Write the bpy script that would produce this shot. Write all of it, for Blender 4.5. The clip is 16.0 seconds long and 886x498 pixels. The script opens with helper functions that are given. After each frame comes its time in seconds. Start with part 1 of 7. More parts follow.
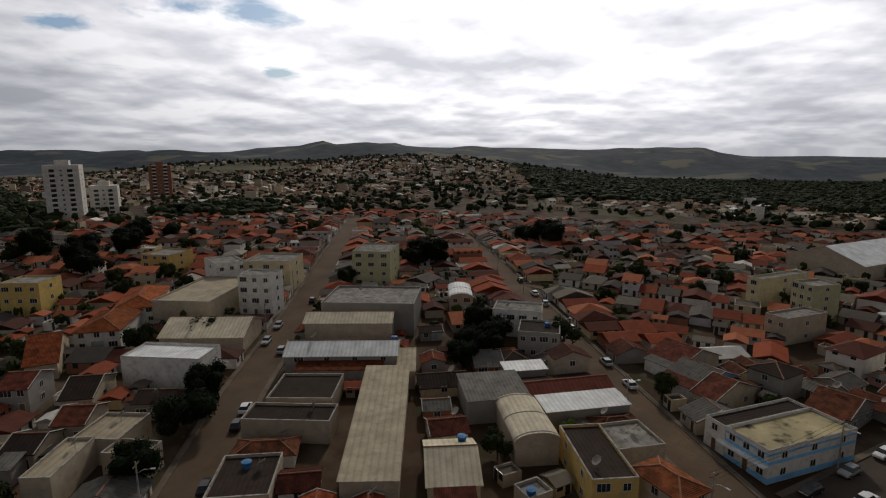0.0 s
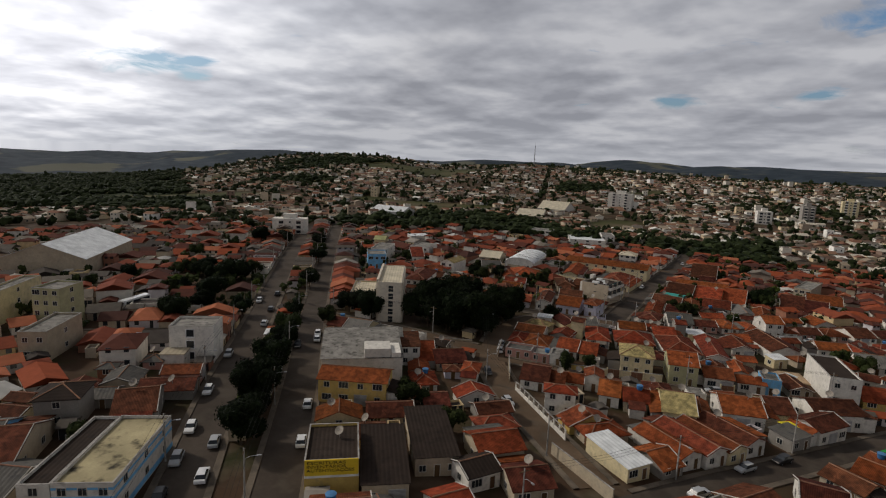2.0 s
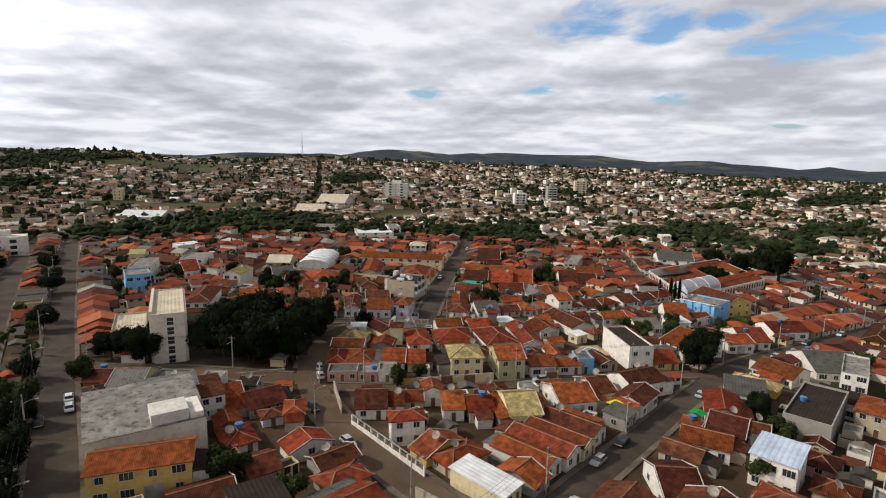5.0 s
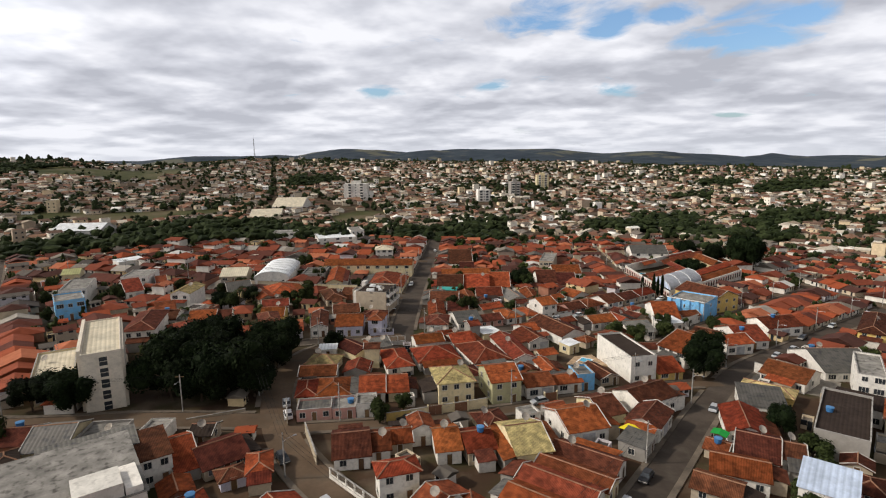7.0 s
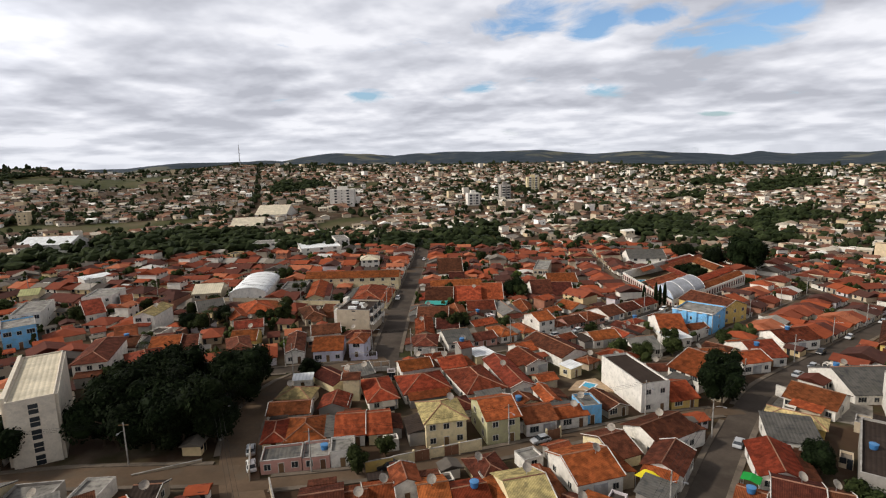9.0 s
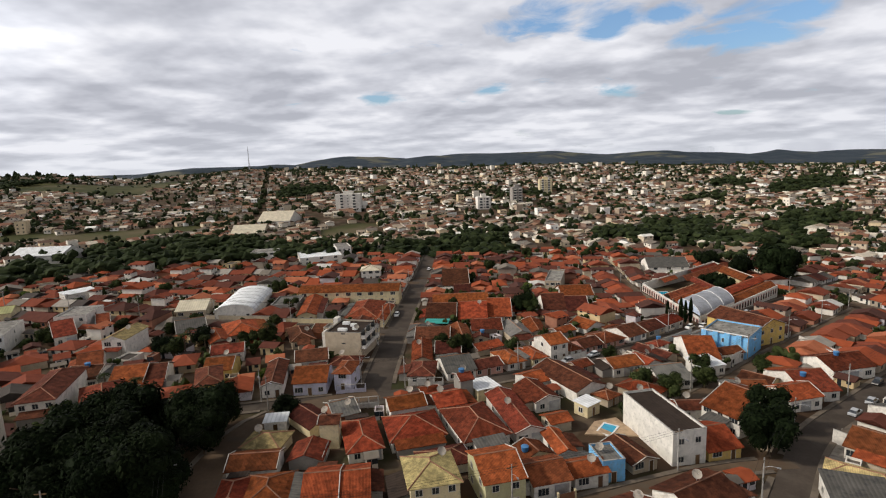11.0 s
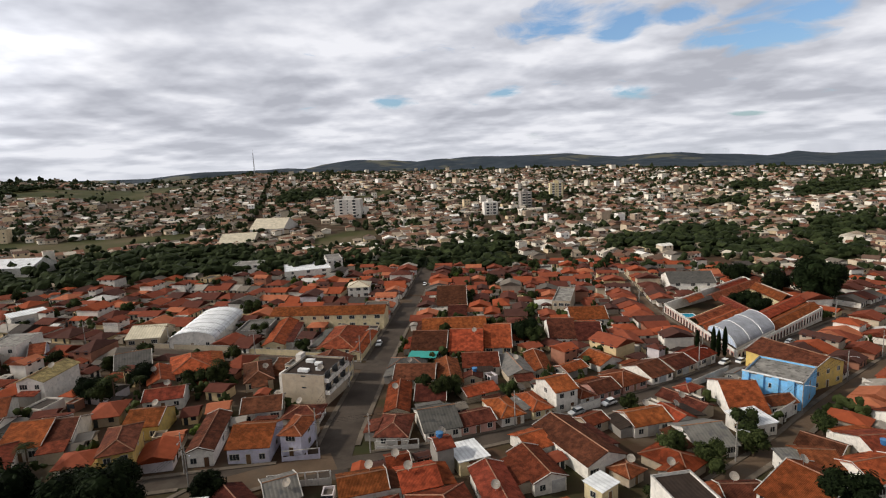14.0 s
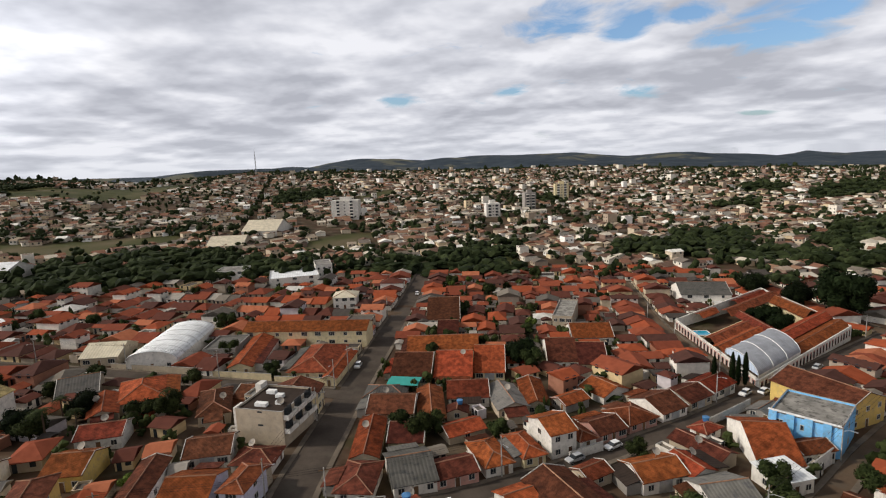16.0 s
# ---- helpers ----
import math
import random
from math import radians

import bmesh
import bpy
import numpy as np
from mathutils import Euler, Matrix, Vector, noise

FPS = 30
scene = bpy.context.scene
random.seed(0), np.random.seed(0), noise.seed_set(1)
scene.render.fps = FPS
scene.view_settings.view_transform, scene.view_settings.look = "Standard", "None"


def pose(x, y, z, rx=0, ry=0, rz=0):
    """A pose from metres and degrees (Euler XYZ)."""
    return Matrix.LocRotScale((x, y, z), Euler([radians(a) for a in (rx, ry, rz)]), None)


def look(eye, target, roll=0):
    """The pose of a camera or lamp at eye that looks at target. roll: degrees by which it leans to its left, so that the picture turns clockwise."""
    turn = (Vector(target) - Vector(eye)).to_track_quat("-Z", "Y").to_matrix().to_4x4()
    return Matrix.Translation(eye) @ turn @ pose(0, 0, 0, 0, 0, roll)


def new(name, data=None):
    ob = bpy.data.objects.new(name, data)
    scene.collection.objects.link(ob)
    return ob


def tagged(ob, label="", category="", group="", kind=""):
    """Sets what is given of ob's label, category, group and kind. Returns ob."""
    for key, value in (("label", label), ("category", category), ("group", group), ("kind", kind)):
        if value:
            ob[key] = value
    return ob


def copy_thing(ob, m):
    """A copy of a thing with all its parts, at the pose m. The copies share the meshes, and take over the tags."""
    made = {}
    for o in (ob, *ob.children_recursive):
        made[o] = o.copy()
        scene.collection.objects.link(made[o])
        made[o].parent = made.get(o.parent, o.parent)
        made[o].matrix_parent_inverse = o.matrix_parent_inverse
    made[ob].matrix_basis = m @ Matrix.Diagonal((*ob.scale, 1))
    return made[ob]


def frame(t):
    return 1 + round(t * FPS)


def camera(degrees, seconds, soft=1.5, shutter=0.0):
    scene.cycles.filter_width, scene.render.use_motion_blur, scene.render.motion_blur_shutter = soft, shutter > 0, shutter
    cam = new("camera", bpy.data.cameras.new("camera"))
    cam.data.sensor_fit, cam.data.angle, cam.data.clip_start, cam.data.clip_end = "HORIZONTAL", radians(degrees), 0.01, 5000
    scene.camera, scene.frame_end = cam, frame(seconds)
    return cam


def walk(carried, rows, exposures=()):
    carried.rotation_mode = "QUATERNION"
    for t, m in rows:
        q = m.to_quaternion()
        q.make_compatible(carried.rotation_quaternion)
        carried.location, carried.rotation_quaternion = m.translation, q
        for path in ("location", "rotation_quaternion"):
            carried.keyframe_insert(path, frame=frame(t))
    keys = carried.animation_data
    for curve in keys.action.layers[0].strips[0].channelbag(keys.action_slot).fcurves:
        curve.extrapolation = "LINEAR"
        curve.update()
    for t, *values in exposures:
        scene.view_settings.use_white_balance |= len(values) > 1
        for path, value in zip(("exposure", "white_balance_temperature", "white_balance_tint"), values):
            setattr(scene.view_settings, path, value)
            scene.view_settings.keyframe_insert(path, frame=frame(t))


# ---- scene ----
cam = camera(78, 16.0, soft=1.15)
PATH = [
    (0.0, look((38.30, -11.91, 51.94), (-57.19, -35.66, 34.13), -0.19)),
    (0.5, look((34.11, -14.80, 51.10), (-64.26, -11.12, 33.51), 0.27)),
    (1.0, look((30.51, -18.83, 51.35), (-60.51, 18.63, 33.67), 1.53)),
    (1.5, look((25.73, -20.94, 51.49), (-48.39, 44.02, 34.57), 1.78)),
    (2.0, look((22.23, -20.76, 51.70), (-24.87, 65.93, 35.40), 2.42)),
    (2.5, look((18.48, -20.91, 52.48), (-16.05, 71.48, 35.98), 2.53)),
    (3.0, look((15.64, -19.71, 52.62), (-16.23, 73.59, 35.89), 2.20)),
    (3.5, look((12.93, -17.64, 52.59), (-15.40, 76.78, 35.75), 1.73)),
    (3.6, look((12.32, -17.07, 52.57), (-9.84, 78.99, 35.81), 1.79)),
    (3.7, look((11.72, -16.51, 52.55), (-2.28, 81.09, 35.86), 1.85)),
    (3.8, look((11.11, -15.94, 52.52), (2.18, 82.26, 35.92), 1.91)),
    (4.0, look((9.90, -14.82, 52.48), (2.46, 83.54, 36.04), 2.03)),
    (4.2, look((9.19, -13.11, 52.48), (0.89, 85.17, 35.98), 1.83)),
    (5.2, look((5.63, -4.58, 52.49), (-2.15, 93.69, 35.70), 0.83)),
    (6.5, look((1.01, 6.51, 52.51), (-3.39, 104.92, 35.33), -0.47)),
    (7.0, look((0.48, 10.83, 52.67), (-0.34, 109.33, 35.46), -0.75)),
    (7.5, look((0.35, 14.57, 52.84), (2.65, 113.04, 35.59), -1.02)),
    (8.0, look((0.53, 18.18, 53.06), (2.43, 116.68, 35.89), -1.29)),
    (8.5, look((1.00, 22.40, 53.38), (2.46, 120.93, 36.36), -1.49)),
    (9.0, look((1.66, 26.49, 53.37), (2.51, 125.07, 36.60), -1.65)),
    (11.5, look((7.53, 51.21, 53.97), (5.42, 149.86, 37.74), -2.37)),
    (12.0, look((8.78, 56.29, 53.93), (6.23, 154.95, 37.84), -2.45)),
    (12.5, look((10.06, 61.27, 54.00), (7.16, 159.94, 38.00), -2.51)),
    (13.0, look((11.15, 66.29, 53.97), (7.97, 164.97, 38.07), -2.55)),
    (13.5, look((12.34, 71.36, 53.86), (8.85, 170.05, 38.15), -2.54)),
    (14.0, look((13.62, 76.20, 53.95), (9.81, 174.88, 38.23), -2.53)),
    (14.5, look((15.07, 80.63, 53.95), (10.96, 179.31, 38.26), -2.49)),
    (15.0, look((16.51, 85.72, 54.14), (12.08, 184.38, 38.38), -2.58)),
    (15.5, look((17.84, 90.50, 54.29), (13.13, 189.13, 38.50), -2.51)),
    (16.0, look((19.04, 95.32, 54.71), (14.06, 193.93, 38.82), -2.36)),
]
EXPOSURE = [(0.0, -1.34), (1.0, -1.54), (1.6, -1.22), (2.2, -0.86), (3.0, -0.6), (4.2, -0.24), (6.3, -0.06), (9.0, -0.06), (11.5, -0.18), (16.0, -0.17)]
walk(cam, PATH, EXPOSURE)

# ---- world, sun ----
SUN_FROM = Vector((-0.93, -0.1, 0.72)).normalized()


def node(tree, kind, **sets):
    n = tree.nodes.new(kind)
    for k, v in sets.items():
        if k == "op":
            n.operation = v
        elif k == "blend":
            n.blend_type = v
            n.data_type = "RGBA"
        elif k == "dt":
            n.data_type = v
        else:
            n.inputs[k.replace("_", " ")].default_value = v
    return n


def ramp(tree, fac, stops):
    n = tree.nodes.new("ShaderNodeValToRGB")
    el = n.color_ramp.elements
    el[0].position, el[0].color = stops[0][0], (*stops[0][1], 1)
    el[1].position, el[1].color = stops[-1][0], (*stops[-1][1], 1)
    for p, c in stops[1:-1]:
        e = el.new(p)
        e.color = (*c, 1)
    tree.links.new(fac, n.inputs[0])
    return n.outputs[0]


def mixed(tree, fac, a, b, blend="MIX"):
    n = tree.nodes.new("ShaderNodeMix")
    n.data_type, n.blend_type = "RGBA", blend
    for i, v in ((0, fac), (6, a), (7, b)):
        if isinstance(v, (int, float)):
            n.inputs[i].default_value = v
        elif isinstance(v, tuple):
            n.inputs[i].default_value = (*v, 1)
        else:
            tree.links.new(v, n.inputs[i])
    return n.outputs[2]


def math_node(tree, op, a, b=None):
    n = tree.nodes.new("ShaderNodeMath")
    n.operation = op
    for i, v in enumerate((a, b)):
        if v is None:
            continue
        if isinstance(v, (int, float)):
            n.inputs[i].default_value = v
        else:
            tree.links.new(v, n.inputs[i])
    return n.outputs[0]


def sky_world():
    w = bpy.data.worlds.new("cloudy_sky")
    scene.world = w
    w.use_nodes = True
    t = w.node_tree
    t.nodes.clear()
    out = t.nodes.new("ShaderNodeOutputWorld")
    bg = t.nodes.new("ShaderNodeBackground")
    t.links.new(bg.outputs[0], out.inputs[0])
    sky = t.nodes.new("ShaderNodeTexSky")
    sky.sky_type, sky.sun_disc = "NISHITA", False
    sky.sun_elevation, sky.sun_rotation = math.asin(SUN_FROM.z), math.atan2(SUN_FROM.x, SUN_FROM.y)
    sky.dust_density = 2.0
    blue = t.nodes.new("ShaderNodeVectorMath")
    blue.operation = "SCALE"
    blue.inputs["Scale"].default_value = SKY_BLUE
    t.links.new(mixed(t, 1.0, sky.outputs[0], (0.78, 0.94, 1.1), "MULTIPLY"), blue.inputs[0])
    co = t.nodes.new("ShaderNodeTexCoord")
    sep = t.nodes.new("ShaderNodeSeparateXYZ")
    t.links.new(co.outputs["Generated"], sep.inputs[0])
    up = math_node(t, "ADD", math_node(t, "MAXIMUM", sep.outputs[2], 0.0), 0.17)
    com = t.nodes.new("ShaderNodeCombineXYZ")
    t.links.new(math_node(t, "DIVIDE", sep.outputs[0], up), com.inputs[0])
    t.links.new(math_node(t, "DIVIDE", sep.outputs[1], up), com.inputs[1])

    def cloud_noise(scale, detail, rough, seed, warp=0.0, at=None):
        n = t.nodes.new("ShaderNodeTexNoise")
        n.inputs["Scale"].default_value, n.inputs["Detail"].default_value = scale, detail
        n.inputs["Roughness"].default_value, n.inputs["Distortion"].default_value = rough, warp
        off = t.nodes.new("ShaderNodeVectorMath")
        off.operation = "ADD"
        off.inputs[1].default_value = (seed, seed * 0.7, seed * 1.3)
        t.links.new(at or com.outputs[0], off.inputs[0])
        t.links.new(off.outputs[0], n.inputs["Vector"])
        return n.outputs[0]

    # blue gaps where the cover thins, each a place on the cloud layer and a width
    cover = math_node(t, "ADD", math_node(t, "MULTIPLY", cloud_noise(3.0, 8, 0.6, CLOUD_SEED, 0.5), 1.1), 0.03)
    thin = None
    for gx, gy, gr in GAPS:
        dv = t.nodes.new("ShaderNodeVectorMath")
        dv.operation = "DISTANCE"
        dv.inputs[1].default_value = (gx, gy, 0)
        t.links.new(com.outputs[0], dv.inputs[0])
        k = math_node(t, "MULTIPLY", math_node(t, "MAXIMUM", math_node(t, "SUBTRACT", 1.0, math_node(t, "DIVIDE", dv.outputs["Value"], gr)), 0.0), 0.5)
        thin = k if thin is None else math_node(t, "MAXIMUM", thin, k)
    mask = ramp(t, math_node(t, "SUBTRACT", cover, thin), [(0.2, (0, 0, 0)), (0.42, (1, 1, 1))])
    # puffs with lit upper rims and grey bases: the same cover sampled a little farther out on the layer
    big, fine = cloud_noise(1.1, 5, 0.5, 11.7, 0.2), cloud_noise(2.5, 4, 0.48, 4.4, 0.1)
    farther = t.nodes.new("ShaderNodeVectorMath")
    farther.operation = "SCALE"
    farther.inputs["Scale"].default_value = 1.04
    t.links.new(com.outputs[0], farther.inputs[0])
    fine_out = cloud_noise(2.5, 4, 0.48, 4.4, 0.1, farther.outputs[0])
    relief = math_node(t, "MULTIPLY", math_node(t, "SUBTRACT", fine, fine_out), RELIEF)
    depth = math_node(t, "ADD", math_node(t, "ADD", math_node(t, "MULTIPLY", big, 0.58), math_node(t, "MULTIPLY", fine, 0.42)), relief)
    shade = ramp(t, depth, [(0.39, CLOUD_WHITE), (0.51, CLOUD_MID), (0.64, CLOUD_DARK)])
    # brighter cloud towards the veiled sun
    dot = t.nodes.new("ShaderNodeVectorMath")
    dot.operation = "DOT_PRODUCT"
    dot.inputs[1].default_value = SUN_FROM
    t.links.new(co.outputs["Generated"], dot.inputs[0])
    # the unseen side opposite the sun is dimmed to cut light from there
    near_sun = ramp(t, math_node(t, "ADD", math_node(t, "MULTIPLY", dot.outputs["Value"], 0.5), 0.5),
                    [(0.0, (0.03, 0.03, 0.03)), (0.12, (0.06, 0.06, 0.06)), (0.2, (0.24, 0.24, 0.24)), (0.575, (0.245, 0.245, 0.245)), (0.72, (0.25, 0.25, 0.25)), (0.8, (0.4, 0.4, 0.395)), (0.88, (0.62, 0.61, 0.595)), (1.0, (1.1, 1.07, 1.02))])
    cloud = mixed(t, 1.0, shade, mixed(t, 1.0, near_sun, (4.2, 4.2, 4.2), "MULTIPLY"), "MULTIPLY")
    # unseen cloud overhead is dimmed by ZENITH to cut the light it sends down
    deck = ramp(t, sep.outputs[2], [(0.3, (1, 1, 1)), (0.62, (ZENITH, ZENITH, ZENITH)), (1.0, (ZENITH, ZENITH, ZENITH))])
    cloud = mixed(t, 1.0, cloud, deck, "MULTIPLY")
    col = mixed(t, mask, blue.outputs[0], cloud)
    # far layers melt into a pale band above the horizon
    low = ramp(t, sep.outputs[2], [(0.0, (0.5, 0.5, 0.5)), (0.03, (0.2, 0.2, 0.2)), (0.09, (0, 0, 0))])
    col = mixed(t, low, col, HORIZON)
    below = ramp(t, math_node(t, "ADD", sep.outputs[2], 0.06), [(0.0, (1, 1, 1)), (0.02, (0, 0, 0))])
    t.links.new(mixed(t, below, col, (0.08, 0.09, 0.08)), bg.inputs[0])
    bg.inputs[1].default_value = 1.0


SKY_BLUE, CLOUD_SEED, ZENITH, RELIEF = 0.16, 3.1, 0.3, 0.3
GAPS = [(1.35, 2.57, 0.39), (1.41, 2.35, 0.28), (1.21, 2.67, 0.23), (0.71, 2.43, 0.26), (0.92, 2.38, 0.17), (-0.44, 3.55, 0.23), (1.07, 3.55, 0.24), (2.02, 3.98, 0.17), (-1.9, -2.07, 0.17), (-1.98, -1.53, 0.2), (-2.13, -1.35, 0.26), (-2.88, -1.69, 0.17), (-2.79, 1.85, 0.36), (-2.59, 1.97, 0.14), (0.4, 2.46, 0.32), (-2.81, 2.1, 0.17), (0.73, 2.62, 0.2), (0.28, 3.47, 0.18)]
CLOUD_WHITE, CLOUD_MID, CLOUD_DARK, HORIZON = (0.96, 0.965, 1.02), (0.7, 0.715, 0.785), (0.5, 0.515, 0.58), (0.77, 0.8, 0.87)
sky_world()
sun = new("sun", bpy.data.lights.new("sun", "SUN"))
sun.data.energy, sun.data.angle, sun.data.color = 3.1, radians(4), (1.0, 0.92, 0.81)
sun.matrix_world = look(SUN_FROM * 300, (0, 0, 0))


# ---- materials ----
def material(name, base, rough=0.85, var=0.25, scale=0.6, grain=6.0, bump=0.0, hue=0.0, metal=0.0, stain=0.0, stain_col=(0.05, 0.045, 0.04), spec=0.06):
    m = bpy.data.materials.new(name)
    m.use_nodes = True
    t = m.node_tree
    p = t.nodes["Principled BSDF"]
    p.inputs["Roughness"].default_value, p.inputs["Metallic"].default_value = rough, metal
    p.inputs["Specular IOR Level"].default_value = spec
    co = t.nodes.new("ShaderNodeTexCoord")
    info = t.nodes.new("ShaderNodeObjectInfo")
    off = t.nodes.new("ShaderNodeVectorMath")
    off.operation = "MULTIPLY_ADD"
    com = t.nodes.new("ShaderNodeCombineXYZ")
    for i in range(3):
        t.links.new(math_node(t, "MULTIPLY", info.outputs["Random"], 40.0 + 13 * i), com.inputs[i])
    off.inputs[1].default_value = (1, 1, 1)
    t.links.new(co.outputs["Object"], off.inputs[0])
    t.links.new(com.outputs[0], off.inputs[2])

    def noise_at(s, detail=4):
        n = t.nodes.new("ShaderNodeTexNoise")
        n.inputs["Scale"].default_value, n.inputs["Detail"].default_value = s, detail
        t.links.new(off.outputs[0], n.inputs["Vector"])
        return n.outputs[0]

    big, fine = noise_at(scale), noise_at(grain, 3)
    lo, hi = tuple(c * (1 - var) for c in base), tuple(min(0.92, c * (1 + var)) for c in base)
    col = ramp(t, big, [(0.3, lo), (0.7, hi)])
    col = mixed(t, ramp(t, fine, [(0.35, (0.0, 0.0, 0.0)), (0.75, (0.3, 0.3, 0.3))]), col, tuple(c * 0.6 for c in base))
    if stain:
        s = noise_at(scale * 2.3, 8)
        col = mixed(t, ramp(t, s, [(0.52, (0, 0, 0)), (0.68, (stain, stain, stain))]), col, stain_col)
    if hue:
        hsv = t.nodes.new("ShaderNodeHueSaturation")
        t.links.new(col, hsv.inputs["Color"])
        r = info.outputs["Random"]
        t.links.new(math_node(t, "ADD", math_node(t, "MULTIPLY", r, 0.022 * hue), 0.5 - 0.006 * hue), hsv.inputs["Hue"])
        r2 = math_node(t, "FRACT", math_node(t, "MULTIPLY", r, 7.31))
        t.links.new(math_node(t, "ADD", math_node(t, "MULTIPLY", r2, 0.7 * hue), 1 - 0.4 * hue), hsv.inputs["Value"])
        col = hsv.outputs[0]
    t.links.new(col, p.inputs["Base Color"])
    if bump:
        b = t.nodes.new("ShaderNodeBump")
        b.inputs["Strength"].default_value, b.inputs["Distance"].default_value = bump, 0.05
        t.links.new(fine, b.inputs["Height"])
        t.links.new(b.outputs[0], p.inputs["Normal"])
    return m


def tile_material(name, base, old=0.3, pitch=0.24, hue=1.0, rough=0.85, clay=True):
    """Clay or sheet roofing: ribs run down the slope (local y), lapped rows across it."""
    m = material(name, base, rough=rough, var=0.2, scale=0.35, grain=2.6, stain=old, stain_col=(base[0] * 0.35, base[1] * 0.4, base[2] * 0.5), hue=hue)
    t = m.node_tree
    p = t.nodes["Principled BSDF"]
    co = t.nodes.new("ShaderNodeTexCoord")
    ribs = t.nodes.new("ShaderNodeTexWave")
    ribs.wave_type, ribs.bands_direction = "BANDS", "X"
    ribs.inputs["Scale"].default_value = 0.314 / pitch
    ribs.inputs["Distortion"].default_value = 0.3
    t.links.new(co.outputs["Object"], ribs.inputs["Vector"])
    rows = t.nodes.new("ShaderNodeTexWave")
    rows.wave_type, rows.bands_direction, rows.wave_profile = "BANDS", "Y", "SAW"
    rows.inputs["Scale"].default_value = 0.314 / (pitch * 1.7)
    t.links.new(co.outputs["Object"], rows.inputs["Vector"])
    h = math_node(t, "ADD", ribs.outputs[1], math_node(t, "MULTIPLY", rows.outputs[1], 0.4))
    b = t.nodes.new("ShaderNodeBump")
    b.inputs["Strength"].default_value, b.inputs["Distance"].default_value = 0.55, 0.06
    t.links.new(h, b.inputs["Height"])
    t.links.new(b.outputs[0], p.inputs["Normal"])
    base_in = p.inputs["Base Color"].links[0].from_socket
    cells = t.nodes.new("ShaderNodeTexVoronoi")
    cells.distance, cells.inputs["Scale"].default_value = "CHEBYCHEV", 0.42
    warp = t.nodes.new("ShaderNodeTexNoise")
    warp.inputs["Scale"].default_value, warp.inputs["Detail"].default_value = 0.9, 4
    t.links.new(co.outputs["Object"], warp.inputs["Vector"])
    t.links.new(mixed(t, 0.35, co.outputs["Object"], warp.outputs["Color"]), cells.inputs["Vector"])
    relaid = ramp(t, cells.outputs["Color"], [(0.15, (0.6, 0.6, 0.62)), (0.5, (1, 1, 1)), (0.85, (1.0, 1.0, 1.0))])
    if clay:
        base_in = mixed(t, 0.65, base_in, mixed(t, 1.0, base_in, relaid, "MULTIPLY"))
        streak = ramp(t, warp.outputs[0], [(0.4, (0.55, 0.55, 0.55)), (0.62, (1.25, 1.2, 1.15))])
        base_in = mixed(t, 0.7, base_in, mixed(t, 1.0, base_in, streak, "MULTIPLY"))
    # shade in the grooves between ribs is put into the base colour
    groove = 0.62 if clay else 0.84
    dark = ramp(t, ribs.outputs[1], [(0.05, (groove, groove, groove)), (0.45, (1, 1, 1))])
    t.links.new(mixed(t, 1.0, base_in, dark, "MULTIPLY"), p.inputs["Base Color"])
    return m


WALL = {k: material(k + "_render", c, var=0.12, scale=0.5, grain=3, bump=0.15, stain=0.35, stain_col=(0.24, 0.22, 0.19), hue=0.3) for k, c in {
    "white": (0.71, 0.67, 0.6), "cream": (0.66, 0.55, 0.34), "beige": (0.45, 0.37, 0.27), "yellow": (0.62, 0.43, 0.14), "olive": (0.46, 0.43, 0.25),
    "pink": (0.52, 0.28, 0.23), "lilac": (0.52, 0.5, 0.58), "blue": (0.19, 0.47, 0.74), "grey": (0.29, 0.265, 0.235), "brick": (0.3, 0.12, 0.07)}.items()}
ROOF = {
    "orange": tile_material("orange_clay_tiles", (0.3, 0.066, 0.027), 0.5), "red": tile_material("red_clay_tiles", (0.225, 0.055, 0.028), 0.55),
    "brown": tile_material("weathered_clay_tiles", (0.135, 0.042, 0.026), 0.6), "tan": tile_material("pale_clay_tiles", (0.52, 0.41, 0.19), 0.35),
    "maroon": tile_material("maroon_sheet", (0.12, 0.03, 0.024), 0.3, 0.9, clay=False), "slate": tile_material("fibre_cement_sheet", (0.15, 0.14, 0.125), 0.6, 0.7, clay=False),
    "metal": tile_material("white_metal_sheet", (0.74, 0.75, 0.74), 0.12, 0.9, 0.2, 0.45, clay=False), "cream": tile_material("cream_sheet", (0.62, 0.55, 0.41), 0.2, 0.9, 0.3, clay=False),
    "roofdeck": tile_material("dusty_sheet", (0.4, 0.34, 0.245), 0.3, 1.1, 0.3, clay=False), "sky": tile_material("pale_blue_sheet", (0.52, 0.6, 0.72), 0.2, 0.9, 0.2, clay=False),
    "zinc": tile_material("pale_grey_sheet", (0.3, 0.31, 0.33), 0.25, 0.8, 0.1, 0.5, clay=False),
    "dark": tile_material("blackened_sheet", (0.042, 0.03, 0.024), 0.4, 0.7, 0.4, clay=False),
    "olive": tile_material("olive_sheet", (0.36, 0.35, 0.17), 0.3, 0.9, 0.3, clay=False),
    "mossy": material("mossy_slab", (0.4, 0.34, 0.2), var=0.25, scale=0.2, grain=3, stain=0.95, stain_col=(0.035, 0.032, 0.026)),
    "slab": material("weathered_slab", (0.24, 0.225, 0.2), var=0.4, scale=0.4, grain=3, stain=0.75, hue=0.3)}
PALE = material("pale_cream_render", (0.64, 0.57, 0.46), var=0.1, scale=0.5, grain=3, stain=0.3, stain_col=(0.3, 0.27, 0.22))
GLASS = material("dark_window_glass", (0.025, 0.03, 0.035), rough=0.12, var=0.1, spec=0.6)
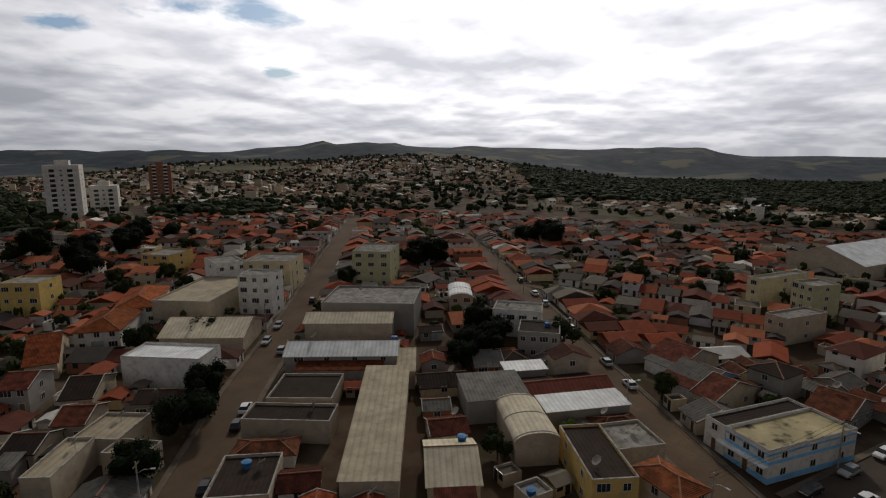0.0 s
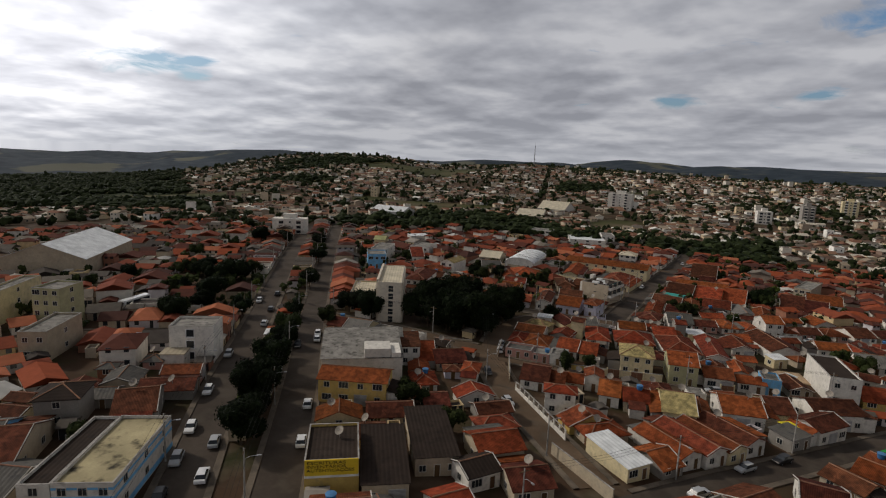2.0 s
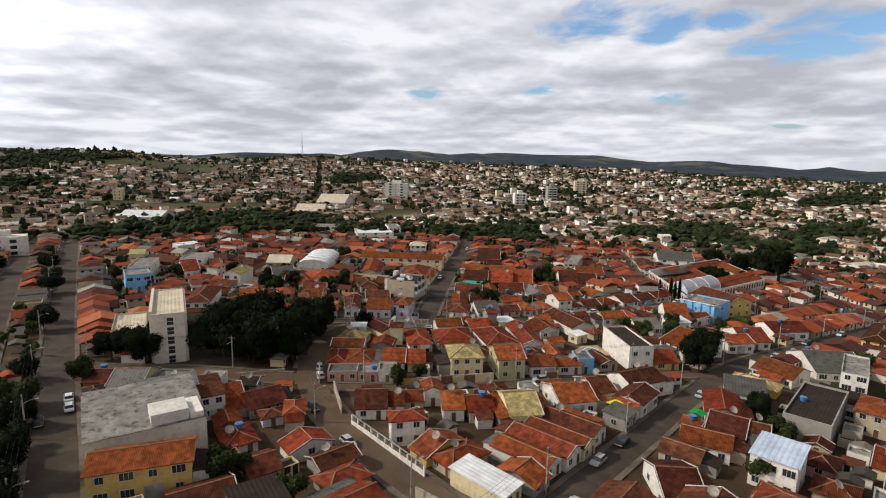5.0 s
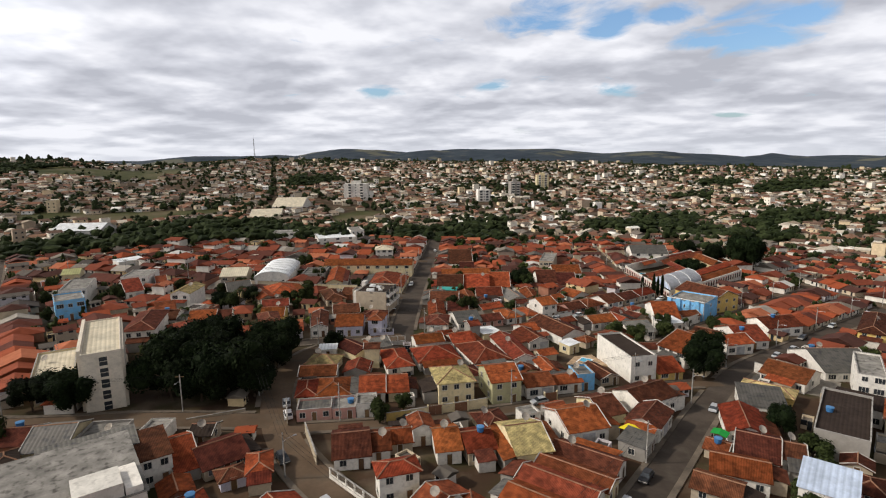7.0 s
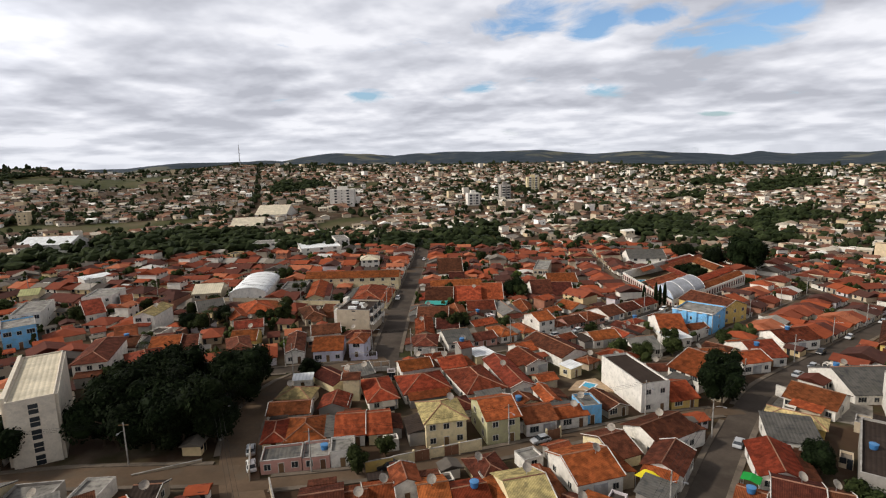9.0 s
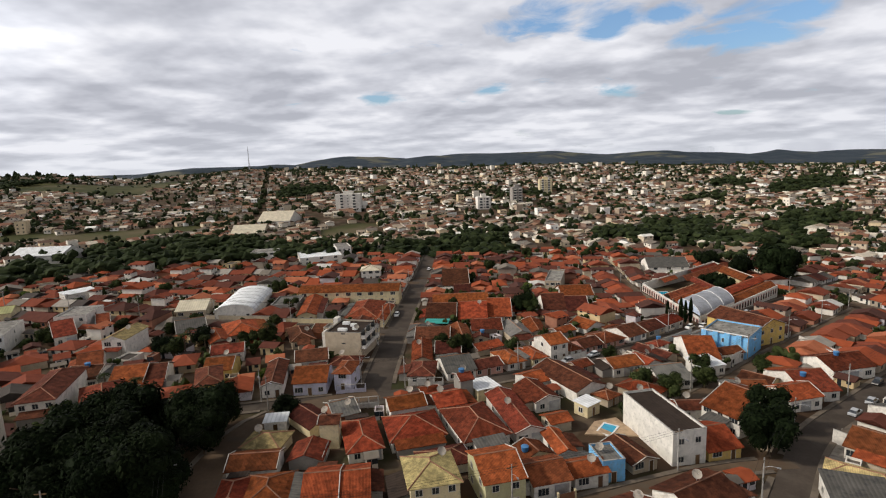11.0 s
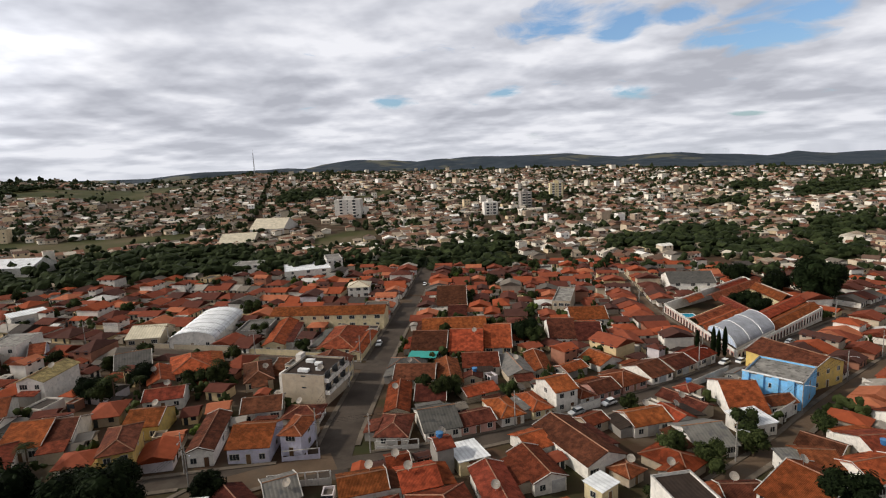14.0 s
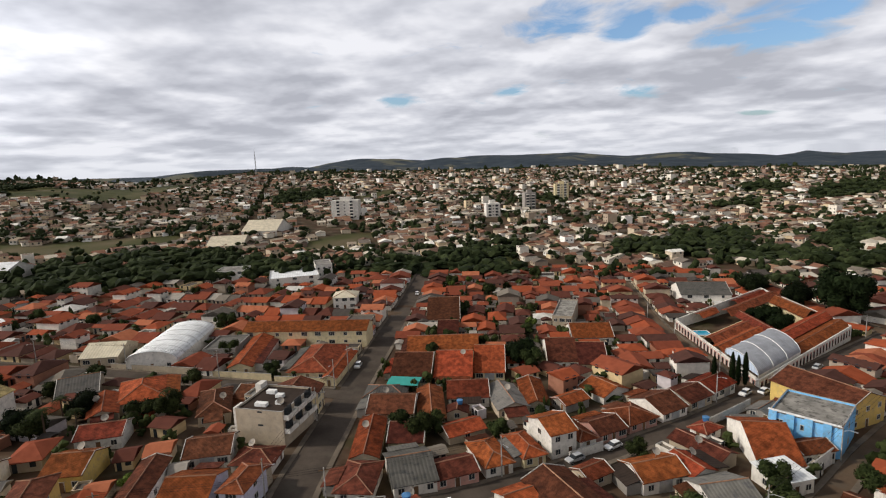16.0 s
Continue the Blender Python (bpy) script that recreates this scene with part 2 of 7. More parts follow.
FRAME = material("painted_window_frame", (0.55, 0.52, 0.46), rough=0.6)
WOOD = material("painted_door", (0.16, 0.09, 0.05), rough=0.6, hue=1.0)
ASPHALT = material("worn_asphalt", (0.075, 0.06, 0.048), var=0.3, scale=0.12, grain=1.6, stain=0.5, stain_col=(0.1, 0.085, 0.068))
DUST = material("dusty_street", (0.12, 0.083, 0.055), var=0.3, scale=0.1, grain=1.5, stain=0.5, stain_col=(0.1, 0.085, 0.065))
PAVING = material("pavement_concrete", (0.15, 0.122, 0.094), var=0.3, scale=0.2, grain=1.8, stain=0.5)
CONCRETE = material("bare_concrete", (0.34, 0.32, 0.29), var=0.3, scale=0.5, grain=4, stain=0.6)
BARK = material("bark", (0.09, 0.065, 0.045), bump=0.6, grain=8)
CAP = material("mortared_ridge", (0.27, 0.14, 0.09), hue=0.6, stain=0.4)
METAL = material("galvanised_metal", (0.4, 0.4, 0.4), rough=0.45, metal=0.7)
WHITE = material("white_paint", (0.75, 0.74, 0.71), rough=0.5)
POOL = material("pool_water", (0.03, 0.33, 0.5), rough=0.08, var=0.15, spec=0.6)
RUBBER = material("black_rubber", (0.02, 0.02, 0.02), rough=0.8)


def leaf_material(name, base):
    m = material(name, base, rough=0.7, var=0.45, scale=0.45, grain=1.2, hue=0.9, spec=0.03)
    t = m.node_tree
    p = t.nodes["Principled BSDF"]
    geo = t.nodes.new("ShaderNodeNewGeometry")
    src = p.inputs["Base Color"].links[0].from_socket
    v = ramp(t, geo.outputs["Random Per Island"], [(0.0, (0.5, 0.55, 0.45)), (1.0, (1.35, 1.3, 1.1))])
    t.links.new(mixed(t, 1.0, src, v, "MULTIPLY"), p.inputs["Base Color"])
    return m


LEAF = {"woods": leaf_material("far_foliage", (0.023, 0.03, 0.014)), "dark": leaf_material("dark_foliage", (0.009, 0.014, 0.006)), "mid": leaf_material("green_foliage", (0.03, 0.038, 0.015)),
        "light": leaf_material("bright_foliage", (0.075, 0.1, 0.025))}


def island_material(name, stops, rough=0.85):
    m = material(name, (0.5, 0.5, 0.5), rough=rough)
    t = m.node_tree
    p = t.nodes["Principled BSDF"]
    geo = t.nodes.new("ShaderNodeNewGeometry")
    col = ramp(t, geo.outputs["Random Per Island"], stops)
    t.nodes[-1].color_ramp.interpolation = "CONSTANT"
    src = p.inputs["Base Color"].links[0].from_socket
    grey = mixed(t, 1.0, src, (2.0, 2.0, 2.0), "MULTIPLY")
    t.links.new(mixed(t, 0.6, col, mixed(t, 1.0, col, grey, "MULTIPLY")), p.inputs["Base Color"])
    return m


FAR_WALL = island_material("far_town_walls", [(0.0, (0.74, 0.68, 0.57)), (0.3, (0.58, 0.48, 0.35)), (0.52, (0.38, 0.3, 0.22)), (0.68, (0.64, 0.51, 0.33)), (0.8, (0.25, 0.17, 0.13)), (0.88, (0.84, 0.81, 0.74))])
FAR_ROOF = island_material("far_town_roofs", [(0.0, (0.2, 0.1, 0.065)), (0.2, (0.13, 0.082, 0.06)), (0.4, (0.24, 0.14, 0.09)), (0.55, (0.16, 0.135, 0.11)), (0.7, (0.31, 0.25, 0.185)), (0.84, (0.52, 0.46, 0.37)), (0.945, (0.74, 0.71, 0.64))])

MID_WALL = island_material("town_walls", [(0.0, (0.68, 0.63, 0.55)), (0.45, (0.5, 0.41, 0.29)), (0.62, (0.36, 0.3, 0.23)), (0.75, (0.6, 0.46, 0.26)), (0.84, (0.3, 0.14, 0.09)), (0.92, (0.55, 0.5, 0.5))])
MID_TILE = island_material("town_tile_roofs", [(0.0, (0.27, 0.064, 0.027)), (0.18, (0.18, 0.048, 0.026)), (0.38, (0.1, 0.035, 0.024)), (0.58, (0.23, 0.062, 0.032)), (0.74, (0.075, 0.034, 0.026)), (0.88, (0.36, 0.12, 0.06))])
MID_GREY = island_material("town_sheet_roofs", [(0.0, (0.11, 0.095, 0.08)), (0.35, (0.18, 0.155, 0.125)), (0.55, (0.065, 0.055, 0.048)), (0.84, (0.3, 0.27, 0.23)), (0.95, (0.5, 0.48, 0.44))])


def ground_material():
    m = material("town_earth", (0.07, 0.043, 0.027), var=0.35, scale=0.035, grain=0.5)
    t = m.node_tree
    p = t.nodes["Principled BSDF"]
    co = t.nodes.new("ShaderNodeTexCoord")
    src = p.inputs["Base Color"].links[0].from_socket

    def noise_at(s, d):
        n = t.nodes.new("ShaderNodeTexNoise")
        n.inputs["Scale"].default_value, n.inputs["Detail"].default_value = s, d
        t.links.new(co.outputs["Object"], n.inputs["Vector"])
        return n.outputs[0]

    yards = mixed(t, ramp(t, noise_at(0.09, 4), [(0.48, (0, 0, 0)), (0.7, (1, 1, 1))]), src, (0.036, 0.04, 0.016))
    yards = mixed(t, ramp(t, noise_at(0.13, 5), [(0.5, (0, 0, 0)), (0.72, (0.8, 0.8, 0.8))]), yards, (0.135, 0.105, 0.075))
    # distance haze is put into this base colour as a blue tint
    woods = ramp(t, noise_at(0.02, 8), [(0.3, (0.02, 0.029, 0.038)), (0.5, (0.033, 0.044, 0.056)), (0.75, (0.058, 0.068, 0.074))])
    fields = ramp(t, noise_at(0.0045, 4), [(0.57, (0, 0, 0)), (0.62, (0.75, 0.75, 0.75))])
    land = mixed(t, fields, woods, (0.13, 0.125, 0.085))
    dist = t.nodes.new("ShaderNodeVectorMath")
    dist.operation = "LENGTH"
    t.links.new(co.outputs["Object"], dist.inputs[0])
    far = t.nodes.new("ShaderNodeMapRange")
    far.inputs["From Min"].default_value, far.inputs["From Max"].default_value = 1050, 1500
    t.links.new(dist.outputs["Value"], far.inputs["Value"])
    wooded = t.nodes.new("ShaderNodeAttribute")
    wooded.attribute_name = "wooded"
    floor = ramp(t, noise_at(0.012, 5), [(0.35, (0.02, 0.028, 0.012)), (0.52, (0.035, 0.045, 0.016)), (0.62, (0.1, 0.095, 0.035))])
    near = mixed(t, wooded.outputs["Fac"], yards, floor)
    meadow = t.nodes.new("ShaderNodeAttribute")
    meadow.attribute_name = "meadow"
    grass = ramp(t, noise_at(0.02, 6), [(0.35, (0.042, 0.046, 0.016)), (0.5, (0.066, 0.066, 0.026)), (0.65, (0.11, 0.088, 0.05))])
    near = mixed(t, meadow.outputs["Fac"], near, grass)
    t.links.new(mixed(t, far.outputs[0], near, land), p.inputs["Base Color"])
    return m


# ---- land ----
SKY_NEAR = ((-180, -2.2), (-142, -2.4), (-130, -1.3), (-118, -1.2), (-113, -0.7), (-104, -1.0), (-97, -1.9), (-87, -3.2), (-70, -3.2), (-60, -2.8), (-54, -2.3),
            (-50, -1.3), (-43, -0.2), (-36, -0.25), (-30, -1.0), (-20, -0.4), (-12, -0.7), (0, -1.0), (11, -1.1), (22, -1.6), (37, -1.9), (180, -2.2))
SKY_FAR = ((-180, -0.1), (-142, -0.03), (-130, -0.25), (-125, -0.1), (-123.5, 0.26), (-118.7, 0.5), (-117, 0.84), (-115.9, 0.45), (-109.7, 0.63), (-108.8, 0.25), (-96, 0.2), (-90, 0.0),
           (-79.4, 0.17), (-78, -0.3), (-75.8, -0.65), (-69.4, -0.6), (-62, -0.8), (-57.8, -0.7), (-55.5, -0.29), (-52, -0.26), (-46, -0.4), (-37, -0.5), (-29.5, -0.4), (-18.5, -0.25), (-14.8, -0.15), (-12, 0.1),
           (-3, 0.12), (1.3, 0.3), (10.9, 0.35), (13.4, 0.03), (15.6, -0.18), (20, 0.0), (22.4, -0.24), (27, -0.66), (29, -0.6), (30.2, -0.27), (32.6, -0.65), (35, -0.5), (40, -0.65), (180, -0.1))


def smooth(a, b, v):
    u = min(1.0, max(0.0, (v - a) / (b - a)))
    return u * u * (3 - 2 * u)


def ground(x, y):
    """Height of the land: a gentle slope under the near town, a town hill at 1.25 km and wooded ridges beyond."""
    z = -0.033 * max(-170.0, min(x, 260.0)) - 0.027 * max(-120.0, min(y, 330.0))
    dx, dy = x - 8, y - 30
    d = math.hypot(dx, dy)
    if d > 330:
        az = math.degrees(math.atan2(dx, dy))
        z1 = 52 + 1250 * math.tan(radians(float(np.interp(az, *zip(*SKY_NEAR)))))
        z2 = 52 + 3600 * math.tan(radians(float(np.interp(az, *zip(*SKY_FAR)))))
        z += (z1 - z) * smooth(330, 1250, d)
        z += (z2 - z) * smooth(1500, 3600, d) - 25 * smooth(1250, 1700, d) * (1 - smooth(1700, 2600, d))
        if d > 1300:
            z += smooth(1300, 2400, d) * (1 - 0.93 * smooth(2900, 3550, d)) * (34 * noise.noise(Vector((x * 0.0021, y * 0.0021, 0.3))) + 20 * noise.noise(Vector((x * 0.006, y * 0.006, 2.3))))
            z -= 0.06 * max(0.0, d - 3600)
    return z


# open fields and woods of the far land: place, half lengths, turn
FIELDS = [(-265, 488, 62, 34, 25), (-100, 800, 80, 16, 80), (-80, 508, 46, 20, 75), (-550, 362, 105, 48, 40), (-760, 575, 95, 45, 35), (-235, -226, 32, 20, 40),
          (-400, 0, 62, 13, 50), (-500, 890, 140, 85, 70), (-800, -590, 150, 110, 40), (-330, 470, 30, 25, 0)]
WOODS = [(190, 502, 68, 24, 40), (318, 520, 82, 22, 45), (392, 810, 60, 26, 50), (482, 775, 110, 36, 42), (-188, 785, 80, 32, 85), (-650, 790, 110, 80, 60), (-630, 650, 90, 40, 45),
         (-520, 535, 60, 38, 30), (-300, -262, 48, 34, 60), (-245, -190, 30, 14, 30), (300, 690, 40, 14, 30), (120, 760, 40, 16, 60), (560, 640, 70, 26, 40)]


def within(spots, x, y):
    for cx, cy, a, b, turn in spots:
        c, s = math.cos(radians(turn)), math.sin(radians(turn))
        u, w = (x - cx) * c + (y - cy) * s, (y - cy) * c - (x - cx) * s
        if (u / a) ** 2 + (w / b) ** 2 < 1 + 0.5 * noise.noise(Vector((x * 0.03, y * 0.03, 1.0))):
            return True
    return False


def town_density(x, y):
    """How built-up the far land is, 0 to 1."""
    if within(FIELDS, x, y) or within(WOODS, x, y):
        return 0.0
    d, az = math.hypot(x - 8, y - 30), math.degrees(math.atan2(x - 8, y - 30))
    if az < -146 or az > 64 or d > 1320:
        return 0.0
    if -99 < az < -56:
        return 0.75 if d < 470 - 3.2 * abs(az + 76) + 60 else 0.0
    if -44 < az < 6 and d < 436 + 38 * math.sin(az * 0.16) + 10 * math.sin(x * 0.03) or 14 < az < 33 and 440 < d < 486:
        return 0.04
    patch = noise.noise(Vector((x * 0.006, y * 0.006, 4.2)))
    dens = 0.86 if patch < 0.18 else 0.28
    if -52 < az < -30 and d > 480:
        dens *= 0.85
    return dens * (1 - 0.5 * smooth(900, 1320, d))


def mesh_from(name, verts, faces, mats, idx=None):
    me = bpy.data.meshes.new(name)
    me.from_pydata(verts, [], faces)
    for m in (mats if isinstance(mats, (list, tuple)) else [mats]):
        me.materials.append(m)
    if idx is not None:
        me.polygons.foreach_set("material_index", idx)
    me.update()
    return me


def build_land():
    side = [0.0]
    while side[-1] < 4700:
        side.append(side[-1] + (14 if side[-1] < 360 else min(120, 14 + (side[-1] - 360) * 0.06)))
    xs = [-s for s in side[:0:-1]] + side
    verts = [(x, y, ground(x, y)) for y in xs for x in xs]
    n = len(xs)
    faces = [(j * n + i, j * n + i + 1, (j + 1) * n + i + 1, (j + 1) * n + i) for j in range(n - 1) for i in range(n - 1)]
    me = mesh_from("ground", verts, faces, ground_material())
    me.polygons.foreach_set("use_smooth", [True] * len(me.polygons))
    att = me.attributes.new("wooded", "FLOAT", "POINT")
    att.data.foreach_set("value", [1.0 if math.hypot(p[0] - 8, p[1] - 30) > 330 and town_density(p[0], p[1]) < 0.1 else 0.0 for p in verts])
    att = me.attributes.new("meadow", "FLOAT", "POINT")
    att.data.foreach_set("value", [1.0 if math.hypot(p[0] - 8, p[1] - 30) < 1500 and within(FIELDS, p[0], p[1]) else 0.0 for p in verts])
    return tagged(new("ground", me), "brown earth and green yards of a hilly town", "ground", kind="structure")


build_land()


# ---- helpers for things ----
def part(name, me, parent, m=None, label=""):
    ob = new(name, me)
    ob.parent = parent
    if m is not None:
        ob.matrix_local = m
    if label:
        ob["label"] = label
    return ob


def thing(name, x, y, z, ang, label, category, group="", kind=""):
    ob = new(name)
    ob.empty_display_size = 0.3
    ob.matrix_world = pose(x, y, z, 0, 0, ang)
    return tagged(ob, label, category, group, kind)


def box_data(x0, x1, y0, y1, z0, z1, verts, faces):
    k = len(verts)
    verts += [(x0, y0, z0), (x1, y0, z0), (x1, y1, z0), (x0, y1, z0), (x0, y0, z1), (x1, y0, z1), (x1, y1, z1), (x0, y1, z1)]
    faces += [(k, k + 3, k + 2, k + 1), (k + 4, k + 5, k + 6, k + 7), (k, k + 1, k + 5, k + 4), (k + 1, k + 2, k + 6, k + 5), (k + 2, k + 3, k + 7, k + 6), (k + 3, k, k + 4, k + 7)]


def boxes(name, mats, *items):
    """One mesh of boxes (x0, x1, y0, y1, z0, z1, material index)."""
    v, f, idx = [], [], []
    for b in items:
        box_data(*b[:6], v, f)
        idx += [b[6] if len(b) > 6 else 0] * 6
    return mesh_from(name, v, f, mats, idx)


def prism(profile, x0, x1, m=None):
    """A closed solid: a profile in y and z, drawn out along x."""
    n = len(profile)
    v = [Vector((x, y, z)) for x in (x0, x1) for y, z in profile]
    f = [tuple(range(n - 1, -1, -1)), tuple(range(n, 2 * n))] + [(i, (i + 1) % n, (i + 1) % n + n, i + n) for i in range(n)]
    return [tuple(m @ p) if m is not None else tuple(p) for p in v], f


def ring(name, W, D, t, z0, z1, mat):
    """A rectangular ring in plan, t wide."""
    q = ((-1, -1), (1, -1), (1, 1), (-1, 1))
    v = [(a * (W - e), b * (D - e), z) for z in (z0, z1) for e in (0, t) for a, b in q]
    f = []
    for i in range(4):
        k = (i + 1) % 4
        f += [(i, k, 8 + k, 8 + i), (4 + i, 12 + i, 12 + k, 4 + k), (8 + i, 8 + k, 12 + k, 12 + i), (i, 4 + i, 4 + k, k)]
    return mesh_from(name, v, f, mat)


def tube(path, radii, sides=7):
    """Verts and faces of a tapered tube along points."""
    v, f = [], []
    for n, (p, r) in enumerate(zip(path, radii)):
        a = Vector(path[min(n + 1, len(path) - 1)]) - Vector(path[max(n - 1, 0)])
        q = a.to_track_quat("Z", "Y")
        v += [tuple(Vector(p) + q @ Vector((r * math.cos(2 * math.pi * s / sides), r * math.sin(2 * math.pi * s / sides), 0))) for s in range(sides)]
    for n in range(len(path) - 1):
        for s in range(sides):
            a, b = n * sides + s, n * sides + (s + 1) % sides
            f.append((a, b, b + sides, a + sides))
    f.append(tuple(range(sides - 1, -1, -1)))
    f.append(tuple((len(path) - 1) * sides + s for s in range(sides)))
    return v, f


# ---- houses ----
def lattice(name, xs, ys, solid, y0, y1, mat):
    """One piece with openings: cells of a grid in x and z that are solid, with depth y0 to y1."""
    nx, ny = len(xs), len(ys)
    v = [(x, d, z) for d in (y0, y1) for z in ys for x in xs]
    at = lambda i, j, k: k * nx * ny + j * nx + i
    f = []
    for j in range(ny - 1):
        for i in range(nx - 1):
            if not solid(i, j):
                continue
            f += [(at(i, j, 0), at(i + 1, j, 0), at(i + 1, j + 1, 0), at(i, j + 1, 0)), (at(i, j, 1), at(i, j + 1, 1), at(i + 1, j + 1, 1), at(i + 1, j, 1))]
            for di, dj, a, b in ((-1, 0, (i, j + 1), (i, j)), (1, 0, (i + 1, j), (i + 1, j + 1)), (0, -1, (i, j), (i + 1, j)), (0, 1, (i + 1, j + 1), (i, j + 1))):
                p, q = i + di, j + dj
                if not (0 <= p < nx - 1 and 0 <= q < ny - 1 and solid(p, q)):
                    f.append((at(*b, 0), at(*a, 0), at(*a, 1), at(*b, 1)))
    return mesh_from(name, v, f, mat)


def framed(name, w, h, bars):
    xs, t = [-w / 2 - 0.09, -w / 2], 0.025
    for b in range(1, bars):
        x = -w / 2 + w * b / bars
        xs += [x - t, x + t]
    xs += [w / 2, w / 2 + 0.09]
    frame_me = lattice(name, xs, [-0.09, 0, h, h + 0.09], lambda i, j: j != 1 or i % 2 == 0, -0.07, 0.03, FRAME)
    return (frame_me, boxes("pane", [GLASS], (-w / 2, w / 2, -0.03, 0.02, 0, h)), boxes("sill", [CONCRETE], (-w / 2 - 0.16, w / 2 + 0.16, -0.17, 0.02, -0.17, -0.092)))


WINDOW = {"small": framed("window", 1.1, 1.1, 2), "wide": framed("window", 1.9, 1.25, 3), "slit": framed("window", 0.7, 1.5, 1)}
DOOR = (lattice("door", [-0.55, -0.45, 0.45, 0.55], [0, 2.08, 2.18], lambda i, j: j == 1 or i != 1, -0.07, 0.02, FRAME), boxes("leaf", [WOOD], (-0.45, 0.45, -0.035, 0.01, 0, 2.08)))


def shutter_mesh():
    n, v, f = 24, [], []
    for s in (-1.35, 1.35):
        v += [(s, -0.04 - 0.035 * (i % 2), 2.5 * i / n) for i in range(n + 1)] + [(s, 0.02, 2.5), (s, 0.02, 0)]
    m = n + 3
    f = [(i, m + i, m + i + 1, i + 1) for i in range(m - 1)] + [(m - 1, 2 * m - 1, m, 0), tuple(range(m - 1, -1, -1)), tuple(range(m, 2 * m))]
    return mesh_from("shutter", v, f, METAL)


SHUTTER = shutter_mesh()


def window(kind, parent, m, sill=True):
    fr, pane, si = WINDOW[kind]
    w = part("window", fr, parent, m)
    part("pane", pane, w)
    if sill:
        part("sill", si, w)
    return w


def gable_roof(length, span, h, pitch, mat, ov=0.4, th=0.14):
    L, S = length / 2 + ov, span / 2 + ov
    zr, ze = h + span / 2 * pitch + 0.05, h + 0.05 - ov * pitch
    sec = [(-S, ze), (0, zr), (S, ze), (S, ze - th), (0, zr - th), (-S, ze - th)]
    v = [(x, y, z) for x in (-L, L) for y, z in sec]
    f = [(0, 6, 7, 1), (1, 7, 8, 2), (2, 8, 9, 3), (3, 9, 10, 4), (4, 10, 11, 5), (5, 11, 6, 0), (0, 1, 4, 5), (1, 2, 3, 4), (6, 11, 10, 7), (7, 10, 9, 8)]
    return mesh_from("roof", v, f, mat), [((-L, 0, zr), (L, 0, zr))]


def hip_roof(length, span, h, pitch, mat, ov=0.5, th=0.14):
    L, S = length / 2 + ov, span / 2 + ov
    r = max(0.3, L - S)
    zr, ze = h + span / 2 * pitch + 0.05, h + 0.05 - ov * pitch
    v = [(-L, -S, ze), (L, -S, ze), (L, S, ze), (-L, S, ze), (-r, 0, zr), (r, 0, zr)] + [(a * L, b * S, ze - th) for a, b in ((-1, -1), (1, -1), (1, 1), (-1, 1))]
    f = [(0, 1, 5, 4), (1, 2, 5), (2, 3, 4, 5), (3, 0, 4), (0, 6, 7, 1), (1, 7, 8, 2), (2, 8, 9, 3), (3, 9, 6, 0), (9, 8, 7, 6)]
    return mesh_from("roof", v, f, mat), [(v[4], v[5]), (v[0], v[4]), (v[3], v[4]), (v[1], v[5]), (v[2], v[5])]


def cap_mesh(lines, mat=None, r=0.13, name="ridge_cap"):
    v, f = [], []
    for a, b in lines:
        tv, tf = tube([a, b], [r, r], 6)
        k = len(v)
        v += tv
        f += [tuple(i + k for i in q) for q in tf]
    return mesh_from(name, v, f, mat or CAP)


WALL_WORD = {"white": "white-painted", "cream": "cream", "beige": "beige", "yellow": "yellow", "olive": "pale yellow-green", "pink": "pink", "lilac": "pale lilac", "blue": "light blue", "grey": "bare grey", "brick": "raw brick"}
ROOF_WORD = {"orange": "bright orange clay tile", "red": "red clay tile", "brown": "weathered brown tile", "tan": "pale tan tile", "maroon": "dark maroon sheet", "slate": "grey fibre-cement",
             "metal": "white metal sheet", "cream": "cream sheet", "roofdeck": "dusty tan sheet", "sky": "pale blue metal sheet", "olive": "olive sheet", "slab": "stained flat concrete", "dark": "blackened sheet", "mossy": "moss-stained flat tan"}
TAKEN, HOUSES = [], []
# plan points along and beside the camera's path
VIEW_SPOTS = ((40, -15), (0, 15), (18, 95), (60, 60))
VERGE = material("limewashed_verge", (0.5, 0.47, 0.42), stain=0.5)


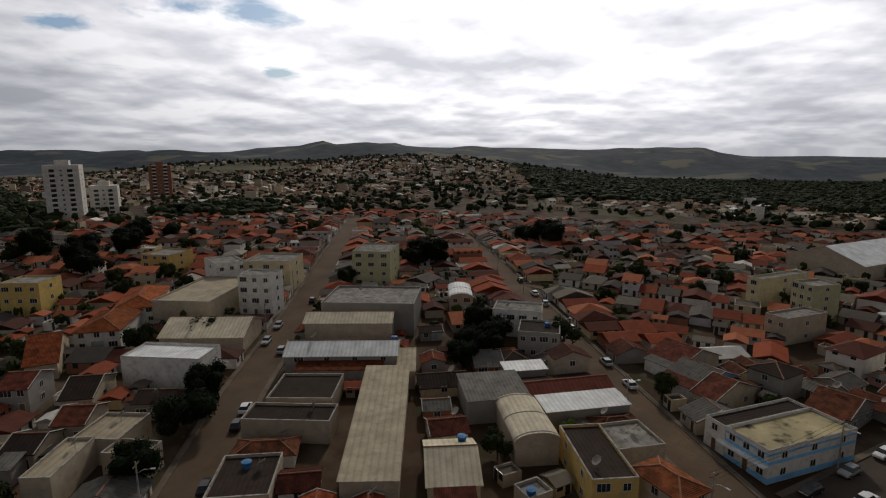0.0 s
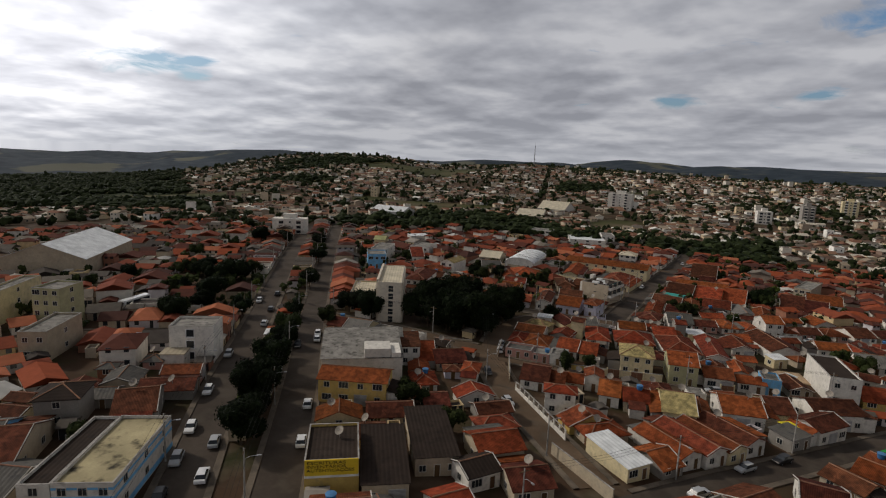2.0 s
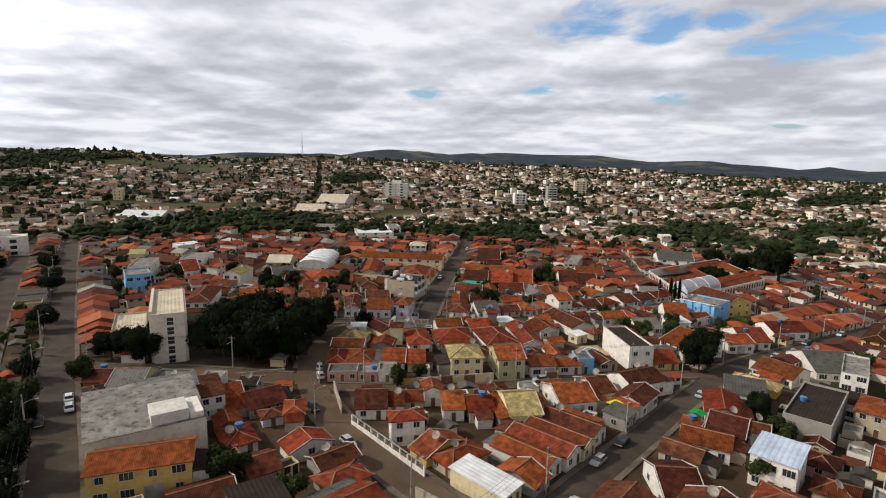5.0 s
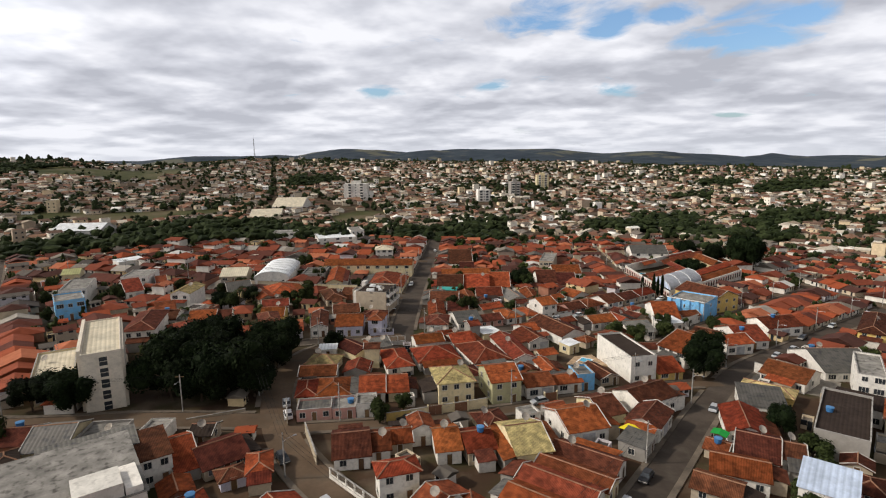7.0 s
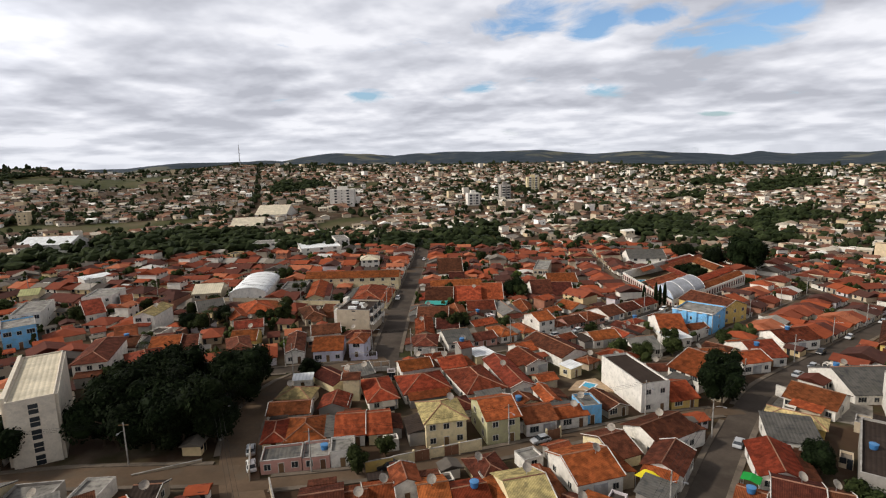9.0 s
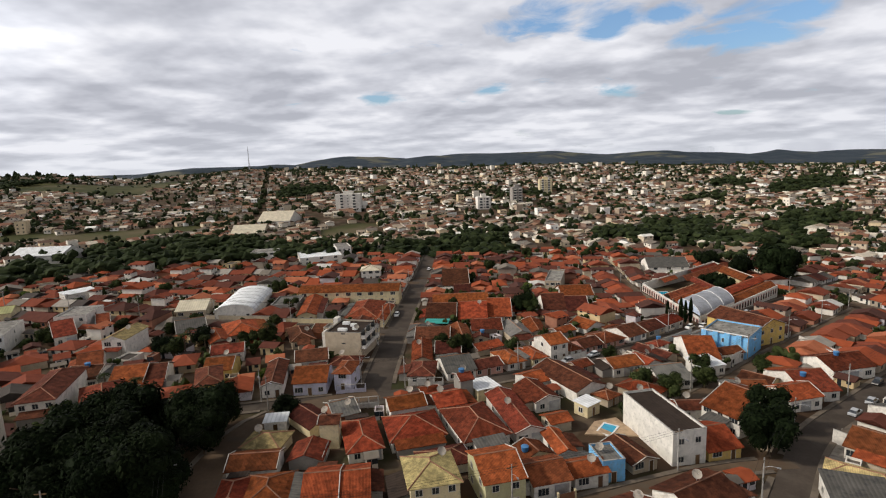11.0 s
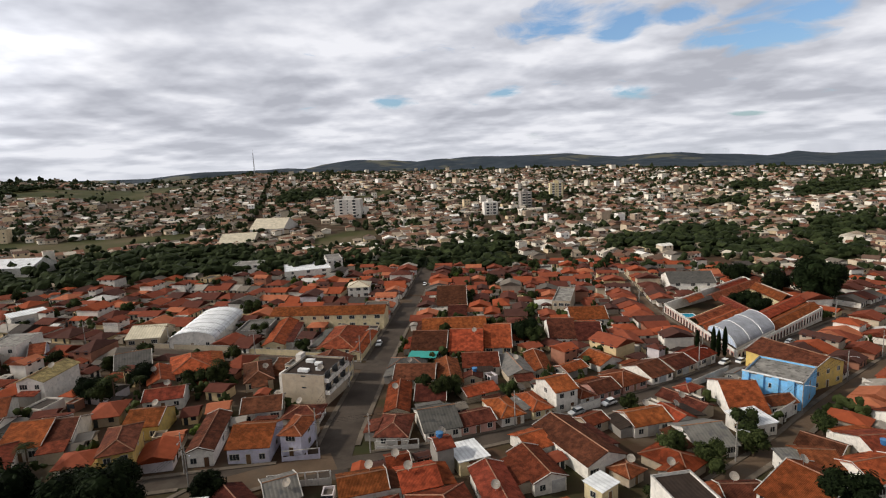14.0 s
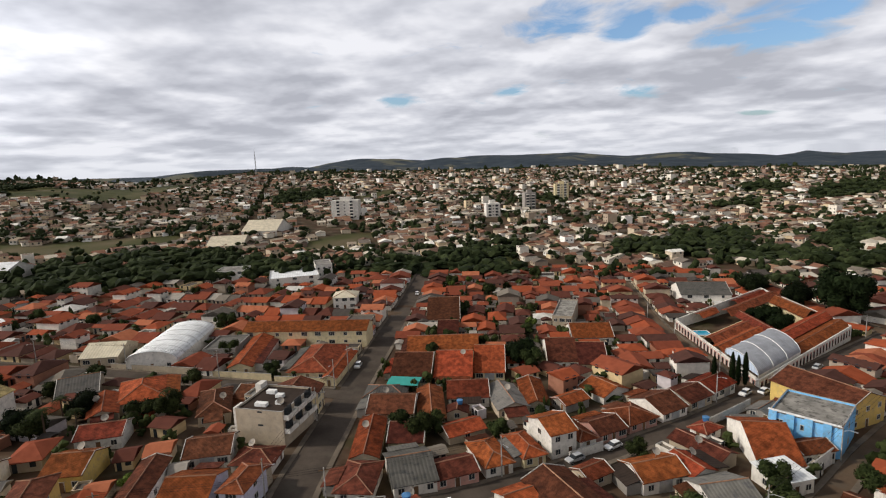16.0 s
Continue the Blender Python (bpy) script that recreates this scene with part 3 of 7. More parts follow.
def house(x, y, w, d, ang, h, style, wall, roof, windows=2, sides=1, name="house"):
    """A building with its front on local -y. style: gx, gy (gable along x or y), hip, shed, f (flat with parapet), arch."""
    TAKEN.append((x, y, w, d, ang))
    floors = max(1, round(h / 3.1))
    if floors == 1 and style in ("gx", "gy", "hip"):
        h *= 0.86
    z = ground(x, y)
    words = f"{WALL_WORD[wall]} {'single-storey' if floors == 1 else str(floors) + '-storey'} house with {ROOF_WORD[roof]} roof"
    if w * d > 220 or style == "arch":
        words = words.replace("house", "hall" if style != "f" else "block")
    ob = thing(name, x, y, z, ang, words, "house" if w * d <= 220 else "building", "town buildings")
    W, D = w / 2, d / 2
    mat, rmat = WALL[wall], ROOF[roof]
    v, f = [], []
    if style == "f":
        p = 0.18
        q = ((-1, -1), (1, -1), (1, 1), (-1, 1))
        v = [(a * (W - e), c * (D - e), zz) for e, zz in ((0, -1.6), (0, h), (p, h), (p, h - 0.55)) for a, c in q]
        f = [(3, 2, 1, 0), (12, 13, 14, 15)] + [(4 * r + i, 4 * r + (i + 1) % 4, 4 * r + 4 + (i + 1) % 4, 4 * r + 4 + i) for r in range(3) for i in range(4)]
        part("wall", mesh_from("wall", v, f, mat), ob)
        part("roof", boxes("roof", [rmat], (-W + p, W - p, -D + p, D - p, h - 0.55, h - 0.42)), ob)
        part("coping", ring("coping", W + 0.04, D + 0.04, p + 0.08, h, h + 0.07, CONCRETE), ob)
    elif style == "shed":
        t = 0.07 * d
        v, f = prism([(-D, -1.6), (D, -1.6), (D, h + t), (-D, h)], -W, W)
        part("wall", mesh_from("wall", v, f, mat), ob)
        o = 0.3
        zs = [(-D - o, h + 0.06), (D + o, h + t + 0.1)]
        sv = [(a, yy, zz + e) for e in (0, 0.1) for yy, zz in zs for a in (-W - o, W + o)]
        part("roof", mesh_from("roof", sv, [(0, 2, 3, 1), (4, 5, 7, 6), (0, 1, 5, 4), (1, 3, 7, 5), (3, 2, 6, 7), (2, 0, 4, 6)], rmat), ob)
    elif style == "arch":
        n, rise = 16, w * 0.18
        arc = [(W * math.cos(math.pi * i / n), h + rise * math.sin(math.pi * i / n)) for i in range(n + 1)]
        v, f = prism([(-W, -1.6), (W, -1.6)] + arc, -D, D, pose(0, 0, 0, 0, 0, 90))
        part("wall", mesh_from("wall", v, f, mat), ob)
        sv, sf = [], []
        for rr in (0.06, 0.2):
            for yy in (-D - 0.5, D + 0.5):
                sv += [(-(W + rr) * math.cos(math.pi * i / n), yy, h + (rise + rr) * math.sin(math.pi * i / n) - 0.05) for i in range(n + 1)]
        m = n + 1
        for i in range(n):
            sf += [(2 * m + i, 2 * m + i + 1, 3 * m + i + 1, 3 * m + i), (i, m + i, m + i + 1, i + 1), (i, i + 1, 2 * m + i + 1, 2 * m + i), (m + i, 3 * m + i, 3 * m + i + 1, m + i + 1)]
        me = mesh_from("roof", sv, sf, rmat)
        part("roof", me, ob)
        for i in range(int(d // 5) + 1):
            yy = -D + i * d / max(1, int(d // 5))
            rv, rf = [], []
            for s in range(n):
                a0, a1 = math.pi * s / n, math.pi * (s + 1) / n
                tv, tf = tube([(-(W + 0.24) * math.cos(a), yy, h + (rise + 0.24) * math.sin(a) - 0.05) for a in (a0, a1)], [0.07, 0.07], 4)
                k = len(rv)
                rv += tv
                rf += [tuple(j + k for j in q) for q in tf]
            part("roof_rib", mesh_from("roof_rib", rv, rf, METAL), ob)
    else:
        pitch = 0.38
        turn = (style == "gy") or (style == "hip" and d > w)
        length, span = (d, w) if turn else (w, d)
        m = pose(0, 0, 0, 0, 0, 90) if turn else Matrix()
        if style == "hip":
            me, lines = hip_roof(length, span, h, pitch, rmat)
            box_data(-W, W, -D, D, -1.6, h, v, f)
        else:
            me, lines = gable_roof(length, span, h, pitch, rmat)
            v, f = prism([(-span / 2, -1.6), (span / 2, -1.6), (span / 2, h), (0, h + span / 2 * pitch - 0.08), (-span / 2, h)], -length / 2, length / 2, m)
        part("wall", mesh_from("wall", v, f, mat), ob)
        part("roof", me, ob, m)
        part("ridge_cap", cap_mesh(lines), ob, m)
        if style != "hip" and (x * 13.7 + y * 7.1) % 1 < 0.55:
            L, S, zr = length / 2 + 0.3, span / 2 + 0.35, h + span / 2 * pitch + 0.12
            for e in ((-1, 1) if (x * 3.3) % 1 < 0.5 else (1,)):
                part("verge", cap_mesh([((e * L, 0, zr), (e * L, s * S, zr - S * pitch)) for s in (-1, 1)], VERGE, 0.1, "verge"), ob, m, "white plastered verge")
    HOUSES.append((ob, style, w, d, h))
    # openings: front, then the flanks, only on sides turned to the camera's path
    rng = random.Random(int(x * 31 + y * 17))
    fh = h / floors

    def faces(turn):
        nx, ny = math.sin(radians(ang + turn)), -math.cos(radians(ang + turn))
        return any(nx * (cx - x) + ny * (cy - y) > 0 for cx, cy in VIEW_SPOTS)

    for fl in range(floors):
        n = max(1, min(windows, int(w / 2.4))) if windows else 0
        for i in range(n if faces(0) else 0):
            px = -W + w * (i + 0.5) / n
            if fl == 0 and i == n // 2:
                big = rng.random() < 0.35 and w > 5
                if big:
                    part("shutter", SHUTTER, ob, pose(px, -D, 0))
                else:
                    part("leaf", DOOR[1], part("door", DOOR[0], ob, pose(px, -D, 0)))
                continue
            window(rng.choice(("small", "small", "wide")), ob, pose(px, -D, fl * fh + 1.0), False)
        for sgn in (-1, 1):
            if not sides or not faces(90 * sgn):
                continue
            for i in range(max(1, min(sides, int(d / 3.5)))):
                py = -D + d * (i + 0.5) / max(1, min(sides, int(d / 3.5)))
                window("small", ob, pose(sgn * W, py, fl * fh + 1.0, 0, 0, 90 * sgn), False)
    return ob


def lean_to(ob, side, w, d, h, deep, share, roof, wall):
    """A lower annex against one side of a house, under its own sloping roof."""
    turn, along, out = {"back": (180, w, d / 2), "front": (0, w, d / 2), "left": (-90, d, w / 2), "right": (90, d, w / 2)}[side]
    m = pose(0, 0, 0, 0, 0, turn)
    L = along * share / 2
    v, f = [], []
    box_data(-L, L, -out - deep, -out + 0.05, -1.6, h - 0.6, v, f)
    part("annex", mesh_from("annex", v, f, WALL[wall]), ob, m)
    y0, y1, z0, z1, o = -out - deep - 0.35, -out + 0.02, h - 0.62, h - 0.62 + (deep + 0.35) * 0.22, 0.25
    sv = [(s * (L + o), yy, zz + e) for e in (0, 0.12) for yy, zz in ((y0, z0), (y1, z1)) for s in (-1, 1)]
    part("annex_roof", mesh_from("annex_roof", sv, [(0, 2, 3, 1), (4, 5, 7, 6), (0, 1, 5, 4), (1, 3, 7, 5), (3, 2, 6, 7), (2, 0, 4, 6)], ROOF[roof]), ob, m)


def flats(ob, w, d, h):
    """Street balconies, stair block and roof boxes of a plain three-storey block of flats."""
    W, D = w / 2, d / 2
    slit = boxes("slit_window", [GLASS], (-0.6, 0.6, -0.04, 0.03, 0, 0.35))
    for z in (4.6, 7.6):
        part("slit_window", slit, ob, pose(0.2, -D, z))
    slab = boxes("balcony", [WALL["white"]], (-1.9, 1.9, -1.25, 0, -0.15, 0), (-1.9, 1.9, -1.25, -1.1, 0, 0.95), (-1.9, -1.78, -1.1, 0, 0, 0.95), (1.78, 1.9, -1.1, 0, 0, 0.95))
    glass = boxes("pane", [GLASS], (-1.5, 1.5, -0.05, 0.03, 0.05, 2.2))
    n = max(2, int(d / 4.2))
    for fl in (1, 2):
        for k in range(n):
            m = pose(W, -D + d * (k + 0.5) / n, fl * 3.1 + 0.2, 0, 0, 90)
            part("pane", glass, part("balcony", slab, ob, m, "white solid-fronted balcony"))
    part("stair_block", boxes("stair_block", [WALL["white"]], (-W - 1.5, -W, -D + 1.2, -D + 4.2, -1, h - 0.6)), ob)
    part("stair_block", boxes("stair_block", [WALL["white"]], (-W - 1.5, -W + 0.02, D - 3.0, D - 0.4, -1, h + 1.2)), ob)
    for k, (u, q, s) in enumerate(((0.1, 0.2, 0.9), (-0.45, 0.45, 1.1), (0.4, -0.3, 0.7), (-0.2, -0.55, 1.4))):
        part("roof_box", boxes("roof_box", [WHITE], (u * W - s, u * W + s, q * D - 0.6, q * D + 0.6, h - 0.42, h + 0.35)), ob)


def banded(ob, w, d, h):
    """Blue bands and a canopy on a white corner shop building."""
    W, D = w / 2, d / 2
    for z, t, c in ((3.1, 0.55, "blue"), (h - 1.0, 0.35, "blue"), (0.0, 0.9, "blue")):
        part("band", boxes("band", [WALL[c]], (-W - 0.03, W + 0.03, -D - 0.03, -D, z, z + t), (-W - 0.03, -W, -D, D, z, z + t), (W, W + 0.03, -D, D, z, z + t)), ob, label="blue painted band")
    part("canopy", boxes("canopy", [WHITE], (-W - 1.0, W + 0.02, -D - 1.1, -D - 0.04, 2.75, 2.95)), ob)


def sign_board(ob, w, d, h):
    """A yellow fascia with three rows of dark bars, and a pale strip under it."""
    W, D = w / 2, d / 2
    board = part("sign", boxes("sign", [SIGN_YELLOW], (-W + 0.1, W - 0.1, -D - 0.22, -D - 0.04, h - 2.4, h + 0.15)), ob, label="yellow shop sign with three rows of dark lettering")
    for n, word in enumerate(("ESCRITURAS", "INVENT\u00c1RIOS", "AUTENTICA\u00c7\u00d5ES")):
        cu = bpy.data.curves.new("lettering", "FONT")
        cu.body, cu.size, cu.extrude, cu.align_x = word, 0.66, 0.02, "LEFT"
        tmp = bpy.data.objects.new("lettering", cu)
        me = bpy.data.meshes.new_from_object(tmp)
        bpy.data.objects.remove(tmp)
        wide = max(v.co.x for v in me.vertices)
        me.materials.clear()
        me.materials.append(RUBBER)
        part("lettering", me, board, pose(-W + 0.35, -D - 0.24, h - 0.55 - 0.62 * n, 90) @ Matrix.Diagonal(((w - 0.9) * (0.8, 0.8, 0.98)[n] / wide, 1, 1, 1)))
    part("strip", boxes("strip", [WHITE], (-W, W, -D - 0.12, -D, h - 2.85, h - 2.42)), ob)


def slotted(ob, w, d, h):
    """A blank white face with one column of dark openings, and a lower annex."""
    W, D = w / 2, d / 2
    slot = lattice("window", [-1.0, -0.85, 0.85, 1.0], [-0.35, 0, 1.7, 1.85], lambda i, j: i != 1 or j != 1, -0.1, 0.03, WHITE)
    pane = boxes("pane", [GLASS], (-0.85, 0.85, -0.05, 0.02, 0, 1.7))
    for k in range(3):
        part("pane", pane, part("window", slot, ob, pose(-0.3, -D, 0.9 + 2.75 * k)))
    part("annex", boxes("annex", [WALL["white"]], (-W - 0.5, -W + 4.6, -D - 4.4, -D, -1.5, 3.6)), ob)
    part("annex_roof", boxes("annex_roof", [ROOF["roofdeck"]], (-W - 0.8, -W + 4.9, -D - 4.7, -D - 0.02, 3.6, 3.75)), ob)


def notched(ob, w, d, h):
    """Raised front piers and a lighter parapet of a blue public building."""
    W, D = w / 2, d / 2
    for k in range(4):
        x0 = -W + w * k / 4
        part("pier", boxes("pier", [WALL["blue"]], (x0 + 0.2, x0 + w / 8, -D - 0.5, -D, -1.0, h + 0.5)), ob)
    part("parapet", boxes("parapet", [WHITE], (-W - 0.05, W + 0.05, -D - 0.52, -D + 0.2, h + 0.5, h + 0.62)), ob)


SIGN_YELLOW = material("sign_yellow", (0.72, 0.5, 0.04), rough=0.5, var=0.08)


# ---- streets ----
STREETS = [
    ("street_school", [(-14, 170), (-15, 184), (-14, 242), (-11, 321), (-8, 400)], 7.5, ASPHALT),
    ("street_cross", [(-52, 166), (-30, 172), (-14, 175.5), (-5, 178), (15, 185), (35, 195.5), (53, 206.5), (73, 220), (95, 237), (150, 278), (200, 315)], 4.6, ASPHALT),
    ("street_diagonal", [(-5, 40), (20, 76), (39, 101), (56, 124), (75, 148), (83, 156), (109, 175), (141, 199), (181, 227), (260, 280)], 5.6, ASPHALT),
    ("street_lane", [(58, 169), (80, 186), (98, 203), (126, 226), (170, 262)], 3.6, DUST),
    ("street_gym", [(-190, 262), (-128, 250), (-96, 246.5), (-61, 240.2), (-38, 236.5), (-14, 231)], 5.5, ASPHALT),
    ("street_park", [(6, 67), (-13, 85), (-25, 98), (-34, 112), (-40, 130), (-42, 142), (-40, 160), (-32, 169), (-14, 177)], 6.8, DUST),
    ("street_hotel", [(-104, 112), (-80, 112), (-72, 116), (-36, 117)], 6.5, DUST),
    ("street_row", [(-36, 113), (-22, 115), (-8, 118), (9, 123), (22, 128), (37, 134), (58, 142), (70, 143)], 3.6, DUST),
    ("street_avenue_west", [(-25, 2), (-52, 33), (-70, 53), (-87, 74), (-103, 94), (-132, 129), (-182, 190), (-264, 292)], 7.2, ASPHALT),
    ("street_avenue_east", [(-7, 0), (-27, 24), (-41, 42.3), (-63, 70), (-86, 98), (-129, 152), (-192, 233), (-272, 336)], 7.2, ASPHALT),
    ("street_market", [(-20, 22), (-47, 10), (-65, 2), (-86, -6.8), (-117, -19.4), (-150, -33), (-167, -40), (-260, -78)], 7.5, DUST),
    ("street_shops", [(20, -50), (-23, -66), (-51, -76), (-88, -86), (-130, -99), (-198, -121), (-290, -152)], 7.5, DUST),
    ("street_south", [(40, -20), (-10, 5), (-22, 20)], 8.0, DUST),
    ("street_side", [(-110, 70), (-128, 52), (-150, -33)], 5.5, DUST),
    ("street_north", [(-120, 330), (-60, 322), (-11, 318)], 5.5, DUST),
    ("street_east", [(91, 234), (90.5, 268), (90.5, 300), (95, 340), (99, 380)], 4.5, DUST),
    ("street_far", [(150, 120), (190, 170), (181, 227), (168, 300), (170, 380)], 5.5, DUST),
]
CENTRES = {}


def dense(pts, step=5.0):
    out = []
    for a, b in zip(pts, pts[1:]):
        n = max(1, int(math.hypot(b[0] - a[0], b[1] - a[1]) // step))
        out += [(a[0] + (b[0] - a[0]) * i / n, a[1] + (b[1] - a[1]) * i / n) for i in range(n)]
    out.append(pts[-1])
    for _ in range(3):
        out = [out[0]] + [tuple((out[i - 1][k] + 2 * out[i][k] + out[i + 1][k]) / 4 for k in (0, 1)) for i in range(1, len(out) - 1)] + [out[-1]]
    return out


def sideways(pts, i):
    a, b = pts[max(0, i - 1)], pts[min(len(pts) - 1, i + 1)]
    l = math.hypot(b[0] - a[0], b[1] - a[1]) or 1
    return (-(b[1] - a[1]) / l, (b[0] - a[0]) / l), ((b[0] - a[0]) / l, (b[1] - a[1]) / l)


def strip(name, pts, offs, mat, lift, low=None):
    """A paved strip between two sideways offsets, with edges that go down to low."""
    v, f = [], []
    for i, p in enumerate(pts):
        s, _ = sideways(pts, i)
        for o in offs:
            x, y = p[0] + s[0] * o, p[1] + s[1] * o
            v.append((x, y, ground(x, y) + lift))
        for o in reversed(offs):
            x, y = p[0] + s[0] * o, p[1] + s[1] * o
            v.append((x, y, ground(x, y) - 0.3))
    for i in range(len(pts) - 1):
        for k in range(4):
            a, b = 4 * i + k, 4 * i + (k + 1) % 4
            f.append((a, a + 4, b + 4, b))
    return new(name, mesh_from(name, v, f, mat))


for n, (sname, spts, swid, smat) in enumerate(STREETS):
    pts = dense(spts)
    CENTRES[sname] = (pts, swid)
    strip("road", pts, (swid / 2, -swid / 2), smat, 0.06 + 0.004 * n)
    tagged(bpy.context.scene.objects[-1], kind="structure")
for n, (sname, (pts, swid)) in enumerate(CENTRES.items()):
    for sg in (1, -1):
        keep = []
        runs = []
        for i, p in enumerate(pts):
            s, _ = sideways(pts, i)
            q = (p[0] + s[0] * sg * (swid / 2 + 0.6), p[1] + s[1] * sg * (swid / 2 + 0.6))
            clear = all(min(math.hypot(q[0] - c[0], q[1] - c[1]) for c in o) > ow / 2 + 0.9 for on, (o, ow) in CENTRES.items() if on != sname)
            if clear:
                keep.append(p)
            else:
                runs.append(keep)
                keep = []
        runs.append(keep)
        for run in runs:
            if len(run) > 2:
                o0, o1 = sg * (swid / 2 + 1.1), sg * (swid / 2)
                tagged(strip("pavement", run, (max(o0, o1), min(o0, o1)), PAVING, 0.24 + 0.003 * n), "worn concrete pavement with a raised kerb", "pavement", kind="structure")
for ob in scene.objects:
    if ob.name.startswith("road"):
        tagged(ob, "dusty worn town street", "road", kind="structure")

# ---- larger and nearer buildings ----
flats(house(-26.3, 210.5, 11.5, 13.0, -12, 8.2, "f", "beige", "dark", 0, 0), 11.5, 13.0, 8.2)
house(-28.2, 253.5, 11.6, 23.0, -2, 3.4, "hip", "cream", "red", 3, 0)
house(-20.5, 248.5, 3.9, 22.0, -4, 3.2, "gy", "cream", "orange", 3, 0)
house(-51.3, 259.6, 6.8, 29.0, 7, 3.4, "gy", "cream", "orange", 3, 0)
house(-38.5, 278.5, 43.0, 10.5, -2, 5.6, "gx", "cream", "orange", 9, 0)
house(-80.2, 265.5, 15.0, 32.0, 6, 3.3, "arch", "white", "metal", 3, 0)
house(-2.9, 187.9, 6.5, 10.0, -3, 3.2, "hip", "white", "brown", 3, 1)
house(6.0, 191.8, 8.0, 12.0, 17, 3.2, "gx", "white", "slate", 3, 1)
house(14.0, 192.2, 8.6, 6.7, 22, 3, "gx", "pink", "brown", 3, 1)
house(21.5, 197.8, 5.6, 10.1, 21, 3.2, "hip", "white", "orange", 3, 1)
house(28.7, 201.2, 4.8, 9.7, 22, 3.2, "hip", "cream", "orange", 3, 1)
house(35.1, 205.1, 6.0, 9.2, 24, 5.6, "gx", "white", "orange", 3, 1)
house(40.8, 207.8, 4.0, 8.4, 24, 3.2, "hip", "white", "red", 2, 1)
house(-3.8, 203.2, 5.5, 16.3, 3, 3.2, "gy", "beige", "orange", 3, 1)
house(-0.9, 220.5, 10.9, 11.1, -2, 3.4, "gx", "white", "brown", 4, 0)
house(8.1, 221.4, 6.0, 17.1, 6, 3.2, "gy", "beige", "red", 3, 0)
house(1.8, 248.5, 10.9, 19.2, -3, 3.2, "gx", "cream", "brown", 3, 0)
house(13.4, 249.9, 10.2, 20.5, -2, 3.2, "gx", "cream", "orange", 3, 0)
house(23.9, 254.5, 8.5, 22.0, -3, 3.2, "gx", "cream", "orange", 3, 0)
house(9.0, 269.1, 22.4, 14.6, 2, 3.2, "gx", "beige", "orange", 3, 0)
house(7.5, 314.7, 12.4, 27.8, 1, 3.2, "gx", "white", "brown", 3, 0)
house(10.2, 287.6, 6.8, 15.2, 0, 3.2, "gx", "white", "brown", 3, 0)
house(17.2, 230.8, 10.2, 11.5, 2, 3.2, "gx", "white", "red", 3, 0)
house(26.8, 225.7, 7.7, 13.6, 13, 3.2, "gy", "beige", "slate", 3, 0)
house(33.8, 228.6, 5.8, 15.2, 2, 3.4, "gy", "beige", "orange", 3, 0)
house(46.2, 262.8, 8.6, 20.4, -2, 3.4, "gx", "white", "brown", 3, 0)
house(55.0, 259.7, 8.0, 18.3, -5, 3.4, "gx", "beige", "brown", 3, 0)
house(55.5, 304.5, 7.2, 24.8, -16, 6.5, "f", "beige", "slab", 3, 1)
house(60.1, 284.5, 13.8, 14.9, -1, 3.4, "gx", "white", "orange", 3, 0)
house(-3.2, 153.6, 11.0, 11.0, 15, 3.4, "hip", "white", "orange", 4, 2)
house(-5.6, 163.4, 8.0, 7.0, 17, 4.6, "gx", "white", "orange", 3, 1)
house(9.6, 154.6, 9.6, 15.0, 19, 4, "hip", "white", "red", 4, 2)
house(3.8, 165.6, 6.5, 8.0, 18, 4.4, "gx", "white", "orange", 3, 1)
house(-13.6, 150.0, 6.6, 13.0, 16, 3.2, "hip", "white", "orange", 3, 2)
house(18.6, 160.5, 6.2, 20.0, 14, 3.6, "gy", "white", "red", 3, 2)
house(1.2, 131.8, 8.2, 9.4, 12, 5.6, "hip", "cream", "tan", 3, 2)
house(12.4, 133.4, 7.0, 10.5, 14, 5.6, "gx", "olive", "orange", 3, 2)
house(21.0, 135.5, 6.8, 8.0, 14, 3.8, "gx", "white", "red", 3, 2)
house(28.8, 137.5, 6.4, 5.6, 14, 3.3, "gx", "white", "orange", 3, 2)
house(-26.2, 130.2, 7.6, 9.8, 8, 3, "hip", "white", "orange", 4, 2)
house(-32.1, 129.2, 4.2, 8.8, 10, 2.9, "hip", "cream", "orange", 3, 2)
house(-17.4, 132.2, 5.6, 10.2, 6, 3.1, "gx", "white", "orange", 3, 2)
house(-11.8, 132.9, 4.4, 10.2, 8, 3.1, "gx", "cream", "orange", 3, 2)
house(-28.2, 120.0, 7.2, 5.3, 9, 2.8, "f", "pink", "slate", 3, 1)
house(-22.2, 121.4, 4.8, 6.0, 9, 2.7, "f", "pink", "slab", 2, 1)
house(-17.4, 121.9, 4.4, 5.3, 8, 3.4, "f", "white", "slab", 1, 1)
house(-32.1, 96.5, 3.7, 6.5, 18, 3.2, "hip", "white", "orange", 3, 2)
house(-17.7, 104.1, 6.3, 10.2, 11, 3.1, "gx", "white", "brown", 3, 2)
house(-13.1, 105.4, 4.2, 7.6, 11, 3, "gx", "white", "red", 2, 1)
house(-9.3, 107.6, 4.6, 6.0, 11, 3, "gx", "beige", "orange", 2, 1)
house(-5.2, 110.5, 4.2, 5.0, 14, 4.6, "gy", "white", "red", 2, 1)
house(-0.4, 106.4, 4.4, 9.6, 10, 3.4, "gx", "white", "orange", 2, 2)
house(5.4, 106.0, 5.2, 8.4, 14, 3.4, "gx", "beige", "orange", 3, 2)
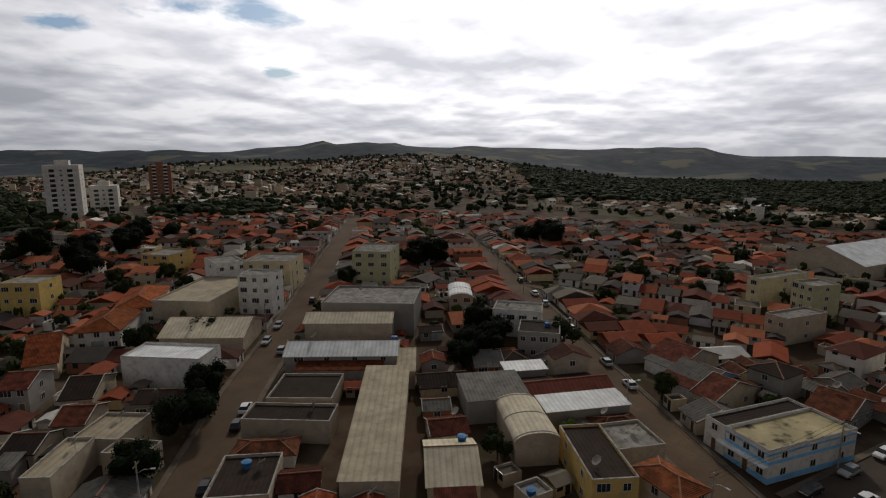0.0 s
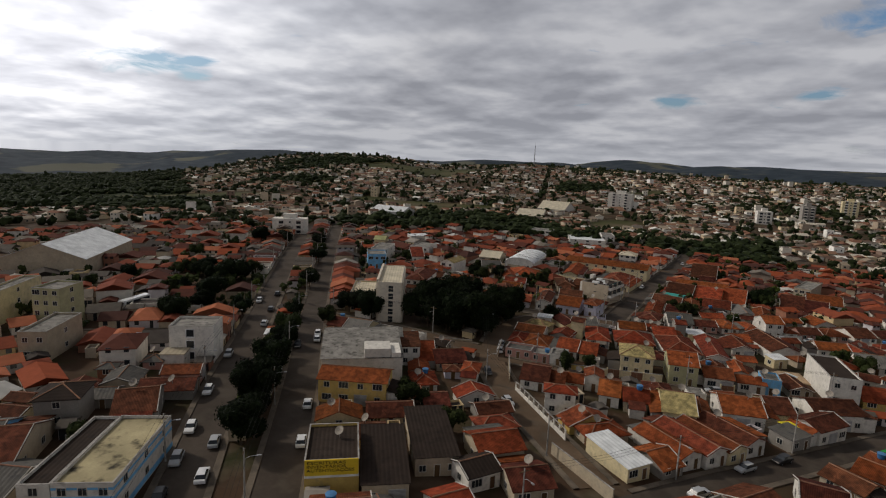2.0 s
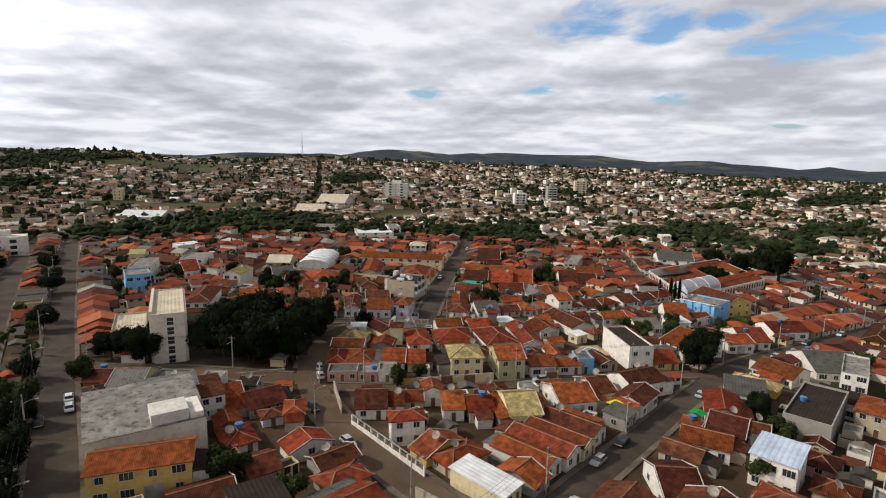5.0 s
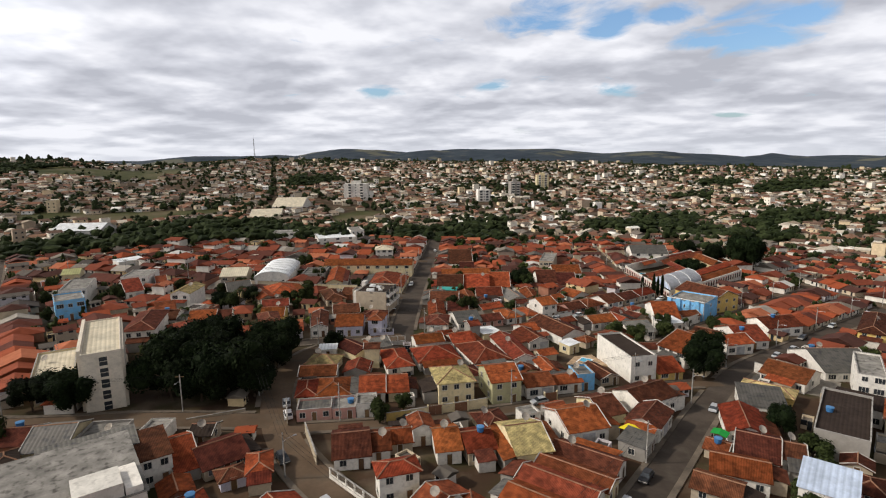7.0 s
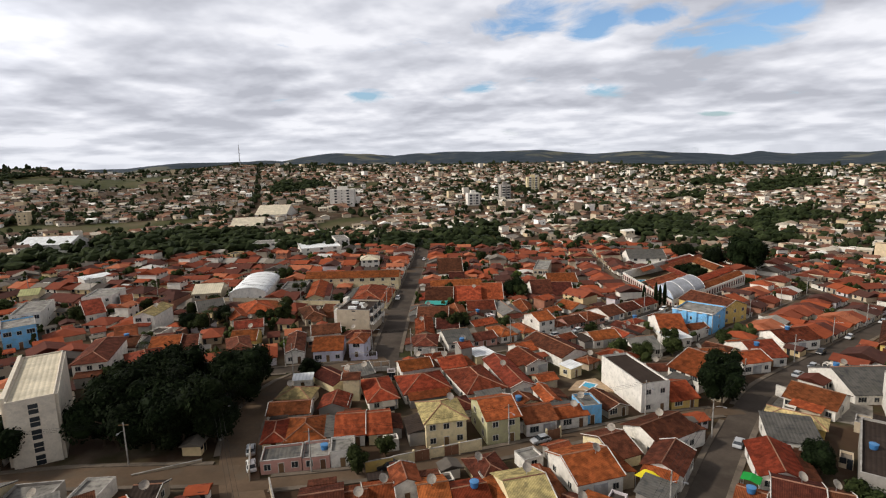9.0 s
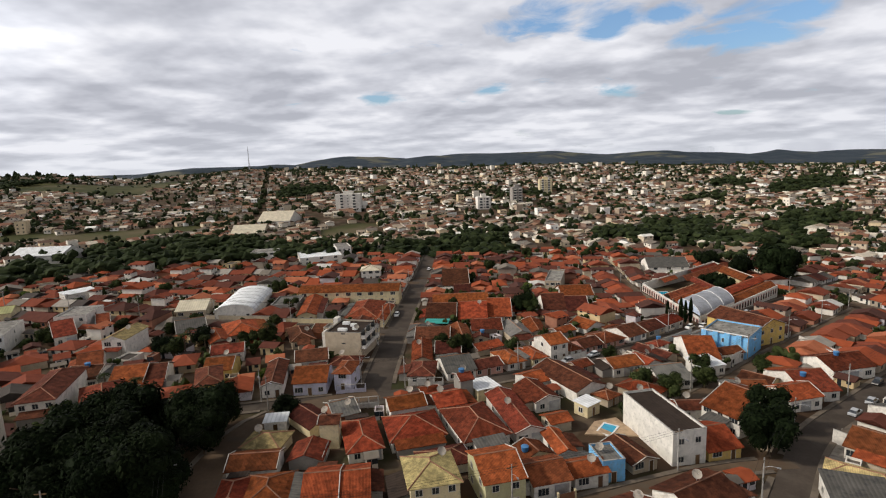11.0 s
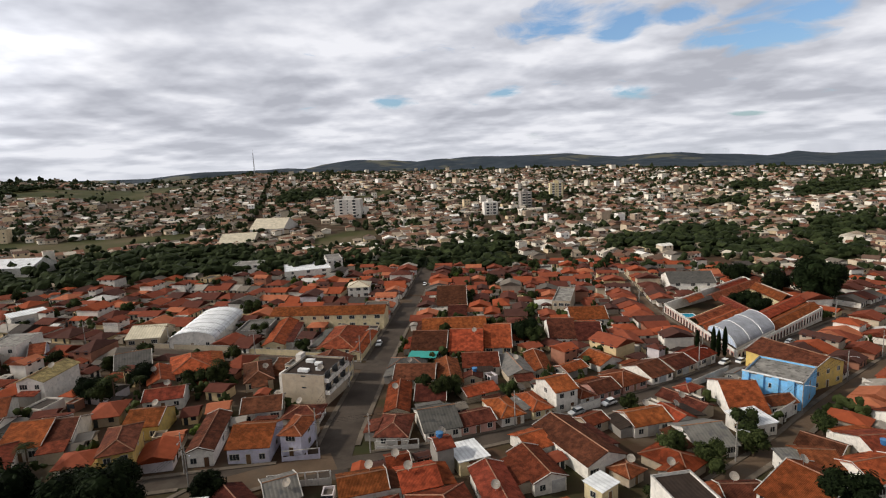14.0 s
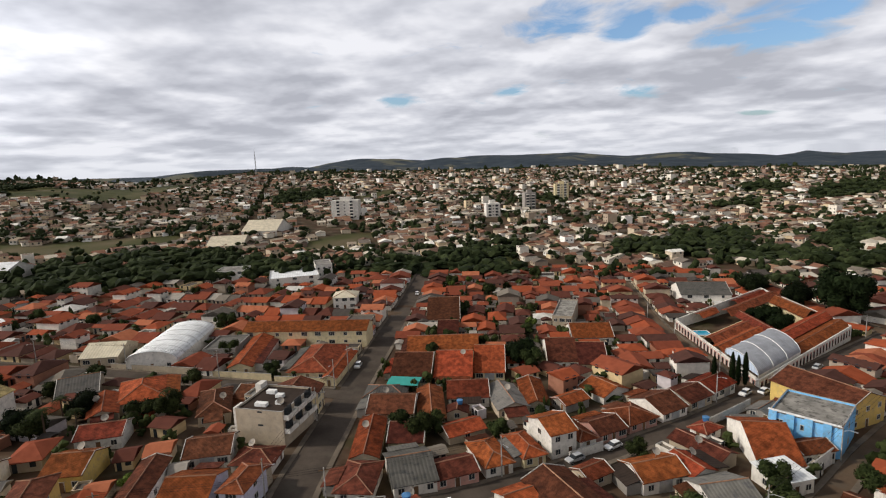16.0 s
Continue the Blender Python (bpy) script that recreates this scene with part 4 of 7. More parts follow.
house(14.2, 105.6, 6.6, 12.0, 13, 4.6, "gx", "cream", "tan", 3, 2)
house(26.2, 115.0, 8.6, 10.8, 16, 4, "gx", "white", "orange", 4, 2)
house(18.9, 109.3, 3.6, 9.1, 10, 2.8, "gy", "beige", "red", 2, 2)
house(14.6, 86.6, 5.4, 11.5, 53, 3.4, "gy", "white", "orange", 2, 1)
house(18.2, 91.4, 5.6, 13.0, 53, 3.6, "gy", "white", "red", 2, 1)
house(21.6, 95.1, 4.8, 13.0, 53, 3.6, "gy", "cream", "red", 2, 1)
house(25.0, 100.6, 5.4, 12.0, 53, 3.5, "gy", "white", "brown", 2, 1)
house(44.6, 127.4, 10.5, 9.0, 28, 4.6, "gx", "white", "brown", 4, 2)
house(41.8, 116.4, 9.2, 6.6, 53, 4.2, "gx", "white", "brown", 4, 2)
house(36.1, 107.4, 6.0, 5.0, 53, 2.8, "shed", "grey", "slate", 2, 1)
house(44.5, 93.0, 7.0, 6.0, -35, 3, "gx", "beige", "brown", 3, 1)
house(-60.4, 95.4, 14.0, 6.6, 36, 5.2, "shed", "grey", "slate", 3, 1)
house(-50.7, 97.0, 4.9, 10.0, 36, 5, "shed", "white", "brown", 2, 1)
house(-47.9, 100.6, 4.2, 10.5, 36, 3.2, "gx", "beige", "orange", 2, 2)
house(-40.8, 100.4, 7.6, 9.5, 40, 2.8, "gx", "beige", "brown", 3, 2)
house(33.4, 139.7, 4.3, 6.1, 9, 4.4, "f", "blue", "slate", 4, 2)
house(-8.1, 91.6, 6.4, 4.1, 17, 5.5, "hip", "white", "orange", 4, 1)
house(48.1, 151.7, 7.0, 18.6, 11, 7.3, "f", "white", "dark", 3, 0)
house(69.7, 160.6, 9.0, 16.4, -61, 4.8, "gx", "white", "orange", 4, 2)
house(59.4, 163.6, 7.0, 4.8, -1, 3.5, "gx", "white", "brown", 4, 1)
notched(house(92.6, 211.2, 13.2, 14.7, -43, 7, "f", "blue", "slab", 3, 1), 13.2, 14.7, 7)
house(104.3, 225.3, 13.1, 18.8, 26, 6, "gy", "yellow", "brown", 3, 0)
house(72.7, 229.3, 8.6, 8.4, 34, 3.2, "gx", "beige", "brown", 3, 0)
house(81.7, 236.4, 9.7, 7.9, 36, 3.4, "gx", "white", "orange", 4, 0)
house(63.6, 223.9, 8.2, 10.6, 31, 3, "gx", "white", "brown", 3, 0)
house(47.2, 211.2, 7.2, 7.5, 27, 3, "gx", "pink", "brown", 3, 0)
house(55.0, 217.1, 8.4, 8.4, 29, 3, "hip", "pink", "red", 4, 0)
house(35.1, 180.5, 8.9, 17.9, 26, 4, "gy", "white", "brown", 3, 1)
house(25.6, 171.6, 6.4, 11.0, 20, 3.4, "gy", "white", "red", 4, 2)
house(26.0, 147.5, 3.6, 9.0, 12, 2.9, "gy", "white", "orange", 2, 1)
house(52.2, 192.4, 9.3, 7.6, 17, 3.5, "gx", "white", "orange", 4, 1)
house(59.3, 193.8, 5.8, 7.2, 24, 3.5, "gy", "white", "orange", 3, 1)
house(78.6, 204.5, 7.9, 19.2, -8, 3.5, "gx", "white", "orange", 4, 0)
house(86.4, 201.8, 7.4, 5.3, 13, 3.5, "gx", "white", "red", 4, 0)
house(75.4, 191.4, 7.3, 6.7, 15, 3, "shed", "white", "metal", 3, 1)
house(61.8, 184.8, 8.5, 11.4, 11, 3, "gx", "white", "slate", 3, 1)
house(74.0, 173.8, 4.2, 5.5, 0, 3, "shed", "white", "slate", 3, 1)
house(78.8, 174.7, 6.0, 8.0, -7, 3.4, "gx", "white", "red", 3, 1)
house(86.2, 170.3, 8.9, 8.4, 13, 4, "gx", "white", "orange", 3, 1)
house(88.3, 144.5, 10.2, 10.7, -51, 3.5, "gx", "white", "red", 4, 1)
house(111.4, 191.2, 13.0, 11.2, 11, 4, "gx", "white", "red", 3, 0)
house(93.9, 178.5, 8.8, 14.1, 4, 3.5, "gx", "white", "red", 4, 1)
house(105.7, 154.7, 13.4, 17.4, -2, 3.5, "gx", "white", "slate", 4, 1)
house(103.0, 137.9, 5.6, 17.2, -33, 8, "f", "white", "slab", 4, 1)
house(71.1, 127.7, 9.0, 10.5, -21, 3, "shed", "white", "slate", 4, 2)
house(61.1, 116.3, 7.3, 11.7, -18, 3.5, "gy", "white", "orange", 3, 2)
house(58.0, 105.6, 7.0, 10.6, -30, 3.5, "gx", "white", "brown", 3, 2)
house(50.8, 98.4, 8.8, 7.4, -25, 3.5, "gx", "white", "orange", 3, 1)
house(80.4, 114.5, 8.7, 23.1, -38, 6, "f", "grey", "dark", 0, 0)
house(63.0, 103.1, 3.5, 7.1, -26, 4, "gx", "white", "brown", 3, 1)
house(142.6, 186.9, 7.1, 26.9, -41, 5, "hip", "yellow", "brown", 3, 0)
house(59.5, 88.8, 7.3, 8.8, -38, 6, "shed", "white", "sky", 3, 1)
house(-130.9, 238.6, 10.6, 14.2, 10, 6.2, "f", "white", "slab", 3, 1)
house(-122.3, 238.4, 4.0, 11.0, 31, 3.6, "gx", "lilac", "red", 3, 0)
house(-126.9, 223.6, 6.2, 17.4, 40, 4, "gx", "white", "red", 3, 0)
house(-160.9, 281.8, 12.4, 7.0, 53, 4, "shed", "white", "metal", 3, 0)
house(-85.7, 228.9, 9.2, 14.0, 29, 3.5, "gx", "beige", "slate", 3, 0)
house(-66.9, 226.2, 10.8, 15.4, 27, 4, "hip", "beige", "orange", 3, 0)
house(-71.2, 216.9, 6.1, 13.4, 31, 3.6, "gy", "beige", "orange", 3, 0)
house(-62.6, 204.2, 9.1, 7.9, 16, 3.5, "gx", "white", "red", 3, 0)
house(-45.0, 220.0, 7.0, 15.1, 22, 3.6, "hip", "beige", "brown", 3, 0)
house(-35.7, 198.2, 8.9, 9.0, 13, 3.5, "gx", "white", "brown", 3, 1)
house(-41.5, 182.8, 4.9, 17.0, 11, 4, "gy", "white", "brown", 3, 1)
house(-31.2, 181.6, 8.2, 11.5, 4, 4.2, "gx", "lilac", "orange", 3, 1)
house(-22.6, 183.0, 4.4, 8.5, -6, 5, "hip", "lilac", "red", 3, 1)
house(-58.6, 189.9, 7.3, 9.9, 8, 4, "gx", "yellow", "orange", 3, 0)
house(-55.2, 174.4, 5.7, 11.9, 23, 6, "hip", "yellow", "brown", 3, 1)
house(-78.9, 182.3, 7.8, 13.6, 13, 3.8, "gx", "white", "orange", 3, 0)
house(-73.1, 183.9, 4.9, 12.3, 17, 3.8, "gx", "white", "brown", 3, 0)
house(-97.7, 194.0, 5.8, 11.6, 28, 3.8, "gx", "white", "red", 3, 0)
house(-91.7, 183.9, 8.0, 9.9, 7, 3.8, "gx", "white", "brown", 3, 0)
house(-97.7, 211.0, 7.0, 13.4, 1, 6, "gy", "white", "tan", 3, 0)
house(-62.5, 266.0, 10.5, 14.0, 3, 3.6, "f", "grey", "slate", 3, 1)
house(-97.5, 258.5, 11.0, 14.0, 8, 3.6, "gx", "beige", "cream", 3, 0)
house(-33.3, 157.2, 4.6, 3.5, 7, 2.6, "shed", "white", "metal", 3, 1)
house(-90.5, 130.5, 8.0, 17.5, 32, 7, "f", "cream", "cream", 4, 1)
house(-129.8, 192.2, 8.6, 12.3, 38, 7, "f", "blue", "slab", 3, 1)
house(-142.3, 215.6, 8.9, 19.8, 23, 6, "f", "white", "slab", 3, 1)
house(-90.4, 169.0, 7.8, 19.9, 16, 6, "hip", "white", "brown", 3, 0)
house(-75.3, 163.8, 8.8, 24.0, 33, 4.5, "hip", "white", "red", 3, 1)
house(-166.4, 248.1, 6.5, 9.2, 21, 4.5, "gx", "cream", "olive", 3, 0)
warehouse = house(-56.0, 83.5, 18.5, 18.5, 38, 6, "shed", "white", "slab", 0, 0)
part("roof_block", boxes("roof_block", [WALL["white"]], (0.5, 6.5, -9.0, -3.5, 4.0, 8.2)), warehouse, label="white rooftop block")
part("roof_block", boxes("roof_block", [WALL["white"]], (6.7, 8.9, -9.1, -2.0, 4.0, 7.2)), warehouse, label="white rooftop block")
house(-46.6, 69.2, 14.4, 7.6, 24, 5.6, "gx", "yellow", "orange", 4, 1)
sign_board(house(-31.6, 43.8, 8.2, 11.6, 38, 6, "f", "yellow", "dark", 0, 0), 8.2, 11.6, 6)
house(-25.0, 48.7, 7.1, 16.2, 37, 3.4, "shed", "beige", "dark", 3, 2)
house(-22.7, 60.0, 7.4, 16.4, 39, 3.4, "shed", "beige", "dark", 3, 2)
house(-12.3, 65.1, 8.2, 8.2, 47, 4, "gx", "beige", "orange", 3, 1)
house(-11.8, 56.3, 6.0, 6.0, 57, 3.5, "gx", "white", "dark", 3, 1)
house(-3.7, 58.4, 6.7, 7.6, 42, 3.5, "gx", "beige", "brown", 3, 1)
house(20.0, 64.3, 6.6, 4.9, 43, 3.8, "gx", "white", "orange", 3, 1)
house(38.9, 80.9, 6.4, 12.5, 1, 3.5, "gx", "white", "brown", 3, 2)
banded(house(-56.4, 23.6, 8.0, 19.5, 34, 5.6, "f", "white", "mossy", 4, 3), 8.0, 19.5, 5.6)
house(-61.6, 20.1, 4.2, 19.5, 34, 5.2, "f", "white", "dark", 2, 2)
house(-73.5, 17.5, 5.0, 12.7, 43, 4, "gx", "beige", "brown", 3, 2)
house(-80.1, 14.7, 9.2, 10.2, 43, 4, "gx", "blue", "slate", 4, 2)
house(-89.8, 12.6, 8.9, 12.8, 43, 4, "gx", "beige", "brown", 3, 1)
house(-72.8, 37.3, 6.9, 11.6, 49, 4, "gx", "grey", "brown", 3, 2)
slotted(house(-90.8, 63.4, 10.1, 8.0, 36, 9, "f", "white", "slab", 0, 0), 10.1, 8.0, 9)
house(-136.7, 55.6, 7.4, 9.3, 27, 11, "f", "olive", "slab", 3, 1)
house(-152.2, 50.8, 4.5, 23.0, 38, 9, "f", "cream", "slab", 3, 1)
house(-118.2, 44.7, 6.1, 15.2, 36, 7, "f", "beige", "slab", 4, 1)
house(-216.0, 100.0, 48.0, 29.0, 130, 6.5, "gx", "beige", "metal", 0, 0)
house(-43.9, -43.6, 8.3, 35.3, 105, 3.6, "shed", "beige", "roofdeck", 0, 0)
house(-68.2, -46.6, 3.6, 11.1, 106, 3.6, "shed", "beige", "roofdeck", 0, 0)
house(-68.4, -61.1, 24.0, 9.1, 105, 5, "gx", "grey", "metal", 4, 1)
house(-85.0, -66.7, 21.3, 8.3, 104, 5.8, "gx", "beige", "cream", 0, 0)
house(-98.5, -65.6, 24.3, 17.9, 100, 8, "f", "grey", "slab", 0, 0)
house(-117.7, -45.5, 6.7, 13.4, 105, 5, "arch", "beige", "metal", 3, 0)
house(-102.8, -26.4, 12.6, 8.9, 91, 7, "f", "white", "slab", 4, 1)
house(-90.2, -19.9, 9.7, 9.5, 92, 6.5, "f", "grey", "dark", 4, 1)
house(-35.6, -29.2, 7.4, 12.2, 108, 4.3, "gx", "cream", "cream", 0, 0)
house(-49.6, -19.2, 7.3, 13.5, 111, 4.3, "arch", "beige", "cream", 0, 0)
house(-59.8, -26.6, 11.6, 10.6, 113, 4.3, "shed", "grey", "slate", 0, 0)
house(-72.5, -21.9, 8.7, 4.2, 113, 3.6, "shed", "grey", "metal", 0, 0)
house(-66.7, -13.3, 17.6, 7.9, 116, 3.6, "gx", "beige", "maroon", 0, 0)
house(-60.1, -9.8, 16.0, 5.7, 115, 3.6, "shed", "grey", "metal", 0, 0)
house(-41.0, -7.9, 6.7, 15.2, 109, 5.8, "f", "yellow", "dark", 4, 2)
house(-49.4, -2.7, 8.7, 8.2, 116, 4.3, "f", "beige", "slab", 0, 0)
house(-53.8, -93.5, 16.9, 8.5, 98, 6.5, "f", "white", "metal", 0, 0)
house(-74.3, -98.9, 19.6, 14.5, 105, 4.3, "gx", "beige", "cream", 0, 0)
house(-97.0, -99.3, 9.9, 7.6, 96, 12, "f", "white", "slab", 3, 1)
house(-93.6, -114.5, 15.9, 28.2, 99, 7, "f", "beige", "roofdeck", 0, 0)
house(-68.7, -124.2, 9.8, 17.2, 117, 5, "hip", "white", "orange", 3, 0)
house(-87.8, -131.4, 10.3, 23.5, 123, 5, "hip", "white", "orange", 3, 0)
house(-53.1, -125.6, 5.7, 19.4, 132, 4, "gx", "beige", "orange", 3, 0)
house(-29.5, -84.9, 7.6, 8.8, 101, 4.3, "f", "beige", "roofdeck", 0, 0)
house(-25.2, -77.1, 7.1, 4.3, 97, 4.3, "f", "beige", "roofdeck", 0, 0)
house(-19.5, -84.4, 4.2, 10.9, 107, 5, "f", "beige", "roofdeck", 0, 0)
house(-52.3, -61.8, 12.2, 11.3, 103, 3.6, "f", "beige", "dark", 0, 0)
house(-41.8, -59.4, 15.3, 6.3, 101, 4, "f", "beige", "dark", 0, 0)
house(-121.8, -109.8, 15.1, 14.4, 101, 10, "f", "cream", "slab", 3, 1)
house(-138.2, -79.7, 12.9, 17.0, 98, 12, "f", "olive", "slab", 3, 1)
house(-114.7, -123.5, 9.2, 13.7, 142, 10, "f", "white", "slab", 3, 1)
house(-129.3, -158.2, 11.5, 13.0, 92, 8, "f", "yellow", "slab", 3, 1)
house(-81.3, -163.5, 10.9, 10.1, 107, 10, "f", "yellow", "slab", 3, 1)
house(-37.6, -112.5, 5.0, 8.5, 112, 5, "gx", "grey", "brown", 3, 1)
house(-32.4, -94.5, 5.1, 7.8, 109, 4, "gx", "beige", "brown", 3, 1)
house(-23.9, -95.0, 5.0, 7.3, 107, 3.6, "gx", "beige", "dark", 3, 1)
house(-111.4, 385.1, 15.3, 12.7, 6, 6, "f", "white", "slab", 3, 1)
house(-254.3, 390.5, 32.3, 21.6, 2, 5, "gx", "white", "metal", 3, 0)
house(-150.2, 543.0, 28.3, 37.8, 1, 4, "gx", "white", "cream", 3, 0)
house(-153.3, 477.5, 25.0, 27.9, 8, 4, "gx", "beige", "cream", 3, 0)
house(-76.1, 380.0, 25.1, 25.4, 19, 5, "f", "white", "metal", 3, 1)
house(-65.4, 399.2, 9.0, 18.2, 19, 7, "f", "white", "slab", 3, 1)
house(-37.0, 331.0, 10.0, 11.0, 5, 5.5, "hip", "white", "cream", 3, 1)
house(178.3, 326.5, 6.8, 11.4, -36, 6, "gx", "white", "red", 3, 2)
house(123.2, 343.9, 20.6, 19.3, -7, 5, "gx", "white", "slate", 3, 0)
house(-24.8, -57.2, 8.7, 10.7, 110, 3.5, "f", "beige", "dark", 0, 0)
house(-41.8, -85.6, 8.1, 6.1, 106, 4, "gx", "grey", "dark", 3, 1)
house(-41.8, -102.7, 5.5, 11.2, 115, 3.5, "gx", "beige", "dark", 3, 1)
house(91.3, 124.8, 9.0, 7.3, -43, 4, "shed", "white", "dark", 3, 2)


# ---- landmarks ----
def hotel():
    """Beige slab with a tall column of windows on its narrow end."""
    x, y, ang, w, d, h = -80.4, 132.6, 31, 7.4, 28.0, 13.4
    ob = thing("apartment_block", x, y, ground(x, y) - 0.4, ang, "tall beige five-storey slab with a column of dark windows", "building", "town buildings")
    TAKEN.append((x, y, w + 1, d + 1, ang))
    W, D = w / 2, d / 2
    part("wall", boxes("wall", [PALE], (-W, W, -D, D, -1.5, h - 0.3)), ob)
    part("parapet", ring("parapet", W, D, 0.25, h - 0.3, h + 0.15, PALE), ob)
    part("side_wall", boxes("side_wall", [PALE], (-W - 0.7, -W, -D + 1.2, D, -1.5, h + 0.7)), ob)
    part("side_wall", boxes("side_wall", [PALE], (W, W + 0.5, -D + 0.6, D, -1.5, h - 0.2)), ob)
    part("roof", boxes("roof", [ROOF["cream"]], (-W + 0.25, W - 0.25, -D + 0.25, D - 0.25, h - 0.3, h - 0.15)), ob)
    slot = lattice("window", [-0.85, -0.75, 0.75, 0.85], [-0.3, 0, 0.9, 1.0, 1.9, 2.0], lambda i, j: i != 1 or j in (0, 2, 4), -0.08, 0.04, PALE)
    slot_pane = boxes("pane", [GLASS], (-0.75, 0.75, -0.05, 0.05, 0, 1.9))
    for i in range(5):
        part("pane", slot_pane, part("window", slot, ob, pose(0.3, -D, 0.5 + 2.5 * i)))
    for fl in range(5):
        for k in range(7):
            window("wide", ob, pose(-W - 0.7, -D + 3.4 + k * 3.6, 0.8 + 2.5 * fl, 0, 0, -90), False)


hotel()


def cloister():
    """Market hall, its plan sheared to fit the camera's view: arcaded outer walls, tiled wings round a planted court, a
    vaulted hall in one corner.
    """
    x, y, ang, L, M, h = 96.0, 239.5, 39.5, 70.0, 58.0, 3.8
    skew, tall = 0.62, 0.78
    ob = thing("market_hall", x, y, ground(x + 25, y + 25), ang, "pink and white arcaded hall with red tiled wings round a court", "building", "town buildings")
    for k in range(8):
        b = (k + 0.5) * M / 8
        q = ob.matrix_basis @ Vector((L / 2 + skew * b, tall * b, 0))
        TAKEN.append((q.x, q.y, L + 2, tall * M / 8 + 1.5, ang))

    def skewed(me, m=None):
        for p in me.vertices:
            c = m @ p.co if m is not None else p.co
            p.co = (c.x + skew * c.y, tall * c.y, c.z)
        return me

    def bar(name, mat, *q):
        part(name, skewed(boxes(name, [mat], q)), ob)

    for q in ((0, L, 0, 0.4), (0, L, M - 0.4, M), (0, 0.4, 0.4, M - 0.4), (L - 0.4, L, 0.4, M - 0.4)):
        bar("wall", WALL["white"], *q, -3.5, h)
    for q in ((36, 58, 18.0, 18.3), (36, 58, 41.7, 42.0), (36, 36.3, 18.3, 41.7), (57.7, 58, 18.3, 41.7), (0.4, 30, 36.6, 36.9), (29.7, 30, 20, 36.6)):
        bar("court_wall", WALL["cream"], *q, -3.0, h - 0.6)
    # wings: centre, length, span, direction along x or y, height
    for cx, cy, ln, span, turn, up in ((49.5, 5.0, 40.0, 9.0, 0, 0.1), (49.5, 13.8, 40.0, 8.0, 0, 0.6), (15.5, 24.6, 29.0, 7.4, 0, 0.3), (16.5, 32.4, 27.0, 7.6, 0, 0.0), (32.5, 30.0, 23.0, 7.0, 90, 0.7),
                                       (63.6, 30.0, 23.0, 11.2, 90, 0.4), (48.5, 46.4, 42.0, 8.6, 0, 0.5), (20.0, 54.0, 12.0, 6.5, 0, 0.0), (55.0, 54.2, 26.0, 6.6, 0, -0.2)):
        me, lines = gable_roof(ln, span, h - 0.5 + up, 0.3, ROOF["orange" if (cx * 7) % 2 < 1.2 else "red"], 0.25)
        m = pose(cx, cy, 0, 0, 0, turn)
        part("roof", skewed(me, m), ob)
        part("ridge_cap", skewed(cap_mesh(lines), m), ob)
    bay = boxes("arch_bay", [WALL["pink"], GLASS, WALL["white"]], (-0.85, 0.85, -0.06, 0.05, 0.3, 2.9, 0), (-0.5, 0.5, -0.09, 0.05, 0.5, 2.6, 1), (-1.2, -0.85, -0.16, 0.05, 0, h - 0.3, 2))
    for i in range(27):
        part("arch_bay", bay, ob, pose(1.6 + i * 2.55, 0, 0))
    side = math.degrees(math.atan2(tall, skew))
    for i in range(22):
        b = M - 1.8 - i * 2.55
        part("arch_bay", bay, ob, pose(skew * b, tall * b, 0, 0, 0, side - 180))
    # vaulted hall along the front wall
    n, y0, y1, rise, x1 = 18, 1.2, 20.0, 2.9, 28.5
    r, yc = (y1 - y0) / 2, (y0 + y1) / 2
    sv, sf, m = [], [], 19
    for rr in (0.0, 0.18):
        for xx in (0.6, x1):
            sv += [(xx, yc - (r + rr) * math.cos(math.pi * i / n), h + 0.5 + (rise + rr) * math.sin(math.pi * i / n)) for i in range(n + 1)]
    for i in range(n):
        sf += [(2 * m + i, 3 * m + i, 3 * m + i + 1, 2 * m + i + 1), (i, i + 1, m + i + 1, m + i), (i, 2 * m + i, 2 * m + i + 1, i + 1), (m + i, m + i + 1, 3 * m + i + 1, 3 * m + i)]
    part("vault", skewed(mesh_from("vault", sv, sf, ROOF["zinc"])), ob, label="grey corrugated barrel vault")
    bar("vault_wall", WALL["white"], 0.6, x1, y0 - 0.2, y0 + 0.1, h - 0.5, h + 0.55)
    bar("vault_wall", WALL["white"], 0.6, x1, y1 - 0.1, y1 + 0.2, h - 0.5, h + 0.55)
    for xx, mat in ((0.7, ROOF["sky"]), (x1 - 0.3, ROOF["slate"])):
        gv = [(x2, yc - r * math.cos(math.pi * i / n), h + 0.5 + rise * math.sin(math.pi * i / n)) for x2 in (xx, xx + 0.2) for i in range(n + 1)]
        part("vault_gable", skewed(mesh_from("vault_gable", gv, [tuple(range(m)), tuple(range(2 * m - 1, m - 1, -1))], mat)), ob, label="pale sheet gable")
    for k in range(4):
        xx = 0.7 + (x1 - 0.8) * k / 3
        rv, rf = [], []
        for s in range(n):
            tv, tf = tube([(xx, yc - (r + 0.22) * math.cos(a), h + 0.5 + (rise + 0.22) * math.sin(a)) for a in (math.pi * s / n, math.pi * (s + 1) / n)], [0.12, 0.12], 4)
            q0 = len(rv)
            rv += tv
            rf += [tuple(j + q0 for j in q) for q in tf]
        part("roof_rib", skewed(mesh_from("roof_rib", rv, rf, WHITE)), ob)


cloister()


